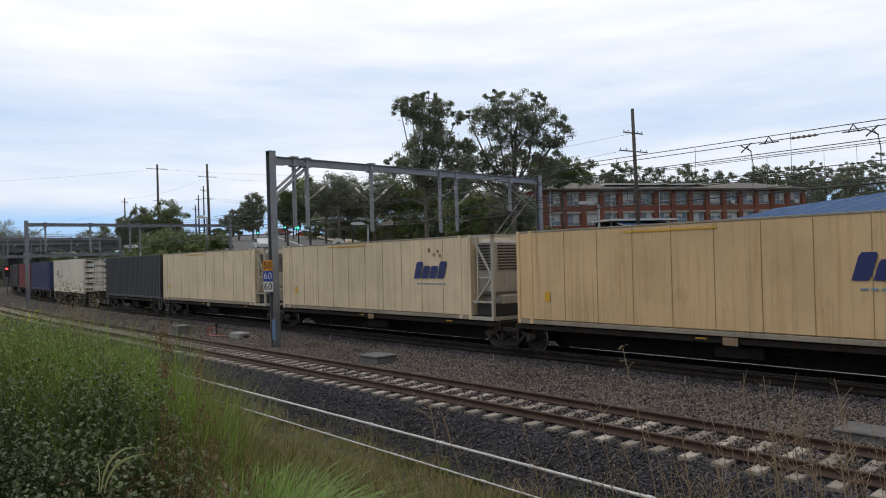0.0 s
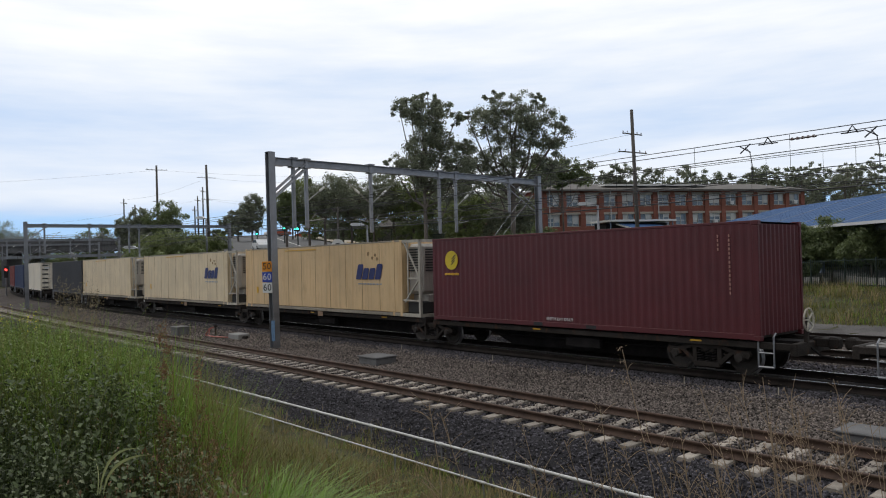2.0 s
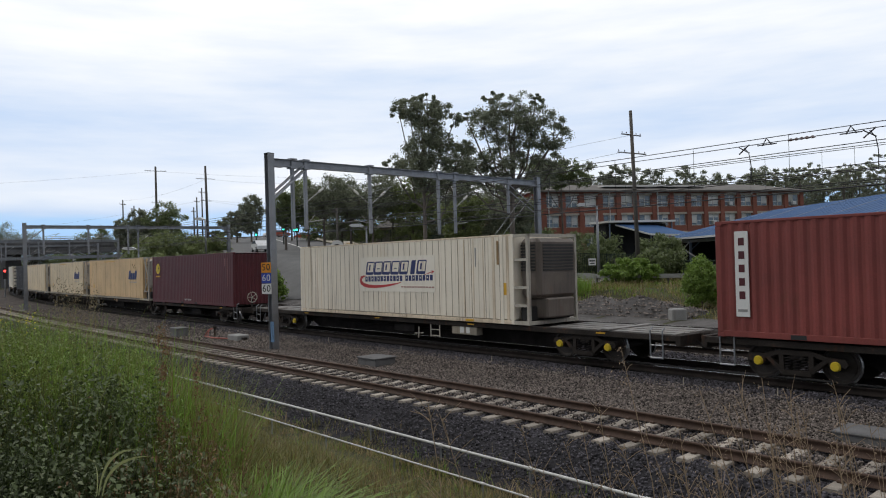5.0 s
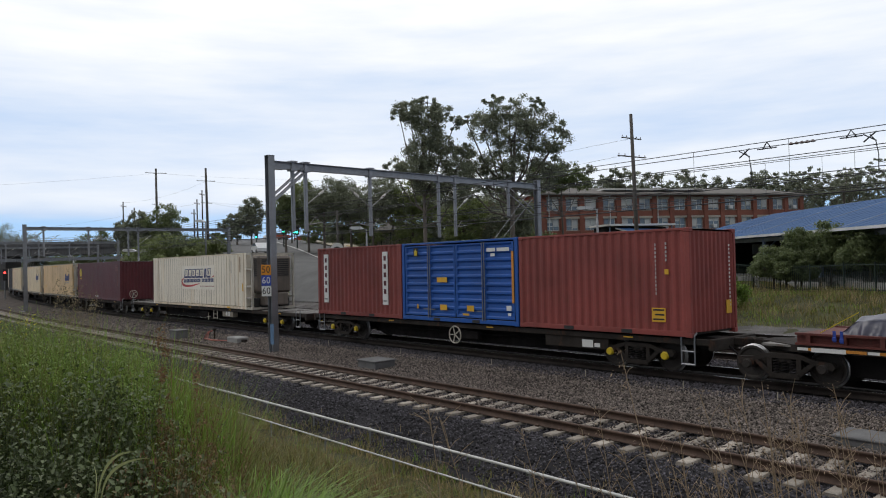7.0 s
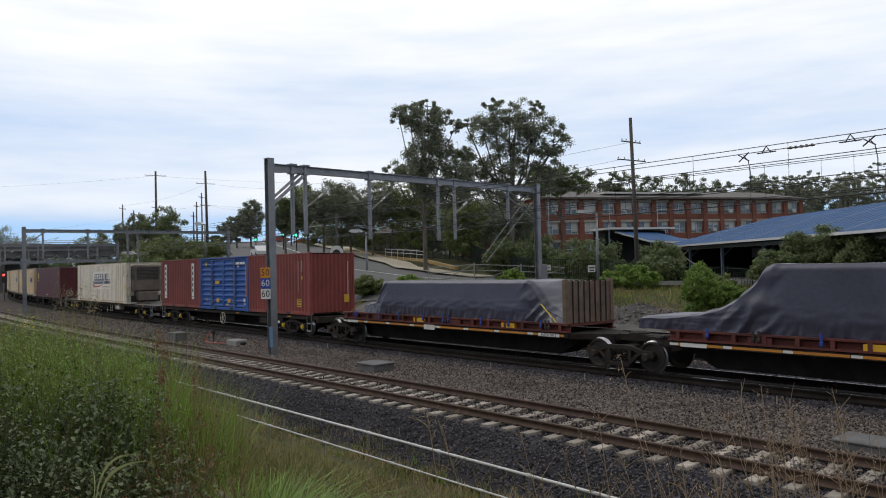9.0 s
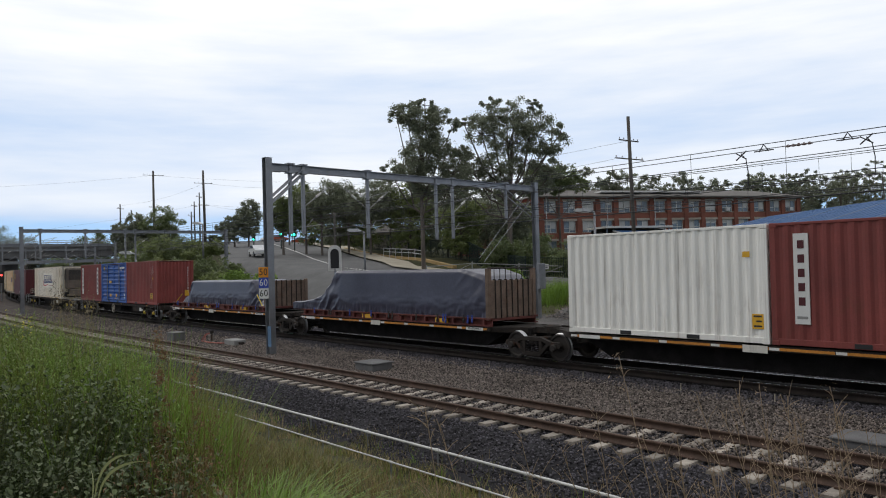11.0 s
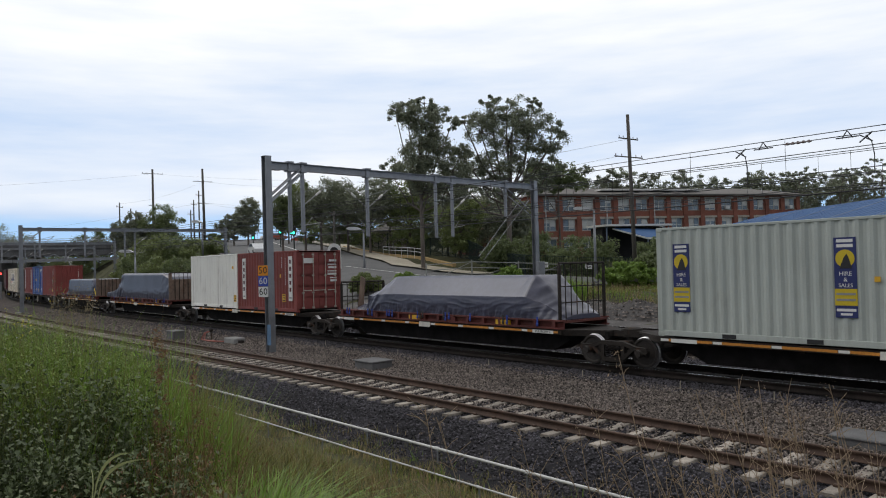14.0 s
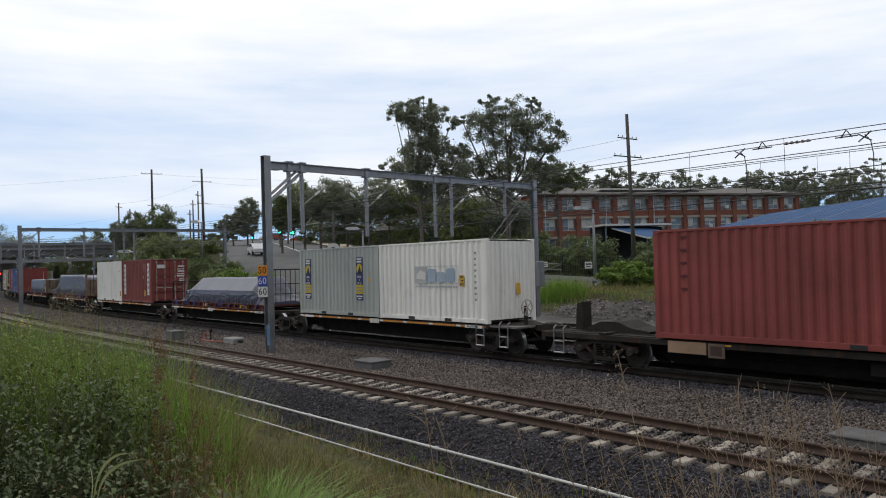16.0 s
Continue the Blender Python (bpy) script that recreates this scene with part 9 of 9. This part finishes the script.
def build_bank():
    rng = np.random.RandomState(21)
    # mixed grass, taller on the humps
    for name, material, label, n, b0, b1, d0, d1, hmax, width, lean, thin in (
            ("bank_grass", "grass", "mixed green grass on the bank", 22000, -0.78, -0.28, 4.3, 11, 1.3, 0.0055, 0.55, 0),
            ("bank_grass", "grass", "mixed green grass lower on the bank", 20000, -0.14, 0.7, 4.0, 14, 0.5, 0.0045, 0.7, 1),
            ("bank_grass", "grass", "mixed green grass round the lush tufts", 5000, -0.32, -0.12, 4.0, 12, 0.6, 0.0055, 0.8, 1),
            ("fresh_grass", "grass_b", "fresh bright grass blades among the weeds", 7500, -0.60, -0.28, 4.4, 8.0, 1.35, 0.0070, 0.45, 1),
            ("dry_grass", "grass_dry", "dry straw-coloured grass among the green", 2600, -0.75, -0.27, 3.6, 11, 1.2, 0.0035, 0.6, 1),
            ("dry_grass", "grass_dry", "dry straw-coloured grass lower on the bank", 7000, -0.12, 0.7, 4.0, 15, 0.5, 0.0032, 0.7, 1),
            ("red_grass", "reddock", "brown withered grass on the bank", 6500, -0.4, 0.6, 4.2, 13, 0.7, 0.0035, 0.6, 1)):
        x, y, z, o = bank_points(rng, n, b0, b1, d0, d1)
        room = growth_top(x, y) - z
        hump = mounds(x, y, 1.7, 3.0 + n * 0.001)
        if b0 < -0.3:
            room = room * low_near(y)
        h = np.minimum(np.maximum(room, 0.10), hmax) * rng.uniform(0.5, 1.10, len(x)) * np.interp(y, [4.5, 6.0], [0.62, 0.85]) ** (1 - hump)
        keep = (rng.uniform(0, 1, len(x)) < np.clip((o - 9.3) / 1.8, 0.05, 1)) & (room > 0.02) & (hump > (0.42 if thin else 0.22))
        blade_field(rng, x[keep], y[keep], z[keep], h[keep], width, lean, name, material, label, 0.6, 4)

    # lush tufts: blades springing from one foot and arching outwards
    def tufts(n, per, b0, b1, d0, d1, hmax, width, lean, material, label):
        x, y, z, o = bank_points(rng, n, b0, b1, d0, d1)
        room = np.clip(growth_top(x, y) - z, 0.12, hmax) * rng.uniform(0.65, 1.0, len(x))
        xs, ys, hs = np.repeat(x, per), np.repeat(y, per), np.repeat(room, per)
        xs, ys = xs + rng.normal(size=len(xs)) * 0.035, ys + rng.normal(size=len(xs)) * 0.035
        blade_field(rng, xs, ys, land(xs, ys), hs * 1.1, width, lean, "grass_tuft", material, label, 0.9, 6)
    tufts(58, 40, -0.325, -0.190, 3.8, 5.0, 0.56, 0.0120, 1.2, "grass_b", "lush bright green tufts of arching grass")
    tufts(40, 26, -0.24, 0.14, 4.1, 6.2, 0.30, 0.0055, 1.1, "grass_b", "small bright tufts of grass")
    tufts(26, 22, -0.42, -0.30, 3.6, 4.8, 0.6, 0.0042, 1.1, "grass_dry", "withered tufts of straw-coloured grass")
    tufts(40, 30, -0.16, 0.62, 4.2, 7.5, 0.34, 0.0045, 1.1, "grass", "olive tufts of rough grass")

    def plants(name, material, label, n, stems, b0, b1, d0, d1, low, top_k, per, long, wide, droop, lean, first=0.25, gate=0.0, seed=3.0, spread=0.02):
        x, y, z, o = bank_points(rng, n, b0, b1, d0, d1)
        hump = mounds(x, y, 2.1, seed)
        k = hump > gate
        x, y, z, hump = x[k], y[k], z[k], hump[k]
        room = np.clip(growth_top(x, y) - z, 0.12, 1.7) * top_k * np.interp(y, [4.2, 5.6], [0.58, 0.88]) ** (1 - hump) * np.where(x / y < -0.25, low_near(y), 1.0)
        rep = lambda q: np.repeat(q, stems)
        x, y, z, room = rep(x), rep(y), rep(z), rep(room)
        h = room * rng.uniform(low, 1.0, len(x))
        foot = np.stack([x, y, z - 0.02], 1)
        tip = foot + np.stack([rng.normal(size=len(x)) * lean * h, rng.normal(size=len(x)) * lean * h, h], 1)
        leafy_stems(rng, foot, tip, per, long, wide, droop, name, material, label, first, spread)

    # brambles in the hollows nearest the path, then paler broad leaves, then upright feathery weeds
    # two greens of one bramble: sunlight and shade are painted into the leaf colour
    plants("bramble", "weed", "bramble leaves in a darker, shaded green on the bank", 420, 5, -0.78, -0.36, 3.3, 4.9, 0.35, 1.0, 15, 0.031, 0.36, 0.2, 0.20, 0.2, 0.12, 3.0, 0.03)
    plants("bramble", "bramble", "bramble leaves coloured lighter as if sunlit on the humps of the bank", 230, 4, -0.78, -0.40, 3.4, 5.0, 0.75, 1.08, 9, 0.034, 0.38, 0.0, 0.16, 0.6, 0.5, 3.0, 0.03)
    plants("pale_weeds", "pale_leaf", "grey-green soft-leaved weeds on the bank", 120, 3, -0.66, -0.30, 3.3, 4.8, 0.6, 1.0, 10, 0.036, 0.30, 0.2, 0.2, 0.5, 0.45, 8.0, 0.025)
    plants("feathery_weeds", "feather", "light green feathery weeds on the bank", 900, 2, -0.82, -0.41, 4.8, 8.5, 0.72, 1.06, 46, 0.034, 0.12, -0.35, 0.08, 0.30, 0.25, 5.0, 0.022)
    plants("green_weeds", "grass_b", "bright green upright weeds on the bank", 260, 2, -0.76, -0.37, 4.2, 6.5, 0.7, 1.05, 34, 0.045, 0.10, -0.4, 0.10, 0.30, 0.45, 11.0, 0.02)
    plants("brown_weeds", "reddock", "withered brown weeds on the bank", 110, 3, -0.44, -0.25, 3.5, 5.0, 0.5, 1.0, 18, 0.026, 0.22, 0.5, 0.25, 0.3, 0.3, 14.0, 0.03)
    plants("low_weeds", "weed", "low green weeds among the grass of the bank", 420, 3, -0.22, 0.66, 4.1, 9.0, 0.4, 0.85, 9, 0.022, 0.30, 0.1, 0.35, 0.3, 0.35, 17.0, 0.02)

    def heads(name, material, label, n, b0, b1, d0, d1, leaf, per, low, spread, top_k):
        x, y, z, o = bank_points(rng, n, b0, b1, d0, d1)
        room = np.clip(growth_top(x, y) - z, 0.12, 1.7) * top_k
        cs = np.stack([x, y, z + room * rng.uniform(low, 0.97, len(x))], 1)
        v, f = leaf_cloud(rng, cs, np.full(len(x), spread), per, leaf, 2.2)
        tagged(new(name, np_mesh(name, v, f, material)), label, "weeds", kind="stuff")
    heads("yellow_flowers", "flower", "small yellow wild flowers on the weeds", 20, -0.66, -0.55, 5.4, 7.5, 0.010, 9, 0.85, 0.045, 1.0)
    heads("red_dock", "reddock", "red-brown seeding dock stems", 20, -0.392, -0.372, 4.7, 5.1, 0.010, 58, 0.25, 0.034, 1.14)
    heads("red_dock", "reddock", "red-brown seeding dock stems", 14, -0.345, -0.318, 4.7, 5.2, 0.010, 46, 0.25, 0.038, 1.10)
    x, y, z, o = bank_points(rng, 26, -0.40, -0.31, 4.6, 5.2)
    blade_field(rng, x, y, z, (growth_top(x, y) - z) * 1.05, 0.004, 0.12, "dock_stems", "reddock", "upright red-brown dock stems", 1.0, 4)
    # bleached reed plumes further along the bank
    px = rng.uniform(-0.525, -0.47, 90)
    py = rng.uniform(9.0, 11.0, 90)
    hh = rng.uniform(1.2, 2.1, 90)
    blade_field(rng, px * py, py, land(px * py, py), hh, 0.004, 0.15, "pale_reeds", "plume", "bleached tall reeds on the bank", 1.0, 5)
    tips = np.stack([px * py + rng.uniform(-0.1, 0.1, 90), py, land(px * py, py) + hh * 0.85], 1)
    v, f = leaf_cloud(rng, tips, np.full(90, 0.04), 16, 0.013, 3.6)
    tagged(new("reed_plumes", np_mesh("reed_plumes", v, f, "plume")), "feathery bleached plumes of the reeds", "reeds", kind="stuff")
    # short grass between and beyond the two pipes
    for name, material, label, n, o0, o1, hgt in (("verge_grass", "grass", "short green grass along the pipes", 34000, 8.45, 12.2, 0.22), ("verge_grass", "grass_b", "bright green tufts along the pipes", 9000, 8.6, 11.6, 0.22), ("verge_grass", "grass_dry", "dry short grass along the pipes", 22000, 8.3, 12.2, 0.22)):
        s = -2 + 38 * rng.uniform(0, 1, n)
        o = rng.uniform(o0, o1, n)
        a = np.interp(s, _s, _a)
        x, y = np.interp(s, _s, _x) - np.sin(a) * o, np.interp(s, _s, _y) + np.cos(a) * o
        tuft = np.array([noise.noise((p * 1.4, q * 1.4, n * 0.01)) + 0.6 * noise.noise((p * 4.1, q * 4.1, n * 0.02)) for p, q in zip(x, y)])
        k = (tuft > (0.16 if material == "grass_b" else -0.05)) & (y > 3.8) & (rng.uniform(0, 1, n) < np.clip((o - 8.2) / 1.2, 0, 1))
        blade_field(rng, x[k], y[k], np.where(o[k] < 9.25, bed_z(o[k]), land(x[k], y[k])), hgt * (0.6 + 1.2 * np.clip(tuft[k], 0, 1)), 0.008, 0.7, name, material, label, 0.6, 3)
    # dry branching stalks close to the camera
    stalks = random.Random(5)
    for k in range(52):
        b = stalks.uniform(0.20, 0.62) if k > 6 else stalks.uniform(-0.02, 0.22)
        y0 = stalks.uniform(4.6, 6.6)
        x0 = b * y0
        zg = ground_z(x0, y0)
        top = EYE[2] - y0 * stalks.uniform(0.175, 0.32)
        if k == 5:
            b, y0 = 0.30, 5.2
            x0, zg, top = b * y0, ground_z(b * y0, y0), EYE[2] - 5.2 * 0.135
        t = thing("dry_weed", "dry brown branching weed stalk on the bank", "weed", "dry weeds")
        t.matrix_basis = pose(x0, y0, zg)
        h = top - zg
        ln = stalks.uniform(-0.28, 0.02)
        tip = Vector((ln * h, stalks.uniform(-0.1, 0.1), h))
        mid = tip * 0.5 + Vector((0.04, 0.03, 0.05))
        part("stem", Shape().rod([(0, 0, -0.05), mid, tip], 0.0045, 5, 0.0026), "stalk", t)
        for j in range(stalks.randint(5, 11)):
            u = stalks.uniform(0.35, 0.98)
            a = mid.lerp(tip, (u - 0.5) * 2) if u > 0.5 else mid * (u * 2)
            e_ = a + Vector((stalks.uniform(-0.16, 0.16), stalks.uniform(-0.1, 0.1), stalks.uniform(0.05, 0.2))) * (0.35 if k == 5 else 1.0)
            part("twig", Shape().rod([a, a.lerp(e_, 0.5) + Vector((0, 0, 0.012)), e_], 0.0026, 4, 0.0016), "stalk", t)
        hd = Shape()
        for j in range(26 if k != 5 else 60):
            c = tip + Vector((stalks.gauss(0, 0.03), stalks.gauss(0, 0.03), stalks.uniform(-0.28 if k == 5 else -0.2, 0.03)))
            d = Vector((stalks.uniform(-1, 1), stalks.uniform(-1, 1), stalks.uniform(0, 1))) * 0.012
            w_ = Vector((stalks.uniform(-1, 1), stalks.uniform(-1, 1), 0)) * 0.005
            hd.add([c - d, c + w_, c + d, c - w_], [(0, 1, 2, 3)])
        part("seed_fluff", hd, "stalk", t)["kind"] = "stuff"
    # long arching blades
    for k, (b, y0, l, tw) in enumerate(((-0.475, 3.32, 0.36, 0.36), (-0.470, 3.34, 0.30, 0.62), (-0.478, 3.30, 0.28, -0.30))):
        x0 = b * y0
        zt = growth_top(np.array([x0]), np.array([y0]))[0]
        t = thing("arching_leaf", "long pale arching grass leaf", "grass leaf", "arching leaves")
        sh = Shape()
        rows = []
        for i in range(11):
            u = i / 10
            c = Vector((x0 + tw * l * u * u, y0 + 0.1 * u, zt - 0.76 + l * 1.1 * (u - 0.55 * u * u)))
            w_ = 0.0055 * math.sin(math.pi * (0.12 + 0.88 * u)) + 0.001
            rows.append([(c.x - w_ * 0.5, c.y, c.z + w_), (c.x + w_ * 0.5, c.y, c.z - w_)])
        sh.sheet(rows)
        part("blade", sh, "arch", t)


def gravel_ridge(s0, s1, off, width, top, seed, label):
    """A long low heap of grey gravel with loose stones on it."""
    rng = np.random.RandomState(seed)
    t = thing("gravel_heap", label, "gravel heap", "gravel heaps")
    rows = []
    n = int((s1 - s0) / 0.35) + 2
    for i in range(n):
        s = s0 + (s1 - s0) * i / (n - 1)
        k = math.sin(math.pi * i / (n - 1)) ** 0.45
        row = []
        for j in range(15):
            u = j / 14 * 2 - 1
            h = top * k * max(0, 1 - abs(u) ** 1.5) * (1 + 0.35 * noise.noise((s * 0.7, u * 1.2, seed)))
            x, y, _z = on_line(s, off + u * width / 2)
            row.append((x, y, ground_z(x, y) - 0.12 + h + rng.uniform(-0.02, 0.02)))
        rows.append(row)
    part("heap", Shape().sheet(rows), "gravel", t, smooth=True)
    st = Shape()
    for i in range(1500):
        r = rows[rng.randint(1, n - 1)]
        p = Vector(r[rng.randint(1, 14)]) + Vector((rng.uniform(-0.25, 0.25), rng.uniform(-0.25, 0.25), 0.0))
        k = rng.uniform(0.04, 0.09)
        st.add([p + Vector((k, 0, 0)), p + Vector((-k, 0.3 * k, 0)), p + Vector((0, k, 0.2 * k)), p + Vector((0.2 * k, -k, 0)), p + Vector((0, 0, k))], [(0, 2, 4), (2, 1, 4), (1, 3, 4), (3, 0, 4)])
    part("loose_gravel", st, "stone", t)["kind"] = "stuff"


def build_far_verge():
    rng = np.random.RandomState(77)
    yard = new("gravel_yard", along([-15.6, -14.8, -14, -13, -12.0], -10, 60, 2.0, lambda o: 0.0, "gravel", "gravel_yard"))
    for v in yard.data.vertices:
        v.co.z = ground_z(v.co.x, v.co.y) + 0.03
    tagged(yard, "grey gravel strip beyond the tracks", "gravel", kind="structure")
    gravel_ridge(19.8, 29.2, -16.2, 3.0, 0.95, 3, "long low heap of grey gravel beyond the tracks")
    gravel_ridge(33.0, 38.0, -17.6, 2.6, 0.65, 5, "small heap of grey gravel beside the mast")

    def patch(name, material, label, n, x0, x1, y0, y1, h, w, gate):
        x, y = rng.uniform(x0, x1, n), rng.uniform(y0, y1, n)
        s, o = line_place(x, y)
        tuft = np.array([noise.noise((p * 0.5, q * 0.5, h * 10)) + 0.5 * noise.noise((p * 1.7, q * 1.7, h)) for p, q in zip(x, y)])
        k = (o < -15.2) & (tuft > gate)
        blade_field(rng, x[k], y[k], land(x[k], y[k]), h * (0.5 + np.clip(tuft[k] - gate, 0, 1.2)), w, 0.6, name, material, label, 0.6, 3)
    patch("far_grass", "grass", "rough grass beyond the tracks", 42000, 3, 34, 26, 62, 0.34, 0.018, -0.35)
    patch("far_grass", "grass_b", "bright grass beyond the tracks", 24000, 4, 34, 26, 60, 0.42, 0.018, 0.05)
    patch("far_dry_grass", "grass_dry", "withered tall grass beyond the tracks", 18000, 8, 34, 28, 58, 0.70, 0.012, 0.0)
    n = 2600
    x, y = 7.9 + rng.normal(size=n) * 0.75, 48.0 + rng.normal(size=n) * 0.7
    blade_field(rng, x, y, land(x, y), np.full(n, 1.35) * rng.uniform(0.5, 1.0, n), 0.018, 0.5, "tall_grass_clump", "grass_b", "tall bright green grass clump beside the mast", 0.6, 4)
    n = 900
    x, y = 3.0 + rng.normal(size=n) * 2.4, 57.0 + rng.normal(size=n) * 0.8
    blade_field(rng, x, y, land(x, y), np.full(n, 0.7) * rng.uniform(0.5, 1.0, n), 0.02, 0.5, "tall_grass_clump", "grass_b", "green weeds along the gate", 0.6, 3)


build_trees()
build_bank()
build_far_verge()


motions()
